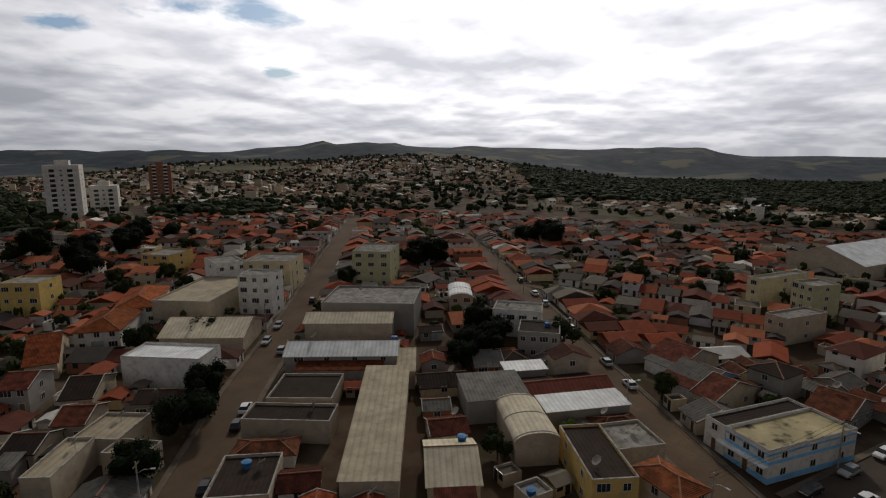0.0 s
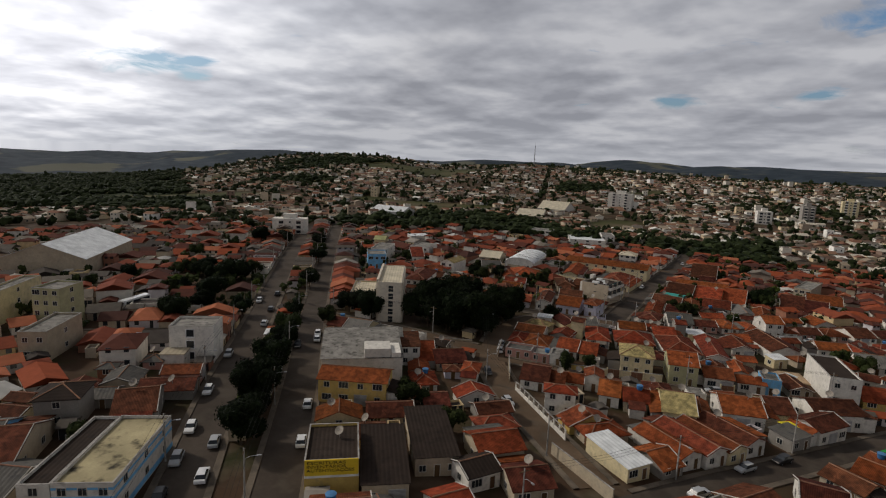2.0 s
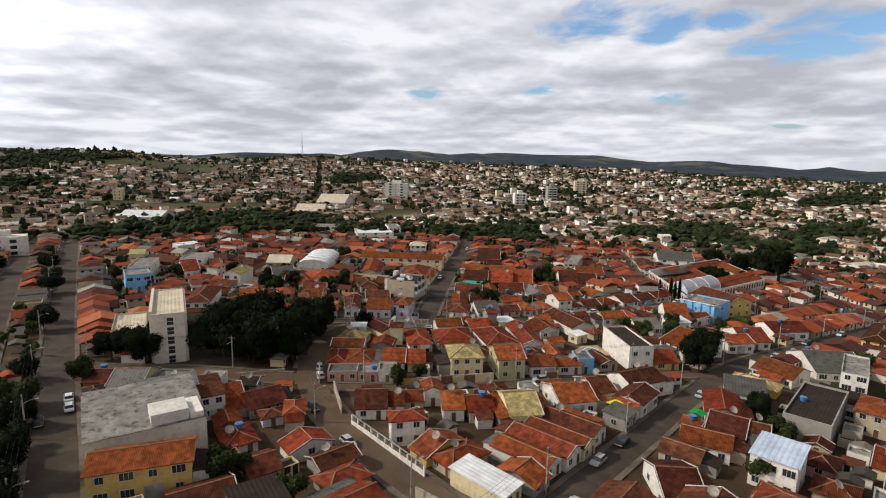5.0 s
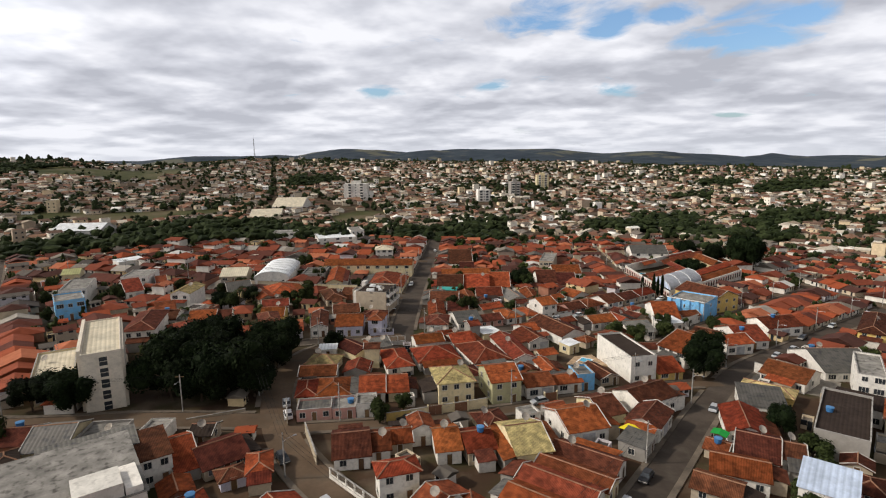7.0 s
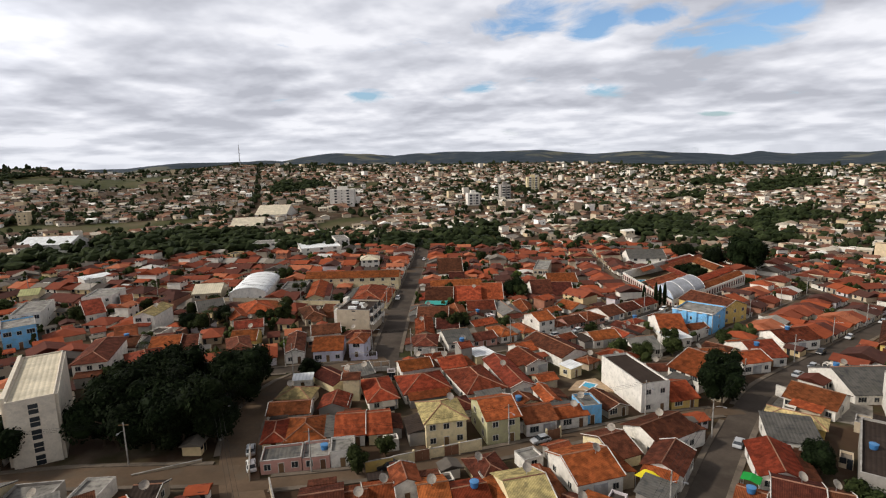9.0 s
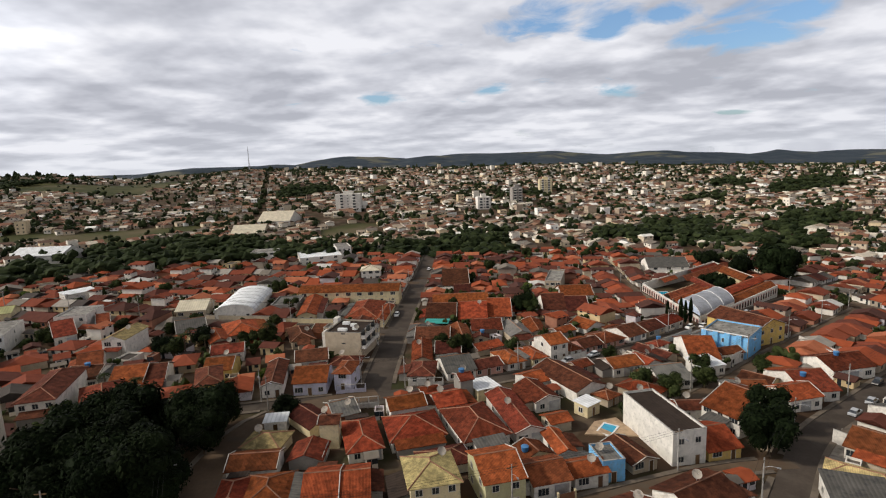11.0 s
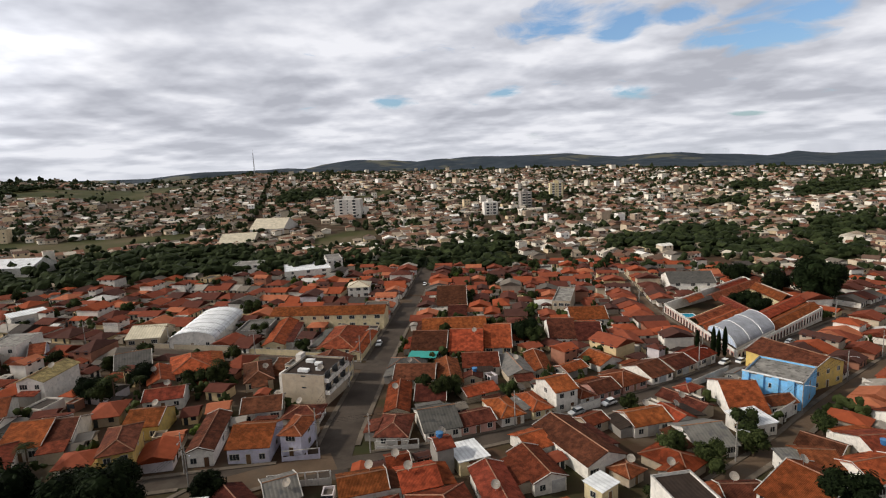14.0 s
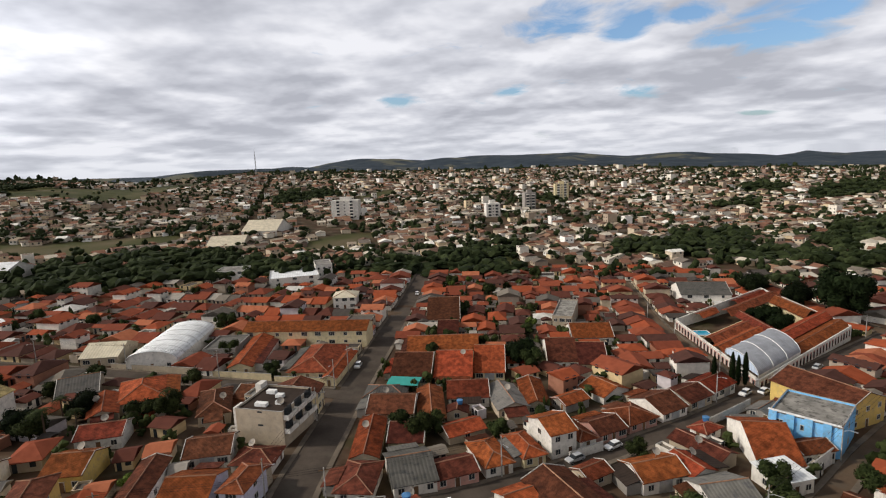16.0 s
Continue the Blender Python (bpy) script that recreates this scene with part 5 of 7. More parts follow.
def tower(x, y, w, d, h, ang, wall, label):
    ob = thing("tower_block", x, y, ground(x, y), ang, label, "building", "tall blocks")
    floors = int(h / 3)
    v, f = [], []
    box_data(-w / 2, w / 2, -d / 2, d / 2, -3, h, v, f)
    box_data(-w / 5, w / 5, -d / 5, d / 5, h, h + 3, v, f)
    part("wall", mesh_from("wall", v, f, WALL[wall]), ob)
    slab = boxes("balcony", [WALL["white"]], (-1.6, 1.6, -1.1, 0, -0.4, 0.6))
    glass = boxes("pane", [GLASS], (-1.4, 1.4, -0.06, 0.02, -2.3, -0.5))
    for sg in (-1, 1):
        for i in range(floors):
            part("pane", glass, part("balcony", slab, ob, pose(sg * w / 4, -d / 2, 3 * i + 3.0)))
    for i in range(floors):
        window("small", ob, pose(0, -d / 2, 3 * i + 1.2), False)
        window("small", ob, pose(w / 2, 0, 3 * i + 1.2, 0, 0, 90), False)
    return ob


tower(-240, -326, 19, 15, 35, 128, "white", "tall white apartment tower with grey bands and stacked balconies")
tower(-279, -336, 17, 13, 20, 128, "white", "white apartment block with stacked balconies")
tower(-384, -380, 18, 14, 30, 128, "brick", "brown brick apartment tower")
tower(-100, 622, 26, 14, 18, 0, "white", "white slab block on the far slope")
tower(42, 640, 14, 12, 13, 10, "white", "white block of flats on the far slope")
tower(84, 690, 12, 12, 17, 10, "grey", "grey block of flats on the far slope")
tower(130, 760, 16, 12, 18, 0, "cream", "cream block of flats on the far slope")
tower(-238, 246, 22, 10, 10, 38, "white", "white three-storey block beside the avenue")


def mast():
    x, y = -420, 1225
    ob = thing("radio_mast", x, y, ground(x, y), 0, "thin lattice radio mast on the town hill", "mast")
    v, f = [], []
    for a in range(3):
        c, s = math.cos(a * 2.094), math.sin(a * 2.094)
        tv, tf = tube([(1.2 * c, 1.2 * s, 0), (0.5 * c, 0.5 * s, 46)], [0.35, 0.25], 5)
        k = len(v)
        v += tv
        f += [tuple(i + k for i in q) for q in tf]
    part("legs", mesh_from("legs", v, f, METAL), ob)
    part("antenna", mesh_from("antenna", *tube([(0, 0, 44), (0, 0, 54)], [0.3, 0.15], 6), METAL), ob)
    br = []
    for i in range(14):
        r = 1.15 - 0.045 * i
        br.append((-r, r, -r, r, 3 + i * 3, 3.25 + i * 3))
    part("braces", boxes("braces", [METAL], *br), ob)


mast()

# ---- filler of the town fabric ----
PARKS = [(-66, 140, 24), (-150, 118, 22), (-120, 100, 12), (37, 156, 8), (-75, 165, 6)]


def corners(x, y, w, d, ang):
    c, s = math.cos(radians(ang)), math.sin(radians(ang))
    return [(x + a * w / 2 * c - b * d / 2 * s, y + a * w / 2 * s + b * d / 2 * c) for a, b in ((-1, -1), (1, -1), (1, 1), (-1, 1))]


def overlap(r1, r2):
    if math.hypot(r1[0] - r2[0], r1[1] - r2[1]) > (math.hypot(r1[2], r1[3]) + math.hypot(r2[2], r2[3])) / 2:
        return False
    c1, c2 = corners(*r1), corners(*r2)
    for ang in (r1[4], r1[4] + 90, r2[4], r2[4] + 90):
        ax = (math.cos(radians(ang)), math.sin(radians(ang)))
        p1, p2 = [p[0] * ax[0] + p[1] * ax[1] for p in c1], [p[0] * ax[0] + p[1] * ax[1] for p in c2]
        if max(p1) <= min(p2) or max(p2) <= min(p1):
            return False
    return True


ROAD_PTS = np.array([(p[0], p[1], w) for pts, w in CENTRES.values() for p in pts])
ROAD_DIR = np.array([math.degrees(math.atan2(*reversed(sideways(pts, i)[1]))) for pts, w in CENTRES.values() for i in range(len(pts))])


def off_road(r, gap):
    pts = corners(*r) + [(r[0], r[1])]
    pts += [((pts[i][0] + pts[(i + 1) % 4][0]) / 2, (pts[i][1] + pts[(i + 1) % 4][1]) / 2) for i in range(4)]
    for q in pts:
        dd = np.hypot(ROAD_PTS[:, 0] - q[0], ROAD_PTS[:, 1] - q[1]) - ROAD_PTS[:, 2] / 2
        if dd.min() < gap:
            return False
    return all(math.hypot(r[0] - a, r[1] - b) > c for a, b, c in PARKS)


def free(r, slack=0.92):
    t = (r[0], r[1], r[2] * slack, r[3] * slack, r[4])
    x, y = r[0], r[1]
    return not any(abs(o[0] - x) < 42 and abs(o[1] - y) < 42 and overlap(t, o) for o in TAKEN)


def in_view(x, y):
    d = math.hypot(x - 8, y - 30)
    az = math.degrees(math.atan2(x - 8, y - 30))
    return d < (366 if -44 < az < 6 else 400) and -176 < az < 62 and not (y < 20 and x > -10)


rng = random.Random(5)


def west(x, y):
    return x < -45 and y < 120 or x < -150


JOINED = {"walls": ([], [], MID_WALL), "tile_roofs": ([], [], MID_TILE), "sheet_roofs": ([], [], MID_GREY), "openings": ([], [], GLASS)}
NEAR_FILL = 0


def joined_house(r, h, style, sheet):
    """A house of the joined town fabric: walls, eaves-deep roof and openings."""
    x, y, w, d, ang = r
    h *= 0.88
    TAKEN.append(r)
    c, s, z = math.cos(radians(ang)), math.sin(radians(ang)), ground(x, y)
    turn = style == "gy"
    L, S = (d / 2, w / 2) if turn else (w / 2, d / 2)

    def P(a, b, e):
        if turn:
            a, b = -b, a
        return (x + a * c - b * s, y + a * s + b * c, z + e)

    def add(key, pts, faces):
        v, f, _ = JOINED[key]
        k = len(v)
        v.extend(pts)
        f.extend(tuple(i + k for i in q) for q in faces)

    pitch, o = 0.34, 0.4
    zr = h + S * pitch
    if style == "f":
        add("walls", [P(a * L, b * S, e) for e in (-1.5, h) for a, b in ((-1, -1), (1, -1), (1, 1), (-1, 1))] + [P(a * (L - 0.2), b * (S - 0.2), h) for a, b in ((-1, -1), (1, -1), (1, 1), (-1, 1))] + [P(a * (L - 0.2), b * (S - 0.2), h - 0.5) for a, b in ((-1, -1), (1, -1), (1, 1), (-1, 1))],
            [(0, 1, 5, 4), (1, 2, 6, 5), (2, 3, 7, 6), (3, 0, 4, 7), (4, 5, 9, 8), (5, 6, 10, 9), (6, 7, 11, 10), (7, 4, 8, 11), (8, 9, 13, 12), (9, 10, 14, 13), (10, 11, 15, 14), (11, 8, 12, 15)])
        add("sheet_roofs", [P(a * (L - 0.2), b * (S - 0.2), h - 0.45) for a, b in ((-1, -1), (1, -1), (1, 1), (-1, 1))], [(0, 1, 2, 3)])
    else:
        add("walls", [P(a * L, b * S, e) for e in (-1.5, h) for a, b in ((-1, -1), (1, -1), (1, 1), (-1, 1))] + [P(-L, 0, zr), P(L, 0, zr)],
            [(0, 1, 5, 4), (1, 2, 6, 9, 5), (2, 3, 7, 6), (3, 0, 4, 8, 7)] if style != "hip" else [(0, 1, 5, 4), (1, 2, 6, 5), (2, 3, 7, 6), (3, 0, 4, 7)])
        q = L + o if style != "hip" else max(0.3, L - S)
        ze = h - o * pitch + 0.06
        top = [P(-L - o, -S - o, ze), P(L + o, -S - o, ze), P(L + o, S + o, ze), P(-L - o, S + o, ze), P(-q, 0, zr + 0.06), P(q, 0, zr + 0.06)]
        low = [(a, b, e - 0.14) for a, b, e in top]
        add("sheet_roofs" if sheet else "tile_roofs", top + low, [(0, 1, 5, 4), (2, 3, 4, 5), (1, 2, 5), (3, 0, 4), (0, 6, 7, 1), (1, 7, 8, 2), (2, 8, 9, 3), (3, 9, 6, 0), (6, 10, 11, 7), (8, 11, 10, 9), (7, 11, 8), (9, 10, 6)])
    for fl in range(max(1, round(h / 3.1))):
        for side in (-1, 1):
            n = max(2, int(L / 1.3))
            for i in range(n):
                a = -L + 2 * L * (i + 0.5) / n
                e0, e1, ww = (0.0, 2.1, 0.45) if fl == 0 and i == n // 2 else (fl * 3.0 + 1.0, fl * 3.0 + 2.15, 0.55)
                b0, b1 = side * (S - 0.1), side * (S + 0.03)
                add("openings", [P(a - ww, b1, e0), P(a + ww, b1, e0), P(a + ww, b1, e1), P(a - ww, b1, e1), P(a - ww, b0, e0), P(a + ww, b0, e0), P(a + ww, b0, e1), P(a - ww, b0, e1)],
                    [(0, 1, 2, 3), (0, 4, 5, 1), (2, 6, 7, 3), (1, 5, 6, 2), (3, 7, 4, 0)])


def filler_house(r):
    global NEAR_FILL
    x, y = r[0], r[1]
    old = west(x, y)
    roof = rng.choices(("orange", "red", "brown", "slate", "tan", "metal", "slab", "dark"), (0.7, 3.5, 10, 2.6, 0.3, 0.6, 2, 2.4) if old else (4, 5, 7, 1.2, 0.4, 0.4, 0.7, 0.4))[0]
    wall = rng.choices(("white", "cream", "beige", "pink", "lilac", "yellow", "grey", "brick"), (2, 1.5, 4, 0.6, 0.2, 0.6, 3, 2) if old else (4, 2.5, 4, 0.9, 0.3, 0.8, 1.5, 0.8))[0]
    style = "f" if roof == "slab" else "shed" if roof == "metal" else rng.choices(("gx", "gy", "hip"), (5, 2, 1.6))[0]
    h = rng.choices((2.5, 2.8, 3.1, 5.6), (4, 5, 2, 0.8))[0]
    near = (-45 < x < 95 and 60 < y < 235) or (-95 < x < -10 and -75 < y < 110)
    if near and NEAR_FILL < 240:
        NEAR_FILL += 1
        house(x, y, r[2], r[3], r[4], h, style, wall, roof, 3, 1 if rng.random() < 0.5 else 0)
    else:
        joined_house(r, h, "gx" if style == "shed" else style, roof in ("slate", "metal", "slab", "dark"))


def rows_along():
    for sname, (centre, wid) in CENTRES.items():
        pts = dense(centre, 1.2)
        for sg in (1, -1):
            i = 1
            while i < len(pts) - 1:
                w, d = rng.uniform(4.6, 7.6), rng.uniform(7.5, 11.5)
                side, ahead = sideways(pts, i)
                off = sg * (wid / 2 + rng.choice((1.2, 1.2, 1.5, 2.6)) + d / 2)
                x, y = pts[i][0] + side[0] * off, pts[i][1] + side[1] * off
                ang = math.degrees(math.atan2(ahead[1], ahead[0])) + (0 if sg > 0 else 180)
                r = (x, y, w, d, ang)
                if in_view(x, y) and off_road(r, 0.8) and free(r, 0.96):
                    filler_house(r)
                    i += max(1, round(w / 1.25))
                else:
                    i += 1


def infill(tries, lo, hi, shed=False):
    for _ in range(tries):
        x, y = rng.uniform(-320, 270), rng.uniform(-300, 410)
        if not in_view(x, y):
            continue
        k = int(np.argmin(np.hypot(ROAD_PTS[:, 0] - x, ROAD_PTS[:, 1] - y)))
        r = (x, y, rng.uniform(lo, hi), rng.uniform(lo, hi * 1.2), float(ROAD_DIR[k]) + rng.choice((0, 90, 180, 270)) + rng.uniform(-2, 2))
        if off_road(r, 1.0) and free(r, 1.0):
            if shed:
                joined_house(r, rng.uniform(2.2, 2.8), rng.choice(("gx", "f", "gx")), rng.random() < 0.6)
            else:
                filler_house(r)


TAKEN += [(91, 146, 16, 11, -44), (-150.5, 106.5, 0.1, 0.1, 0)]
# lower annexes against the houses where the yards leave room
ga = random.Random(14)
for ob, hstyle, hw, hd, hh in list(HOUSES):
    p = ob.matrix_basis.translation
    if hstyle not in ("gx", "gy", "hip") or math.hypot(p.x - 15, p.y - 90) > 190 or ga.random() < 0.08:
        continue
    turn = math.degrees(ob.matrix_basis.to_euler().z)
    for sd in ga.sample(("back", "left", "right", "front"), 4):
        deep = ga.uniform(2.0, 3.4)
        lx, ly = {"back": (0, hd / 2 + deep / 2), "front": (0, -hd / 2 - deep / 2), "left": (-hw / 2 - deep / 2, 0), "right": (hw / 2 + deep / 2, 0)}[sd]
        q = ob.matrix_basis @ Vector((lx, ly, 0))
        r = (q.x, q.y, hw if sd in ("back", "front") else deep, deep if sd in ("back", "front") else hd, turn)
        if off_road(r, 0.8) and free((r[0], r[1], r[2] * 0.85, r[3] * 0.85, r[4]), 1.0):
            lean_to(ob, sd, hw, hd, min(hh, 3.6), deep, ga.uniform(0.5, 0.98), ga.choice(("brown", "red", "slate", "orange", "brown", "dark")), ga.choice(("white", "beige", "grey")))
            TAKEN.append(r)
            break

rows_along()
infill(5200, 6.0, 9.0)
infill(8000, 4.4, 6.4)
infill(8000, 3.2, 4.6)
infill(8000, 2.0, 3.2, True)
fabric = thing("town_fabric", 0, 0, 0, 0, "hundreds of small tiled houses packed between the streets", "houses", kind="stuff")
for nm, (vv, ff, mt) in JOINED.items():
    tagged(part(nm, mesh_from(nm, vv, ff, mt), fabric), kind="stuff")


# ---- trees ----
def crown_mesh(name, rad, high, lumps, leaves, mat, seed, leaf=0.3):
    g = random.Random(seed)
    cents = []
    for _ in range(lumps):
        a, rr = g.uniform(0, 6.283), rad * math.sqrt(g.random()) * 0.72
        cents.append((rr * math.cos(a), rr * math.sin(a), high * g.uniform(0.35, 0.8), rad * g.uniform(0.34, 0.55)))
    v, f = [], []
    for _ in range(leaves):
        cx, cy, cz, r = g.choice(cents)
        q = Vector((g.gauss(0, 1), g.gauss(0, 1), g.gauss(0, 1) * 0.85)).normalized()
        p = Vector((cx, cy, cz)) + q * r * g.uniform(0.72, 1.08)
        n = (q + Vector((g.uniform(-0.7, 0.7), g.uniform(-0.7, 0.7), g.uniform(-0.3, 0.9)))).normalized()
        a = n.orthogonal().normalized()
        a.rotate(Matrix.Rotation(g.uniform(0, 6.28), 3, n))
        b = n.cross(a)
        s = leaf * g.uniform(0.6, 1.5)
        k = len(v)
        v += [tuple(p - a * s), tuple(p + b * s * 0.55 - n * s * 0.18), tuple(p + a * s), tuple(p - b * s * 0.55 - n * s * 0.18)]
        f += [(k, k + 1, k + 2), (k, k + 2, k + 3)]
    # leafy inner masses that close the crown
    for cx, cy, cz, r in cents:
        bm = bmesh.new()
        bmesh.ops.create_icosphere(bm, subdivisions=2, radius=r * 0.78)
        k = len(v)
        for vv in bm.verts:
            c = vv.co * (1 + 0.35 * noise.noise(vv.co * 1.7 + Vector((cx, cy, seed))))
            v.append((c.x + cx, c.y + cy, c.z * 0.9 + cz))
        f += [tuple(vv.index + k for vv in ff.verts) for ff in bm.faces]
        bm.free()
    return mesh_from(name, v, f, mat)


def trunk_mesh(high, r, seed):
    g = random.Random(seed)
    v, f = [], []
    top = high * 0.5
    stems = [([(0, 0, -0.6), (g.uniform(-0.2, 0.2), g.uniform(-0.2, 0.2), top * 0.5), (g.uniform(-0.3, 0.3), g.uniform(-0.3, 0.3), top)], [r * 1.3, r, r * 0.7])]
    for i in range(5):
        a = i * 1.257 + g.uniform(-0.4, 0.4)
        z0 = top * g.uniform(0.6, 0.95)
        l = high * g.uniform(0.25, 0.36)
        stems.append(([(0, 0, z0), (l * 0.6 * math.cos(a), l * 0.6 * math.sin(a), z0 + l * 0.5), (l * math.cos(a), l * math.sin(a), z0 + l * 0.8)], [r * 0.55, r * 0.38, r * 0.15]))
    for p, rr in stems:
        tv, tf = tube(p, rr, 7)
        k = len(v)
        v += tv
        f += [tuple(i + k for i in q) for q in tf]
    return mesh_from("trunk", v, f, BARK)


def tree_kind(rad, high, lumps, leaves, tone, seed, label, leaf=0.3):
    return trunk_mesh(high, 0.06 * rad + 0.08, seed), crown_mesh("crown", rad, high, lumps, leaves, LEAF[tone], seed, leaf), label


KINDS = [tree_kind(5.2, 10.5, 16, 4600, "dark", 1, "large dark-leaved shade tree with a dense crown", 0.33), tree_kind(4.6, 9.0, 14, 4000, "dark", 2, "broad dark green shade tree", 0.32),
         tree_kind(2.6, 5.4, 7, 900, "mid", 3, "small green garden tree"), tree_kind(2.1, 4.4, 6, 700, "light", 4, "bright green garden tree"),
         tree_kind(3.4, 6.8, 9, 1400, "mid", 6, "medium green street tree"), tree_kind(3.0, 5.6, 8, 1300, "dark", 8, "clipped round dark street tree")]


def tree(kind, x, y, size=1.0, sink=0.0):
    tr, cr, label = KINDS[kind]
    ob = thing("tree", x, y, ground(x, y) - sink, (x * 37 + y * 11) % 360, label, "tree", "town trees")
    ob.scale = (size, size, size * (0.92 + 0.16 * ((x * 7.3) % 1)))
    part("trunk", tr, ob)
    part("crown", cr, ob)
    return ob


g9 = random.Random(9)
for i in range(30):
    for _ in range(20):
        a, b = g9.random(), g9.random()
        x, y = -70 + 26 * a - 20 * b * (1 - a), 123 + 32 * b + 4 * a
        if x > -68:
            break
    tree(g9.choice((0, 0, 1)), x, y, g9.uniform(0.95, 1.3))
for x, y, k, sz in ((-79, 119, 0, 0.95), (-84, 122, 1, 1.0), (-88, 119, 1, 0.9), (66.9, 146, 0, 1.05), (-33, 163.5, 5, 1.15), (73, 157, 0, 0.9), (166, 312, 0, 1.9), (174, 322, 0, 1.7), (157, 330, 1, 1.5), (150, 352, 1, 1.4),
                    (6, 207, 4, 1.0), (10, 210, 4, 0.9), (2, 209, 2, 1.2), (33, 255, 1, 1.0), (36, 250, 4, 1.1), (53, 179, 4, 0.9), (73, 189, 4, 0.9), (59, 173, 4, 1.0), (70, 180, 2, 1.2),
                    (-79, 203, 4, 1.1), (-83, 206, 0, 0.7), (-75, 216, 1, 0.8), (-55, 216, 4, 1.1), (-60, 213, 4, 1.0), (-14, 117, 2, 1.0), (70, 117, 1, 0.75), (44, 162, 2, 0.9), (57, 88, 4, 1.0), (-60, 262, 4, 1.0),
                    (128.0, 290.1, 0, 0.72), (134.9, 297.8, 1, 0.72), (130.9, 302.6, 0, 0.72), (136.3, 309.1, 1, 0.72), (127.0, 302.4, 0, 0.72), (-82, 130, 1, 0.9), (-22, -74, 0, 0.7), (-36, -76, 1, 1.0), (-47, -80, 0, 0.75), (-95, -14, 4, 1.2), (-88, -30, 1, 1.0), (-98, -36, 0, 0.8), (-72, -100, 4, 1.1)):
    tree(k, x, y, sz)
# avenue median and plaza
for x, y, k, sz in ((-50.5, 41.5, 0, 0.85), (-54.5, 47.5, 1, 0.8), (-59.5, 53.5, 0, 0.95), (-63.5, 59.5, 1, 0.7), (-69.5, 67.0, 0, 0.85), (-75.5, 75.5, 5, 1.1), (-81.5, 83.0, 1, 0.75), (-88.0, 91.0, 5, 1.0), (-97.0, 102.5, 5, 1.1), (-106.0, 115.0, 4, 0.8),
                    (-121.0, 136.0, 1, 0.8), (-128.0, 143.5, 4, 0.9), (-140.0, 161.0, 4, 1.0), (-152.0, 176.0, 1, 0.85), (-166.0, 193.0, 4, 1.1), (-184.0, 212.0, 1, 0.9), (-205.0, 236.0, 4, 1.2),
                    (-147.0, 123.0, 1, 1.0), (-123.0, 89.0, 5, 1.3), (-119.5, 77.5, 1, 0.9), (-110.5, 94.5, 5, 1.2), (-212.0, 196.0, 0, 1.0), (-178.0, 184.0, 0, 0.9), (-201.0, 203.0, 1, 1.0), (-190.0, 196.0, 0, 0.9), (-168.0, 172.0, 1, 0.9),
                    (-134.0, -226.0, 0, 1.3), (-122.0, -190.0, 0, 1.2), (-115.0, -181.0, 1, 1.2), (-140.0, -208.0, 0, 1.2), (-162.0, -206.0, 1, 1.3), (-150.0, -196.0, 0, 1.1), (-176.0, -214.0, 0, 1.2), (-190.0, -206.0, 1, 1.1),
                    (-163.0, -66.0, 0, 1.2), (-170.0, -73.0, 0, 1.1), (-158.0, -72.0, 1, 1.0), (-226.0, -24.0, 0, 1.2), (-230.0, -36.0, 1, 1.2), (-238.0, -28.0, 0, 1.1), (-81.0, -31.0, 0, 0.75), (-86.0, -36.0, 1, 0.8), (-76.0, -36.0, 0, 0.7), (-44.0, -80.0, 5, 1.2)):
    if np.min(np.hypot(ROAD_PTS[:, 0] - x, ROAD_PTS[:, 1] - y) - ROAD_PTS[:, 2] / 2) > 0.4:
        tree(k, x, y, sz)
for i in range(34):
    x, y = -150 + g9.uniform(-30, 26), 118 + g9.uniform(-22, 26)
    if np.min(np.hypot(ROAD_PTS[:, 0] - x, ROAD_PTS[:, 1] - y)) > 6 and free((x, y, 3, 3, 0)):
        tree(g9.choice((5, 4, 1)), x, y, g9.uniform(0.6, 1.1))
count = 0
for _ in range(5000):
    if count > 190:
        break
    x, y = g9.uniform(-300, 260), g9.uniform(-280, 400)
    if in_view(x, y) and free((x, y, 2.2, 2.2, 0), 1.0) and np.min(np.hypot(ROAD_PTS[:, 0] - x, ROAD_PTS[:, 1] - y) - ROAD_PTS[:, 2] / 2) > 2.0:
        tree(g9.choice((2, 2, 3, 4, 4)), x, y, g9.uniform(0.7, 1.15))
        count += 1


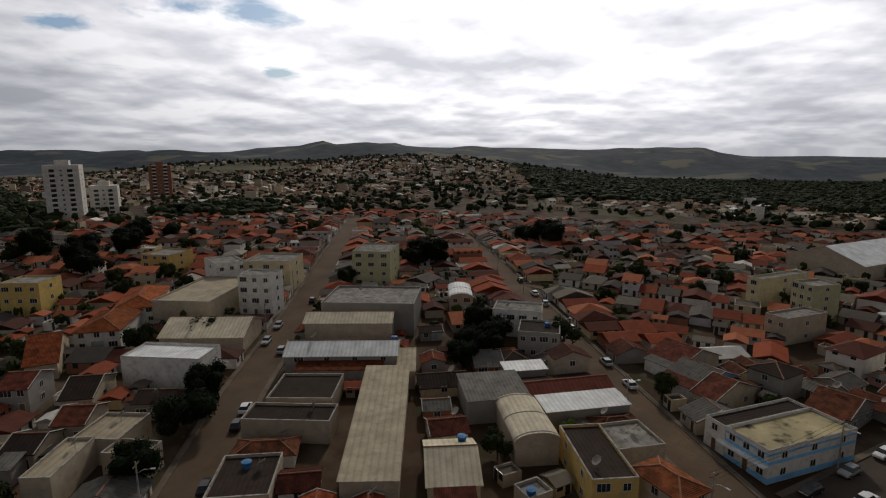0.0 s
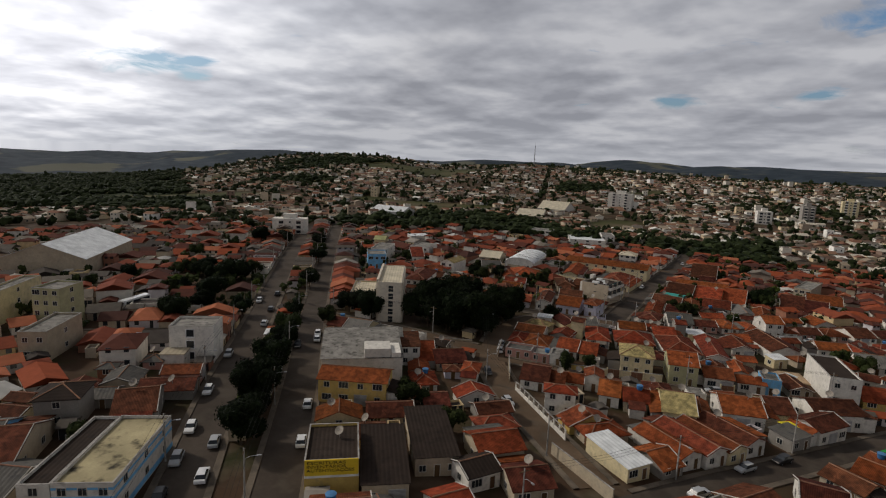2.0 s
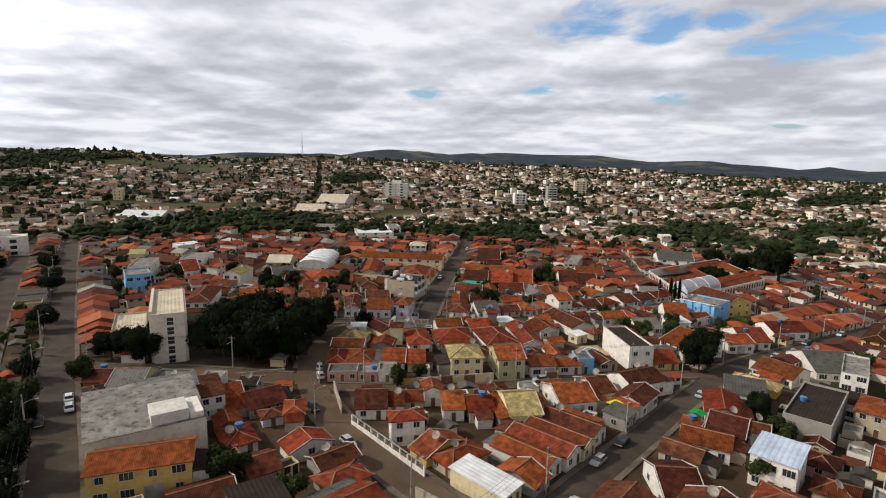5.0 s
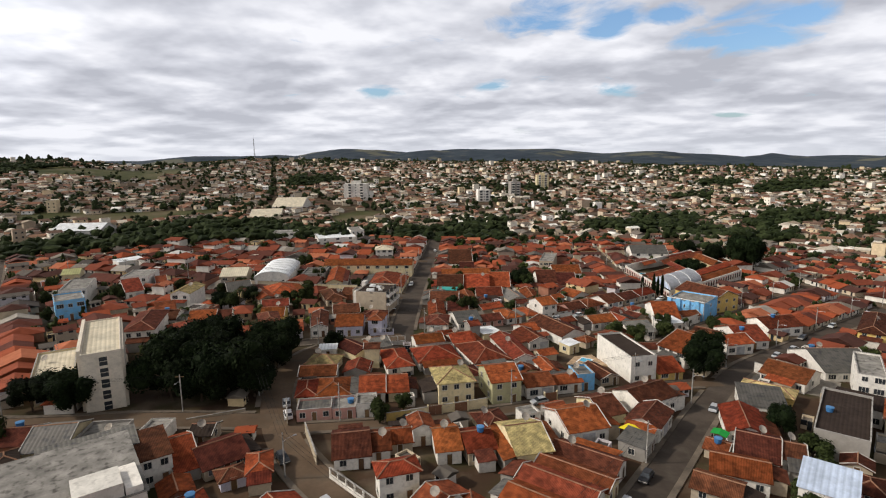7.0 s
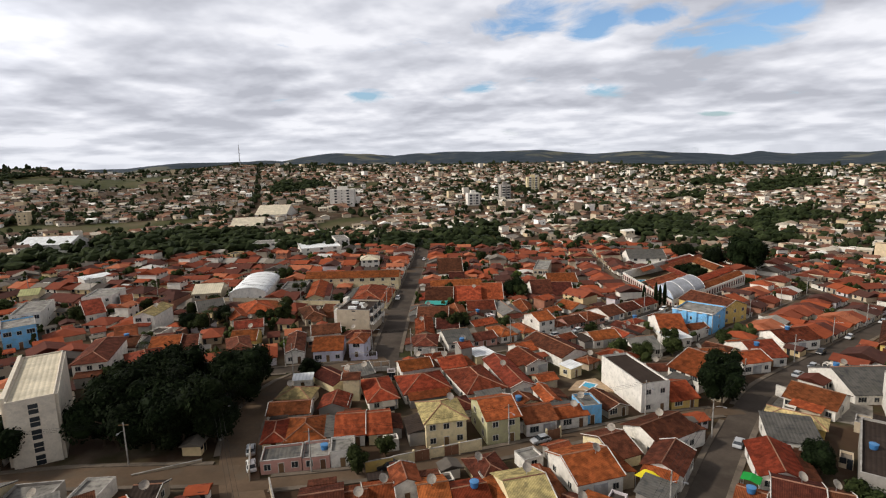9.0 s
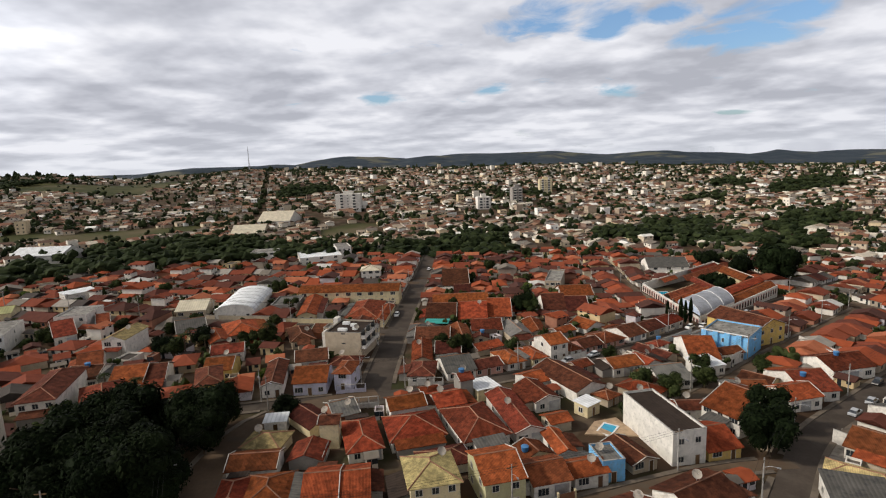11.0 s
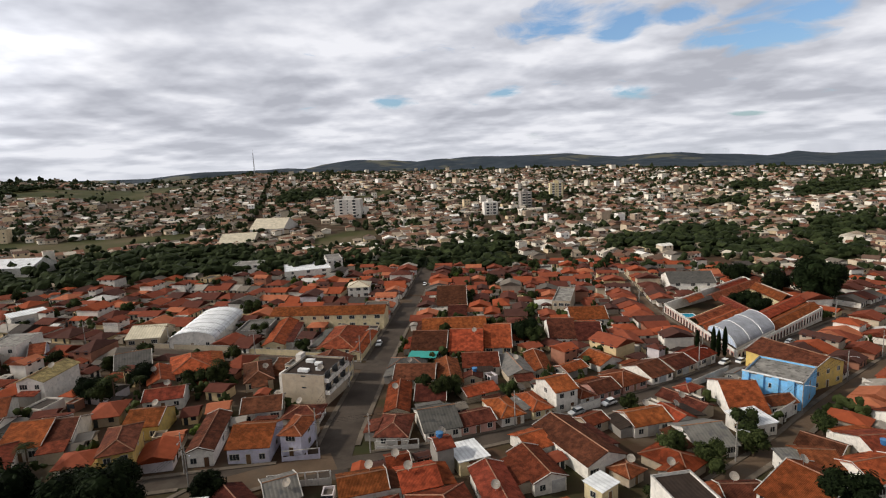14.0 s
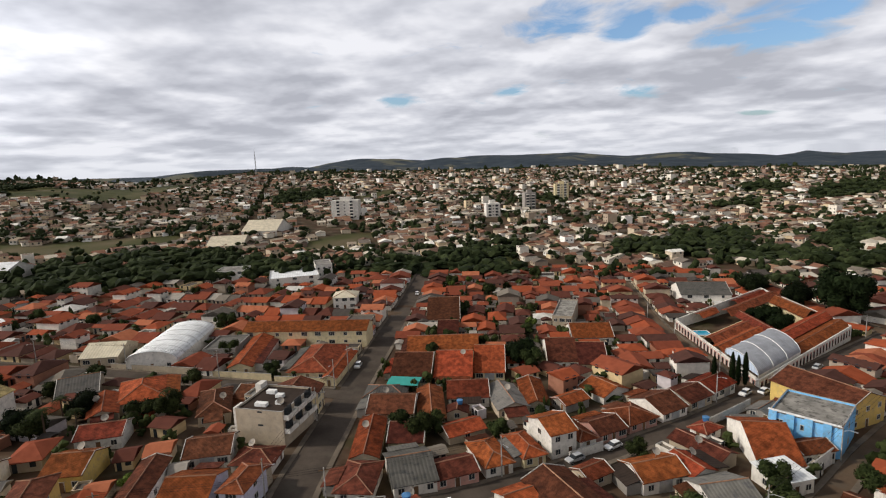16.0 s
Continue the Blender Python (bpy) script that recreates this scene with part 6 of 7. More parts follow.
def yard_shrubs():
    """Low trees and shrubs that crowd the back yards, too many to count."""
    g, nr = random.Random(61), np.random.RandomState(8)
    bm = bmesh.new()
    bmesh.ops.create_icosphere(bm, subdivisions=1, radius=1.0)
    base = np.array([v.co for v in bm.verts])
    tri = np.array([[v.index for v in f.verts] for f in bm.faces])
    bm.free()
    vs, fs, n, made = [], [], 0, 0
    for _ in range(9000):
        if made > 1100:
            break
        x, y = g.uniform(-300, 270), g.uniform(-280, 410)
        # kept 115 m away from the camera's path, as they are plain blobs
        near = min(math.hypot(x - a, y - b) for a, b in VIEW_SPOTS)
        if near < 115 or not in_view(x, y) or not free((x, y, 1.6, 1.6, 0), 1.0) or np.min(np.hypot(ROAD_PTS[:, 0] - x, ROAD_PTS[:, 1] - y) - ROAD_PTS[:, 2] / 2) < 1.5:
            continue
        made += 1
        r, h, z = g.uniform(1.0, 2.3), g.uniform(2.0, 5.0), ground(x, y)
        for _ in range(5):
            q = base * nr.uniform(0.6, 1.3, (len(base), 1)) * (r * nr.uniform(0.35, 0.65), r * nr.uniform(0.35, 0.65), h * nr.uniform(0.16, 0.3))
            vs.append(q + np.array((x, y, z + h * 0.55)) + nr.uniform(-0.5, 0.5, 3) * (r * 1.3, r * 1.3, h * 0.6))
            fs.append(tri + n)
            n += len(base)
    me = bpy.data.meshes.new("yard_shrubs")
    me.from_pydata(np.concatenate(vs).tolist(), [], np.concatenate(fs).tolist())
    me.materials.append(LEAF["mid"])
    tagged(new("yard_shrubs", me), "dark green shrubs and low trees in back yards", "shrubs", kind="stuff")


yard_shrubs()


# ---- the far town and woods ----
def far_town():
    g = random.Random(21)
    wv, wf, rv, rf, nv, nf = [], [], [], [], [], []
    step = 8.8
    for i in range(-152, 153):
        for j in range(-88, 155):
            # rows follow a turned street grid with gaps every few lots
            if i % 11 == 0 or j % 9 == 0:
                continue
            u, w_ = i * step + g.uniform(-2.2, 2.2), j * step + g.uniform(-2.2, 2.2)
            turn = 0.3
            x, y = u * math.cos(turn) - w_ * math.sin(turn), u * math.sin(turn) + w_ * math.cos(turn)
            d = math.hypot(x - 8, y - 30)
            if d < (366 if -44 < math.degrees(math.atan2(x - 8, y - 30)) < 6 else 395) or g.random() > town_density(x, y):
                continue
            z = ground(x, y)
            a = turn + (0.5 if noise.noise(Vector((u * 0.003, w_ * 0.003, 9.1))) > 0.1 else 0.0) + (0 if g.random() < 0.6 else math.pi / 2)
            c, s = math.cos(a), math.sin(a)
            W, D = g.uniform(2.5, 4.2), g.uniform(2.8, 4.8)
            h = g.choices((2.4, 2.7, 3.0, 3.3, 5.6), (3, 4, 4, 2, 0.6))[0] if g.random() < 0.988 else g.uniform(7, 11)
            P = lambda lx, ly, lz: (x + lx * c - ly * s, y + lx * s + ly * c, z + lz)
            k = len(wv)
            flat = h > 6.1 or g.random() < 0.16
            wv += [P(sx * W, sy * D, zz) for zz in (-2.5, h) for sx, sy in ((-1, -1), (1, -1), (1, 1), (-1, 1))]
            wf += [(k, k + 1, k + 5, k + 4), (k + 1, k + 2, k + 6, k + 5), (k + 2, k + 3, k + 7, k + 6), (k + 3, k, k + 4, k + 7)]
            k = len(rv)
            o = 0.35
            if flat:
                rv += [P(sx * (W - 0.2), sy * (D - 0.2), h - 0.3) for sx, sy in ((-1, -1), (1, -1), (1, 1), (-1, 1))]
                rf += [(k, k + 1, k + 2, k + 3)]
            else:
                zr = h + D * 0.34
                rv += [P(-W - o, -D - o, h - 0.1), P(W + o, -D - o, h - 0.1), P(W + o, D + o, h - 0.1), P(-W - o, D + o, h - 0.1), P(-W - o, 0, zr), P(W + o, 0, zr)]
                rf += [(k, k + 1, k + 5, k + 4), (k + 2, k + 3, k + 4, k + 5), (k + 1, k + 2, k + 5), (k + 3, k, k + 4)]
            # window openings as recessed dark panels on the front and a flank
            if d < 800:
                for fl in range(max(1, round(h / 3.1))):
                    for lx in (-W * 0.5, W * 0.5):
                        for sy in (-1, 1):
                            k = len(nv)
                            y0 = sy * (D + 0.02)
                            nv += [P(lx - 0.55, y0, fl * 3 + 1.0), P(lx + 0.55, y0, fl * 3 + 1.0), P(lx + 0.55, y0, fl * 3 + 2.2), P(lx - 0.55, y0, fl * 3 + 2.2)]
                            nf += [(k, k + 1, k + 2, k + 3)]
    ob = thing("far_town", 0, 0, 0, 0, "thousands of small far houses with tiled roofs", "town", kind="stuff")
    for nm, vv, ff, mt in (("walls", wv, wf, FAR_WALL), ("roofs", rv, rf, FAR_ROOF), ("windows", nv, nf, GLASS)):
        tagged(part(nm, mesh_from(nm, vv, ff, mt), ob), kind="stuff")


far_town()


def far_woods():
    g = random.Random(33)
    bm = bmesh.new()
    bmesh.ops.create_icosphere(bm, subdivisions=1, radius=1.0)
    base = np.array([v.co for v in bm.verts])
    tri = np.array([[v.index for v in f.verts] for f in bm.faces])
    bm.free()
    vs, fs, n = [], [], 0
    nr = np.random.RandomState(4)

    def clump(x, y, r, h):
        nonlocal n
        z = ground(x, y)
        for _ in range(3 if math.hypot(x - 8, y - 30) < 620 else 2):
            q = base * nr.uniform(0.65, 1.25, (len(base), 1)) * (r * nr.uniform(0.45, 0.75), r * nr.uniform(0.45, 0.75), h * nr.uniform(0.28, 0.42))
            o = np.array((x, y, z + h * 0.5)) + nr.uniform(-0.5, 0.5, 3) * (r * 1.3, r * 1.3, h * 0.5)
            vs.append(q + o)
            fs.append(tri + n)
            n += len(base)

    for _ in range(46000):
        a = radians(g.uniform(-150, 66))
        d = math.sqrt(g.uniform(366 ** 2, 1350 ** 2))
        x, y = 8 + d * math.sin(a), 30 + d * math.cos(a)
        if within(FIELDS, x, y):
            if g.random() < 0.04:
                clump(x, y, g.uniform(2, 3.5), g.uniform(3, 6))
            continue
        den = town_density(x, y)
        wood = den < 0.1
        grove = noise.noise(Vector((x * 0.011, y * 0.011, 7.7))) > 0.22
        if wood and (d < 540 or g.random() < 0.6) or g.random() < (0.9 if grove else 0.32 if d > 520 else 0.22):
            clump(x, y, g.uniform(4.5, 8.0) if wood else g.uniform(2.2, 5.0), g.uniform(5, 8) if wood else g.uniform(3.5, 7.5))
    for _ in range(900):
        az = g.uniform(-142, 40)
        d = g.uniform(1240, 1330)
        x, y = 8 + d * math.sin(radians(az)), 30 + d * math.cos(radians(az))
        if -60 < az < -28 or az < -92 or g.random() < 0.25:
            clump(x, y, g.uniform(4, 7), g.uniform(7, 13))
    me = bpy.data.meshes.new("far_woods")
    vv, ff = np.concatenate(vs), np.concatenate(fs)
    me.from_pydata(vv.tolist(), [], ff.tolist())
    me.materials.append(LEAF["woods"])
    tagged(new("far_woods", me), "dark green woods and garden trees across the valley", "woods", kind="stuff")


far_woods()


# ---- cars ----
def car_meshes():
    bm = bmesh.new()
    prof = [(-2.1, 0.32), (-2.12, 0.75), (-1.95, 0.92), (-1.1, 0.98), (1.15, 0.96), (2.0, 0.8), (2.1, 0.6), (2.05, 0.32)]
    lo = [bm.verts.new((x, -0.84, z)) for x, z in prof]
    hi = [bm.verts.new((x, 0.84, z)) for x, z in prof]
    bm.faces.new(lo)
    bm.faces.new(hi[::-1])
    for i in range(len(prof)):
        k = (i + 1) % len(prof)
        bm.faces.new((lo[k], lo[i], hi[i], hi[k]))
    bmesh.ops.bevel(bm, geom=bm.edges[:], offset=0.07, segments=2, affect="EDGES")
    bmesh.ops.recalc_face_normals(bm, faces=bm.faces[:])
    body = bpy.data.meshes.new("body")
    bm.to_mesh(body)
    bm.free()
    c = [(-1.75, 0.93, 0.8), (1.0, 0.93, 0.8), (0.35, 1.43, 0.62), (-1.3, 1.45, 0.62)]
    cabin = mesh_from("cabin", [(x, s * w, z) for s in (-1, 1) for x, z, w in c], [(0, 1, 2, 3), (7, 6, 5, 4), (0, 4, 5, 1), (1, 5, 6, 2), (3, 2, 6, 7), (0, 3, 7, 4)], GLASS)
    roof = boxes("roof", [WHITE], (-1.34, 0.36, -0.63, 0.63, 1.43, 1.49))
    v, f = tube([(0, -0.1, 0), (0, 0.1, 0)], [0.31, 0.31], 14)
    tyre = mesh_from("wheel", v, f, RUBBER)
    v, f = tube([(0, -0.115, 0), (0, 0.115, 0)], [0.18, 0.18], 10)
    rim = mesh_from("rim", v, f, METAL)
    lamp = boxes("headlight", [FRAME], (2.0, 2.1, -0.72, 0.72, 0.58, 0.7))
    return body, cabin, roof, tyre, rim, lamp


CAR = car_meshes()
PAINT = {k: material(k + "_car_paint", c, rough=0.3, var=0.05, spec=0.5) for k, c in {"white": (0.78, 0.78, 0.77), "silver": (0.42, 0.43, 0.44), "black": (0.02, 0.02, 0.022), "red": (0.32, 0.02, 0.015), "blue": (0.03, 0.06, 0.16)}.items()}
CAR_PROTO = {}


def car(x, y, ang, paint):
    if paint not in CAR_PROTO:
        body, cabin, roof, tyre, rim, lamp = CAR
        ob = thing("car", x, y, ground(x, y) + 0.12, ang, f"small {paint} hatchback car parked by the kerb", "car", "parked cars")
        bd, rf = body.copy(), roof.copy()
        bd.materials.append(PAINT[paint])
        rf.materials[0] = PAINT[paint]
        part("body", bd, ob)
        part("cabin_glass", cabin, ob)
        part("roof", rf, ob)
        for wx in (-1.3, 1.3):
            for wy in (-0.78, 0.78):
                part("rim", rim, part("wheel", tyre, ob, pose(wx, wy, 0.31)))
        part("headlight", lamp, ob)
        CAR_PROTO[paint] = ob
        return ob
    return copy_thing(CAR_PROTO[paint], pose(x, y, ground(x, y) + 0.12, 0, 0, ang))


g7 = random.Random(77)
for sname, chance, pick in (("street_avenue_west", 0.3, (2, 30)), ("street_avenue_east", 0.14, (2, 34)), ("street_market", 0.34, (3, 26)), ("street_diagonal", 0.12, (8, 50)), ("street_shops", 0.2, (6, 26)),
                            ("street_cross", 0.09, (10, 36)), ("street_school", 0.04, (4, 40)), ("street_park", 0.06, (4, 16)), ("street_row", 0.05, (3, 18))):
    pts, wid = CENTRES[sname]
    for i in range(*pick):
        if i >= len(pts) - 1:
            break
        for sg in (-1, 1):
            if g7.random() < chance:
                side, ahead = sideways(pts, i)
                o = sg * (wid / 2 - 1.15)
                car(pts[i][0] + side[0] * o, pts[i][1] + side[1] * o, math.degrees(math.atan2(ahead[1], ahead[0])) + (0 if sg < 0 else 180), g7.choice(("white", "white", "white", "white", "silver", "silver", "black", "black", "silver", "silver")))


# ---- poles, wires ----
def pole_thing(x, y, ang):
    ob = thing("utility_pole", x, y, ground(x, y), ang, "concrete utility pole with a crossarm and street lamp", "pole", "utility poles")
    part("post", POLE["post"], ob)
    part("crossarm", POLE["arm"], ob)
    part("lamp_arm", POLE["lamp_arm"], ob)
    part("lamp_head", POLE["head"], ob)
    return ob


POLE = {"post": mesh_from("post", *tube([(0, 0, -0.8), (0, 0, 8.6)], [0.16, 0.1], 8), CONCRETE), "arm": boxes("crossarm", [WOOD], (-0.9, 0.9, -0.06, 0.06, 8.0, 8.14)),
        "lamp_arm": mesh_from("lamp_arm", *tube([(0, 0, 6.8), (0, -0.9, 7.3), (0, -1.9, 7.4)], [0.04, 0.035, 0.03], 6), METAL), "head": boxes("lamp_head", [METAL], (-0.13, 0.13, -2.45, -1.85, 7.3, 7.45))}
for sname, (pts, wid) in CENTRES.items():
    if sname in ("street_far", "street_north", "street_side"):
        continue
    last = None
    cable_v, cable_f = [], []
    for i in range(2, len(pts) - 1, 6):
        side, ahead = sideways(pts, i)
        x, y = pts[i][0] + side[0] * (wid / 2 + 0.5), pts[i][1] + side[1] * (wid / 2 + 0.5)
        if not in_view(x, y) or math.hypot(x - 8, y - 40) > 300 or not free((x, y, 0.5, 0.5, 0), 1.0):
            last = None
            continue
        pole_thing(x, y, math.degrees(math.atan2(ahead[1], ahead[0])) + 0)
        top = Vector((x, y, ground(x, y) + 8.2))
        if last is not None:
            for o in (-0.7, 0.0, 0.7):
                off = Vector((side[0] * o, side[1] * o, 0))
                p = [last + off, (last + top) / 2 + off - Vector((0, 0, 0.7)), top + off]
                tv, tf = tube([tuple(q) for q in p], [0.022] * 3, 3)
                k = len(cable_v)
                cable_v += tv
                cable_f += [tuple(n + k for n in q) for q in tf]
        last = top
    if cable_v:
        tagged(new("overhead_cables", mesh_from("overhead_cables", cable_v, cable_f, RUBBER)), "sagging black overhead cables between poles", "cables", kind="stuff")


# ---- roof clutter ----
def dish_meshes():
    v, f, n = [], [], 14
    for k, (r, z) in enumerate(((0.0, 0.0), (0.45, 0.07), (0.8, 0.23), (0.8, 0.27), (0.45, 0.11), (0.0, 0.04))):
        v += [(r * math.cos(2 * math.pi * s / n), r * math.sin(2 * math.pi * s / n), z) for s in range(n)]
    for k in range(5):
        f += [(k * n + s, k * n + (s + 1) % n, (k + 1) * n + (s + 1) % n, (k + 1) * n + s) for s in range(n)]
    return mesh_from("bowl", v, f, material("dish_grey", (0.34, 0.3, 0.25), stain=0.4)), mesh_from("feed_arm", *tube([(0.5, 0, 0.1), (0, 0, 0.75)], [0.025, 0.03], 5), METAL), mesh_from("post", *tube([(0, 0, -1.4), (0, 0, 0)], [0.05, 0.05], 6), METAL)


DISH = dish_meshes()
TANK = mesh_from("tank", *tube([(0, 0, 0), (0, 0, 0.15), (0, 0, 0.95), (0, 0, 1.05)], [0.52, 0.62, 0.72, 0.72], 16), material("tank_blue", (0.05, 0.16, 0.34), rough=0.5, hue=0.3))
TANK_LID = mesh_from("lid", *tube([(0, 0, 1.05), (0, 0, 1.1), (0, 0, 1.22)], [0.77, 0.77, 0.25], 16), material("tank_lid", (0.08, 0.2, 0.38), rough=0.5))


def roof_top(style, w, d, h, x, y):
    """Height of the roof over a place in a house's own frame."""
    if style == "f":
        return h - 0.42
    if style == "gx":
        return h + 0.05 + (d / 2 - abs(y)) * 0.38
    if style == "gy":
        return h + 0.05 + (w / 2 - abs(x)) * 0.38
    if style == "hip":
        return h + 0.05 + min(d / 2 - abs(y), w / 2 - abs(x)) * 0.38
    return -1.0


g5 = random.Random(55)
for ob, hstyle, hw, hd, hh in list(HOUSES):
    p = ob.matrix_basis.translation
    if math.hypot(p.x - 8, p.y - 60) > 190:
        continue
    for chance, what in ((0.3, "dish"), (0.08, "tank")):
        if g5.random() > chance:
            continue
        lx, ly = g5.uniform(-0.3, 0.3) * hw, g5.uniform(-0.3, 0.3) * hd
        z = roof_top(hstyle, hw, hd, hh, lx, ly)
        if z < 0:
            continue
        q = ob.matrix_basis @ Vector((lx, ly, z))
        if what == "dish":
            it = thing("satellite_dish", q.x, q.y, q.z + 1.15, 0, "grey mesh satellite dish on a roof post", "satellite dish", "satellite dishes")
            it.matrix_world = pose(q.x, q.y, q.z + 1.1)
            tilt = pose(0, 0, 0, 44, 0, g5.uniform(-35, 50))
            bowl = part("bowl", DISH[0], it, tilt)
            part("feed_arm", DISH[1], it, tilt)
            part("post", DISH[2], it)
        else:
            it = thing("water_tank", q.x, q.y, q.z - 0.12, 0, "round blue plastic water tank on a roof", "water tank", "water tanks")
            part("tank", TANK, it)
            part("lid", TANK_LID, it)


# ---- garden walls ----
def garden_wall(x0, y0, x1, y1, h, wall, railed=False):
    l, ang = math.hypot(x1 - x0, y1 - y0), math.degrees(math.atan2(y1 - y0, x1 - x0))
    xm, ym = (x0 + x1) / 2, (y0 + y1) / 2
    ob = thing("garden_wall", xm, ym, ground(xm, ym), ang, f"{WALL_WORD[wall]} plastered yard wall with {'upright pillars' if railed else 'a plain coping'}", "wall", "yard walls")
    part("panel", boxes("panel", [WALL[wall]], (-l / 2, l / 2, -0.09, 0.09, -1.5, h * (0.45 if railed else 1))), ob)
    part("coping", boxes("coping", [CONCRETE], (-l / 2 - 0.03, l / 2 + 0.03, -0.14, 0.14, h, h + 0.07)), ob)
    if railed:
        n = max(2, int(l / 2.2))
        post = boxes("pillar", [WALL[wall]], (-0.14, 0.14, -0.13, 0.13, 0, h))
        for i in range(n + 1):
            part("pillar", post, ob, pose(-l / 2 + l * i / n, 0, 0))
    return ob


garden_wall(34.9, 202.9, 44.1, 207.6, 2.4, "white")
garden_wall(72.4, 215.9, 86.9, 226.0, 2.2, "white")
garden_wall(-23.9, 167.2, -12.6, 168.7, 2.6, "white", True)
garden_wall(61.5, 178.6, 90.2, 200.2, 2.6, "white")
garden_wall(-12.7, 117.5, -7.8, 118.9, 2.2, "yellow")
garden_wall(-7.9, 120.0, 9.0, 125.3, 2.2, "cream")
garden_wall(82.9, 151.2, 90.2, 139.1, 3, "white")
garden_wall(116.3, 215.3, 120.5, 193.6, 3, "white")
garden_wall(-54.3, 116.6, -43.6, 121.1, 0.5, "beige")
garden_wall(7.5, 113.6, 11.8, 100.0, 2.4, "white")
garden_wall(114.5, 211.7, 117.1, 200.0, 3, "white")
garden_wall(-20.0, 96.2, -3.2, 79.6, 2.2, "white", True)
garden_wall(-23.3, 164.3, -13.8, 143.8, 2.4, "white")
garden_wall(-6.3, 181.5, 2.6, 182.4, 2.0, "white", True)
garden_wall(-28.4, 112.3, -23.3, 100.3, 2.2, "beige")
garden_wall(-24.3, 176.8, -17.1, 177.9, 2.2, "lilac", True)
garden_wall(-3.8, 72.8, 9.3, 63.8, 2.4, "beige")
garden_wall(-32.7, 114.8, -35.5, 124.0, 2.2, "beige")
garden_wall(-92.0, 250.4, -60.5, 244.6, 1.8, "beige")
garden_wall(-59.8, 244.4, -38.6, 240.6, 2.0, "cream")
garden_wall(-37.6, 240.2, -21.0, 238.0, 2.0, "cream")
garden_wall(37.8, 199.6, 45.6, 203.8, 2.0, "white")


# ---- pools, lots, lawns ----
GRASS = material("mown_grass", (0.085, 0.1, 0.03), var=0.35, scale=0.3, grain=4, stain=0.4, stain_col=(0.12, 0.1, 0.05))
SANDSTONE = material("tan_pool_paving", (0.42, 0.3, 0.19), var=0.2, scale=0.6, grain=5, stain=0.3)
LOT = material("pale_concrete_lot", (0.25, 0.225, 0.19), var=0.25, scale=0.25, grain=2, stain=0.5)


def paved(name, pts, mat, lift, label, category):
    """A level slab or lawn over a quadrilateral, with a skirt into the ground."""
    v = [(x, y, ground(x, y) + lift) for x, y in pts] + [(x, y, ground(x, y) - 0.8) for x, y in pts]
    n = len(pts)
    f = [tuple(range(n))] + [(i, i + n, (i + 1) % n + n, (i + 1) % n) for i in range(n)]
    return tagged(new(name, mesh_from(name, v, f, mat)), label, category, kind="structure")


def swimming_pool(x, y, w, d, ang):
    z = ground(x, y) + 0.3
    ob = thing("swimming_pool", x, y, z, ang, "small blue swimming pool with a pale rim set in tan paving", "pool")
    W, D = w / 2, d / 2
    part("water", boxes("water", [POOL], (-W, W, -D, D, -0.6, 0.02)), ob)
    part("rim", boxes("rim", [WHITE], (-W - 0.35, W + 0.35, -D - 0.35, -D, -0.6, 0.1), (-W - 0.35, W + 0.35, D, D + 0.35, -0.6, 0.1), (-W - 0.35, -W, -D, D, -0.6, 0.1), (W, W + 0.35, -D, D, -0.6, 0.1)), ob)


paved("pool_deck", [(33, 154.5), (44.5, 153.6), (42, 162.5), (36.6, 160.5)], SANDSTONE, 0.3, "tan paved pool deck", "deck")
swimming_pool(38.4, 156.6, 2.8, 4.6, -35)
swimming_pool(100.6, 290.8, 5.0, 8.0, 88)
swimming_pool(6.2, 160.2, 2.2, 3.6, 20)
paved("lawn", [(-80, 336), (-65, 333), (-70, 360), (-83, 366)], GRASS, 0.08, "small green lawn behind yard walls", "lawn")
paved("plaza_lawn", [(-166, 157), (-117, 101), (-108, 107), (-153, 156)], GRASS, 0.08, "green lawn of the avenue plaza", "lawn")
paved("parking_lot", [(89.3, 157.5), (102, 145), (93.3, 134), (77.5, 144.5)], LOT, 0.1, "pale concrete yard behind a white wall", "yard")
paved("school_yard", [(-58, 250), (-22, 242), (-20, 268), (-54, 274)], LOT, 0.07, "pale concrete school yard", "yard")


# ---- canopies and shop fronts ----
def canopy(x, y, w, d, ang, high, mat, label):
    ob = thing("canopy", x, y, ground(x, y), ang, label, "canopy", "canopies")
    W, D = w / 2, d / 2
    v = [(-W, -D, high - 0.25), (W, -D, high - 0.25), (W, 0, high + 0.12), (W, D, high - 0.1), (-W, D, high - 0.1), (-W, 0, high + 0.12)]
    v += [(a, b, c - 0.06) for a, b, c in v]
    f = [(0, 1, 2, 5), (5, 2, 3, 4), (6, 11, 8, 7), (11, 10, 9, 8)] + [(i, i + 6, (i + 1) % 6 + 6, (i + 1) % 6) for i in range(6)]
    part("sheet", mesh_from("sheet", v, f, mat), ob)
    post = mesh_from("post", *tube([(0, 0, -0.6), (0, 0, high - 0.2)], [0.06, 0.06], 6), METAL)
    for sx in (-1, 1):
        for sy in (-1, 1):
            part("post", post, ob, pose(sx * (W - 0.15), sy * (D - 0.15), 0))


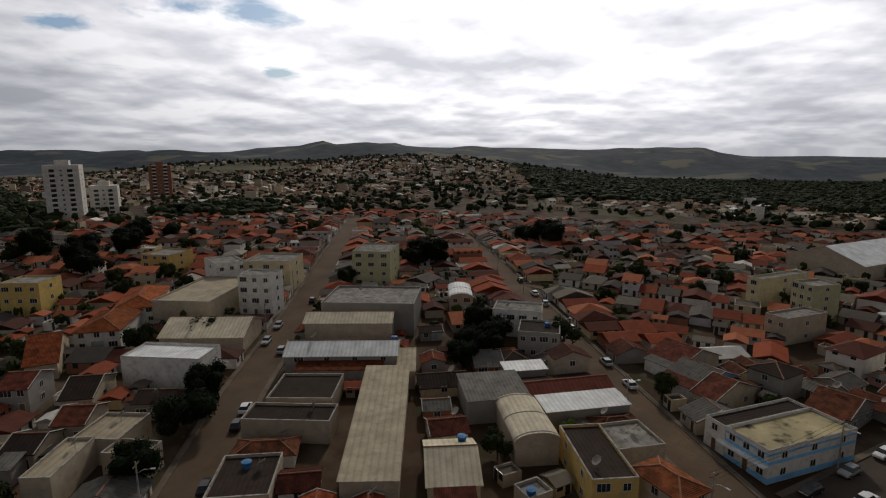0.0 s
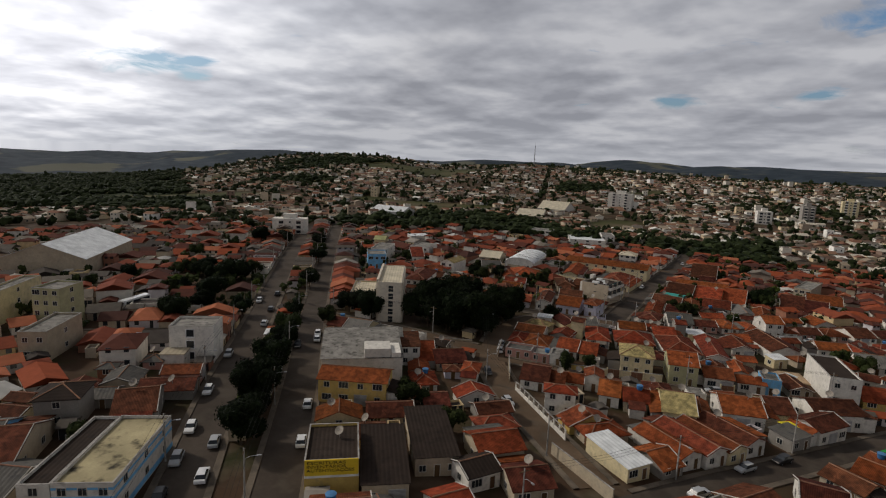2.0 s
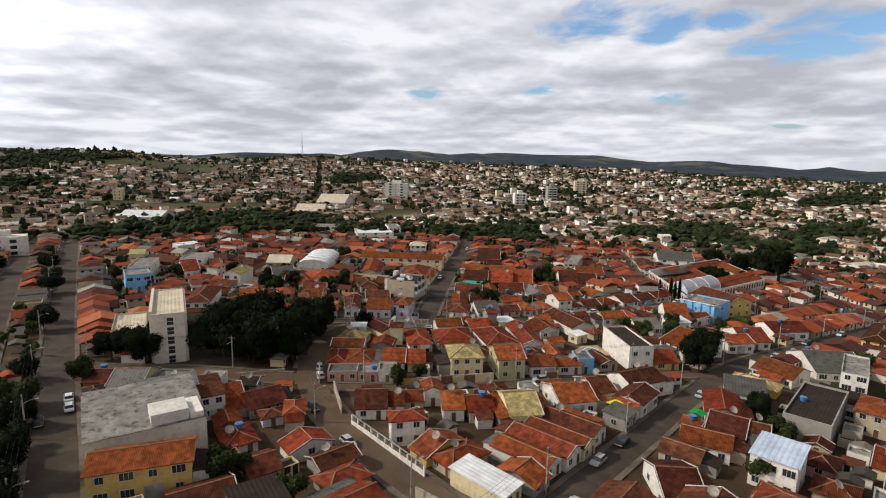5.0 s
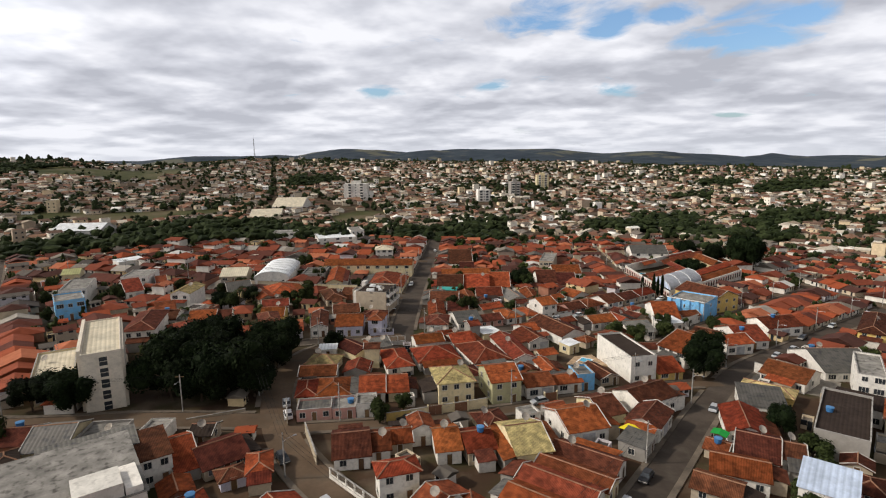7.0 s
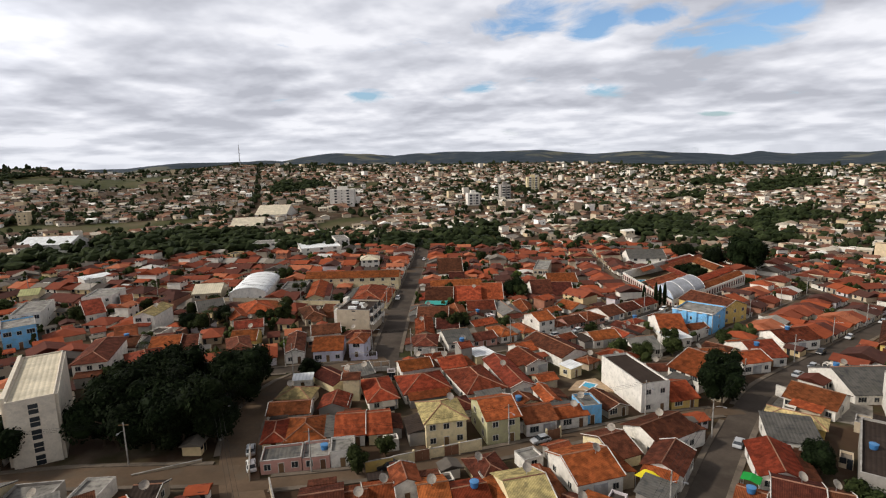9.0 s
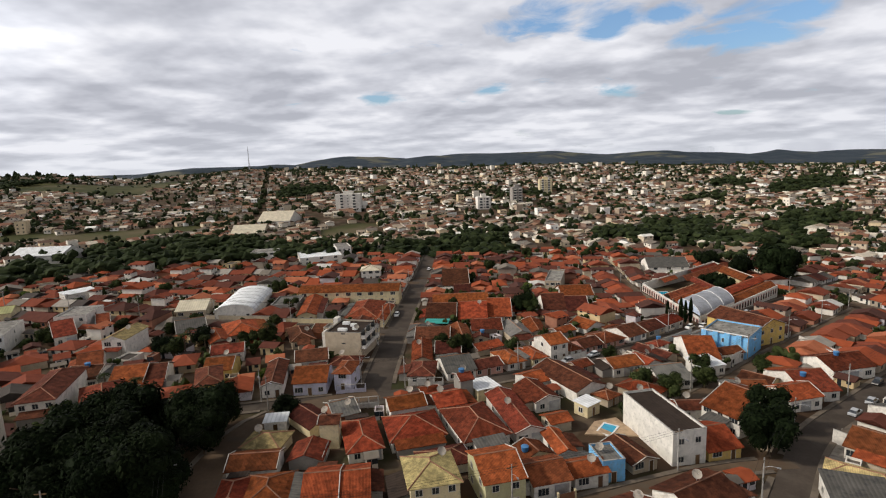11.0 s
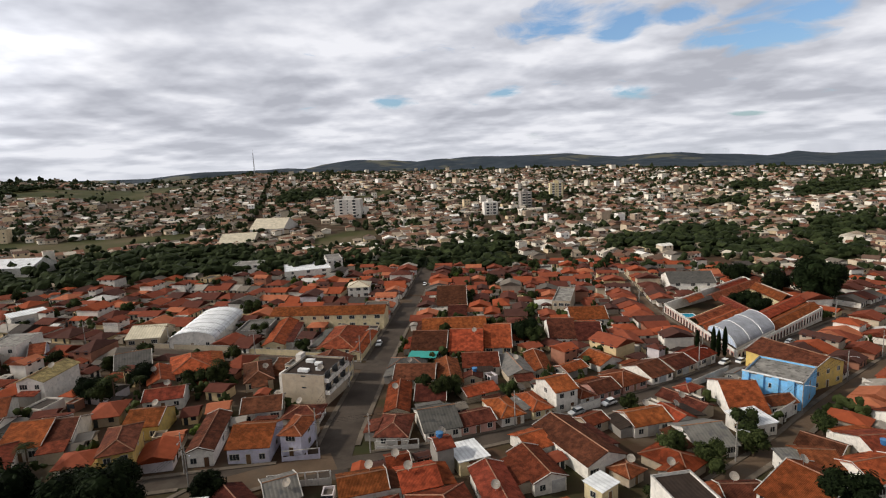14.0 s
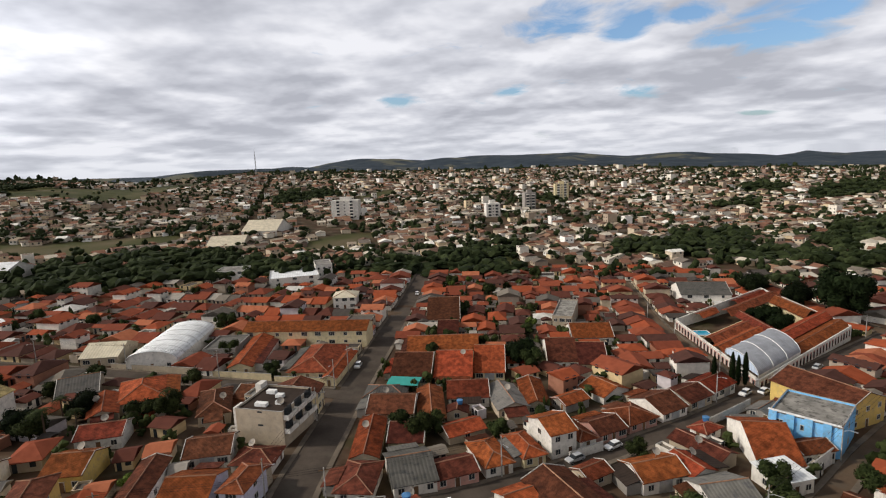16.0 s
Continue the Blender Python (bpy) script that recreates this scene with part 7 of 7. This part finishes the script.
CANVAS = {k: material(k + "_canvas", c, rough=0.6, var=0.12) for k, c in {"yellow": (0.75, 0.62, 0.03), "teal": (0.05, 0.3, 0.26), "green": (0.02, 0.28, 0.05)}.items()}
canopy(36.0, 111.0, 3.0, 3.2, 35, 3.2, CANVAS["yellow"], "bright yellow canvas sunshade over a yard")
canopy(0.2, 234.0, 8.6, 5.4, -8, 3.4, CANVAS["teal"], "teal green canopy along a street corner")
canopy(53.7, 111.0, 2.6, 3.0, 50, 2.8, CANVAS["green"], "bright green awning over a shop pavement")


def avenue_shop():
    x, y, ang = -150.5, 106.5, 47
    ob = thing("avenue_shop", x, y, ground(x, y), ang, "yellow and red shop under a flat white metal roof", "shop")
    part("wall", boxes("wall", [WALL["yellow"]], (-6.4, 6.4, -5, 5, -1.5, 4.5)), ob)
    part("roof", boxes("roof", [ROOF["metal"]], (-7, 7, -5.6, 5.6, 4.5, 4.8)), ob)
    for z, t in ((0.9, 0.7), (3.6, 0.5)):
        part("band", boxes("band", [RED_BAND], (-6.44, 6.44, -5.04, -5, z, z + t), (-6.44, -6.4, -5, 5, z, z + t), (6.4, 6.44, -5, 5, z, z + t)), ob, label="red painted band")
    for k in range(4):
        part("shop_window", boxes("shop_window", [GLASS], (-5.6 + 3 * k, -3.6 + 3 * k, -5.07, -4.9, 1.7, 3.2)), ob)


RED_BAND = material("red_paint", (0.4, 0.04, 0.03), rough=0.6)
if free((-150.5, 106.5, 11, 9, 47), 1.0):
    avenue_shop()


def bus(x, y, ang):
    ob = thing("bus", x, y, ground(x, y) + 0.12, ang, "white town bus standing in a side street", "bus")
    bm = bmesh.new()
    bmesh.ops.create_cube(bm, size=1.0, matrix=Matrix.Translation((0, 0, 1.75)) @ Matrix.Diagonal((10.5, 2.5, 2.7, 1)))
    bmesh.ops.bevel(bm, geom=bm.edges[:], offset=0.18, segments=2, affect="EDGES")
    me = bpy.data.meshes.new("body")
    bm.to_mesh(me)
    bm.free()
    me.materials.append(PAINT["white"])
    part("body", me, ob)
    for s in (-1, 1):
        part("side_glass", boxes("side_glass", [GLASS], (-4.6, 4.6, s * 1.26 - 0.02, s * 1.26 + 0.02, 1.7, 2.6)), ob)
    part("windscreen", boxes("windscreen", [GLASS], (5.23, 5.28, -1.05, 1.05, 1.4, 2.7)), ob)
    tyre = mesh_from("wheel", *tube([(0, -0.15, 0), (0, 0.15, 0)], [0.48, 0.48], 14), RUBBER)
    for wx in (-3.2, 3.4):
        for wy in (-1.15, 1.15):
            part("wheel", tyre, ob, pose(wx, wy, 0.48))


bus(-138.7, 77.8, 105)


# ---- palms and cypresses ----
def palm_crown(seed, n=15, reach=2.6):
    g = random.Random(seed)
    v, f = [], []
    for i in range(n):
        a, lift = 2 * math.pi * i / n + g.uniform(-0.2, 0.2), g.uniform(0.1, 1.0)
        c, s = math.cos(a), math.sin(a)
        pts = []
        for k in range(8):
            u = k / 7
            pts.append((reach * u * (0.75 + 0.25 * lift), 1.3 * lift * u - 2.1 * u * u))
        for k in range(7):
            (r0, z0), (r1, z1) = pts[k], pts[k + 1]
            for sg in (-1, 1):
                for m in range(2):
                    ra, za = r0 + (r1 - r0) * m / 2, z0 + (z1 - z0) * m / 2
                    ln = 0.62 * math.sin(math.pi * min(0.97, (k + m / 2 + 0.7) / 7.6)) + 0.08
                    q = len(v)
                    for rr, tt, zz in ((ra, 0, za), (ra + 0.16, 0, za), (ra + 0.34, sg * ln, za - 0.3 * ln), (ra + 0.2, sg * ln * 0.6, za - 0.1 * ln)):
                        v.append((rr * c - tt * s, rr * s + tt * c, zz))
                    f.append((q, q + 1, q + 2, q + 3))
    return mesh_from("crown", v, f, LEAF["mid"])


PALM = (palm_crown(3), mesh_from("trunk", *tube([(0, 0, -0.5), (0.1, 0.05, 2.5), (0.05, 0.1, 5.0), (0.12, 0.1, 7.0)], [0.24, 0.19, 0.16, 0.15], 8), BARK))
for x, y, s in ((-75, 203, 1.15), (-77, 211, 1.05), (-54, 215.5, 1.1), (-81.6, 174.5, 0.9), (-70.7, 169.7, 1.0), (-71, 207, 0.9)):
    ob = thing("palm_tree", x, y, ground(x, y), (x * 31) % 360, "palm with a slender trunk and drooping fronds", "palm tree", "palms")
    ob.scale = (s, s, s)
    part("trunk", PALM[1], ob)
    part("crown", PALM[0], ob, pose(0.12, 0.1, 7.0))


def cypress_crown(seed):
    g = random.Random(seed)
    v, f = [], []
    for _ in range(1500):
        u = g.random()
        r = 0.75 * math.sin(math.pi * min(1.0, 0.12 + 0.88 * u)) ** 0.7 * g.uniform(0.6, 1.1) + 0.03
        a, z = g.uniform(0, 6.283), 0.8 + 8.6 * u
        p, s = Vector((r * math.cos(a), r * math.sin(a), z)), g.uniform(0.15, 0.32)
        t1 = Vector((-math.sin(a), math.cos(a), 0)) * s * 0.6
        t2 = Vector((0.2 * math.cos(a), 0.2 * math.sin(a), 1)) * s * 1.4
        k = len(v)
        v += [tuple(p - t1), tuple(p + t1), tuple(p + t2)]
        f.append((k, k + 1, k + 2))
    tv, tf = tube([(0, 0, 0.8), (0, 0, 3.5), (0, 0, 6.5), (0, 0, 9.0)], [0.4, 0.55, 0.4, 0.06], 9)
    k = len(v)
    return mesh_from("crown", v + tv, f + [tuple(i + k for i in q) for q in tf], LEAF["dark"])


CYPRESS = (cypress_crown(5), mesh_from("trunk", *tube([(0, 0, -0.5), (0, 0, 1.5)], [0.16, 0.13], 7), BARK))
for x, y, s in ((83.4, 238.3, 1.0), (88.2, 238.3, 1.1), (90.6, 240, 0.95), (92.5, 240, 1.05)):
    ob = thing("cypress", x, y, ground(x, y), (x * 31) % 360, "tall thin dark cypress beside a yard wall", "tree", "cypresses")
    ob.scale = (s, s, s)
    part("trunk", CYPRESS[1], ob)
    part("crown", CYPRESS[0], ob)


# ---- front walls and gates of the street row ----
GATE = material("rusted_gate", (0.2, 0.1, 0.06), rough=0.6, var=0.2)
for gx, gy, ang in ((3.0, 123.42, 17), (-2.6, 121.66, 17), (24.0, 129.97, 18)):
    ob = thing("yard_gate", gx, gy, ground(gx, gy), ang, "brown sheet-metal yard gate between plastered pillars", "gate", "yard gates")
    part("pillar", boxes("pillar", [WALL["cream"]], (-1.75, -1.45, -0.2, 0.2, -0.6, 2.5)), ob)
    part("pillar", boxes("pillar", [WALL["cream"]], (1.45, 1.75, -0.2, 0.2, -0.6, 2.5)), ob)
    for sg in (-1, 1):
        part("gate_leaf", boxes("gate_leaf", [GATE], (min(0.02 * sg, 1.44 * sg), max(0.02 * sg, 1.44 * sg), -0.16, -0.1, 0.05, 2.2)), ob)
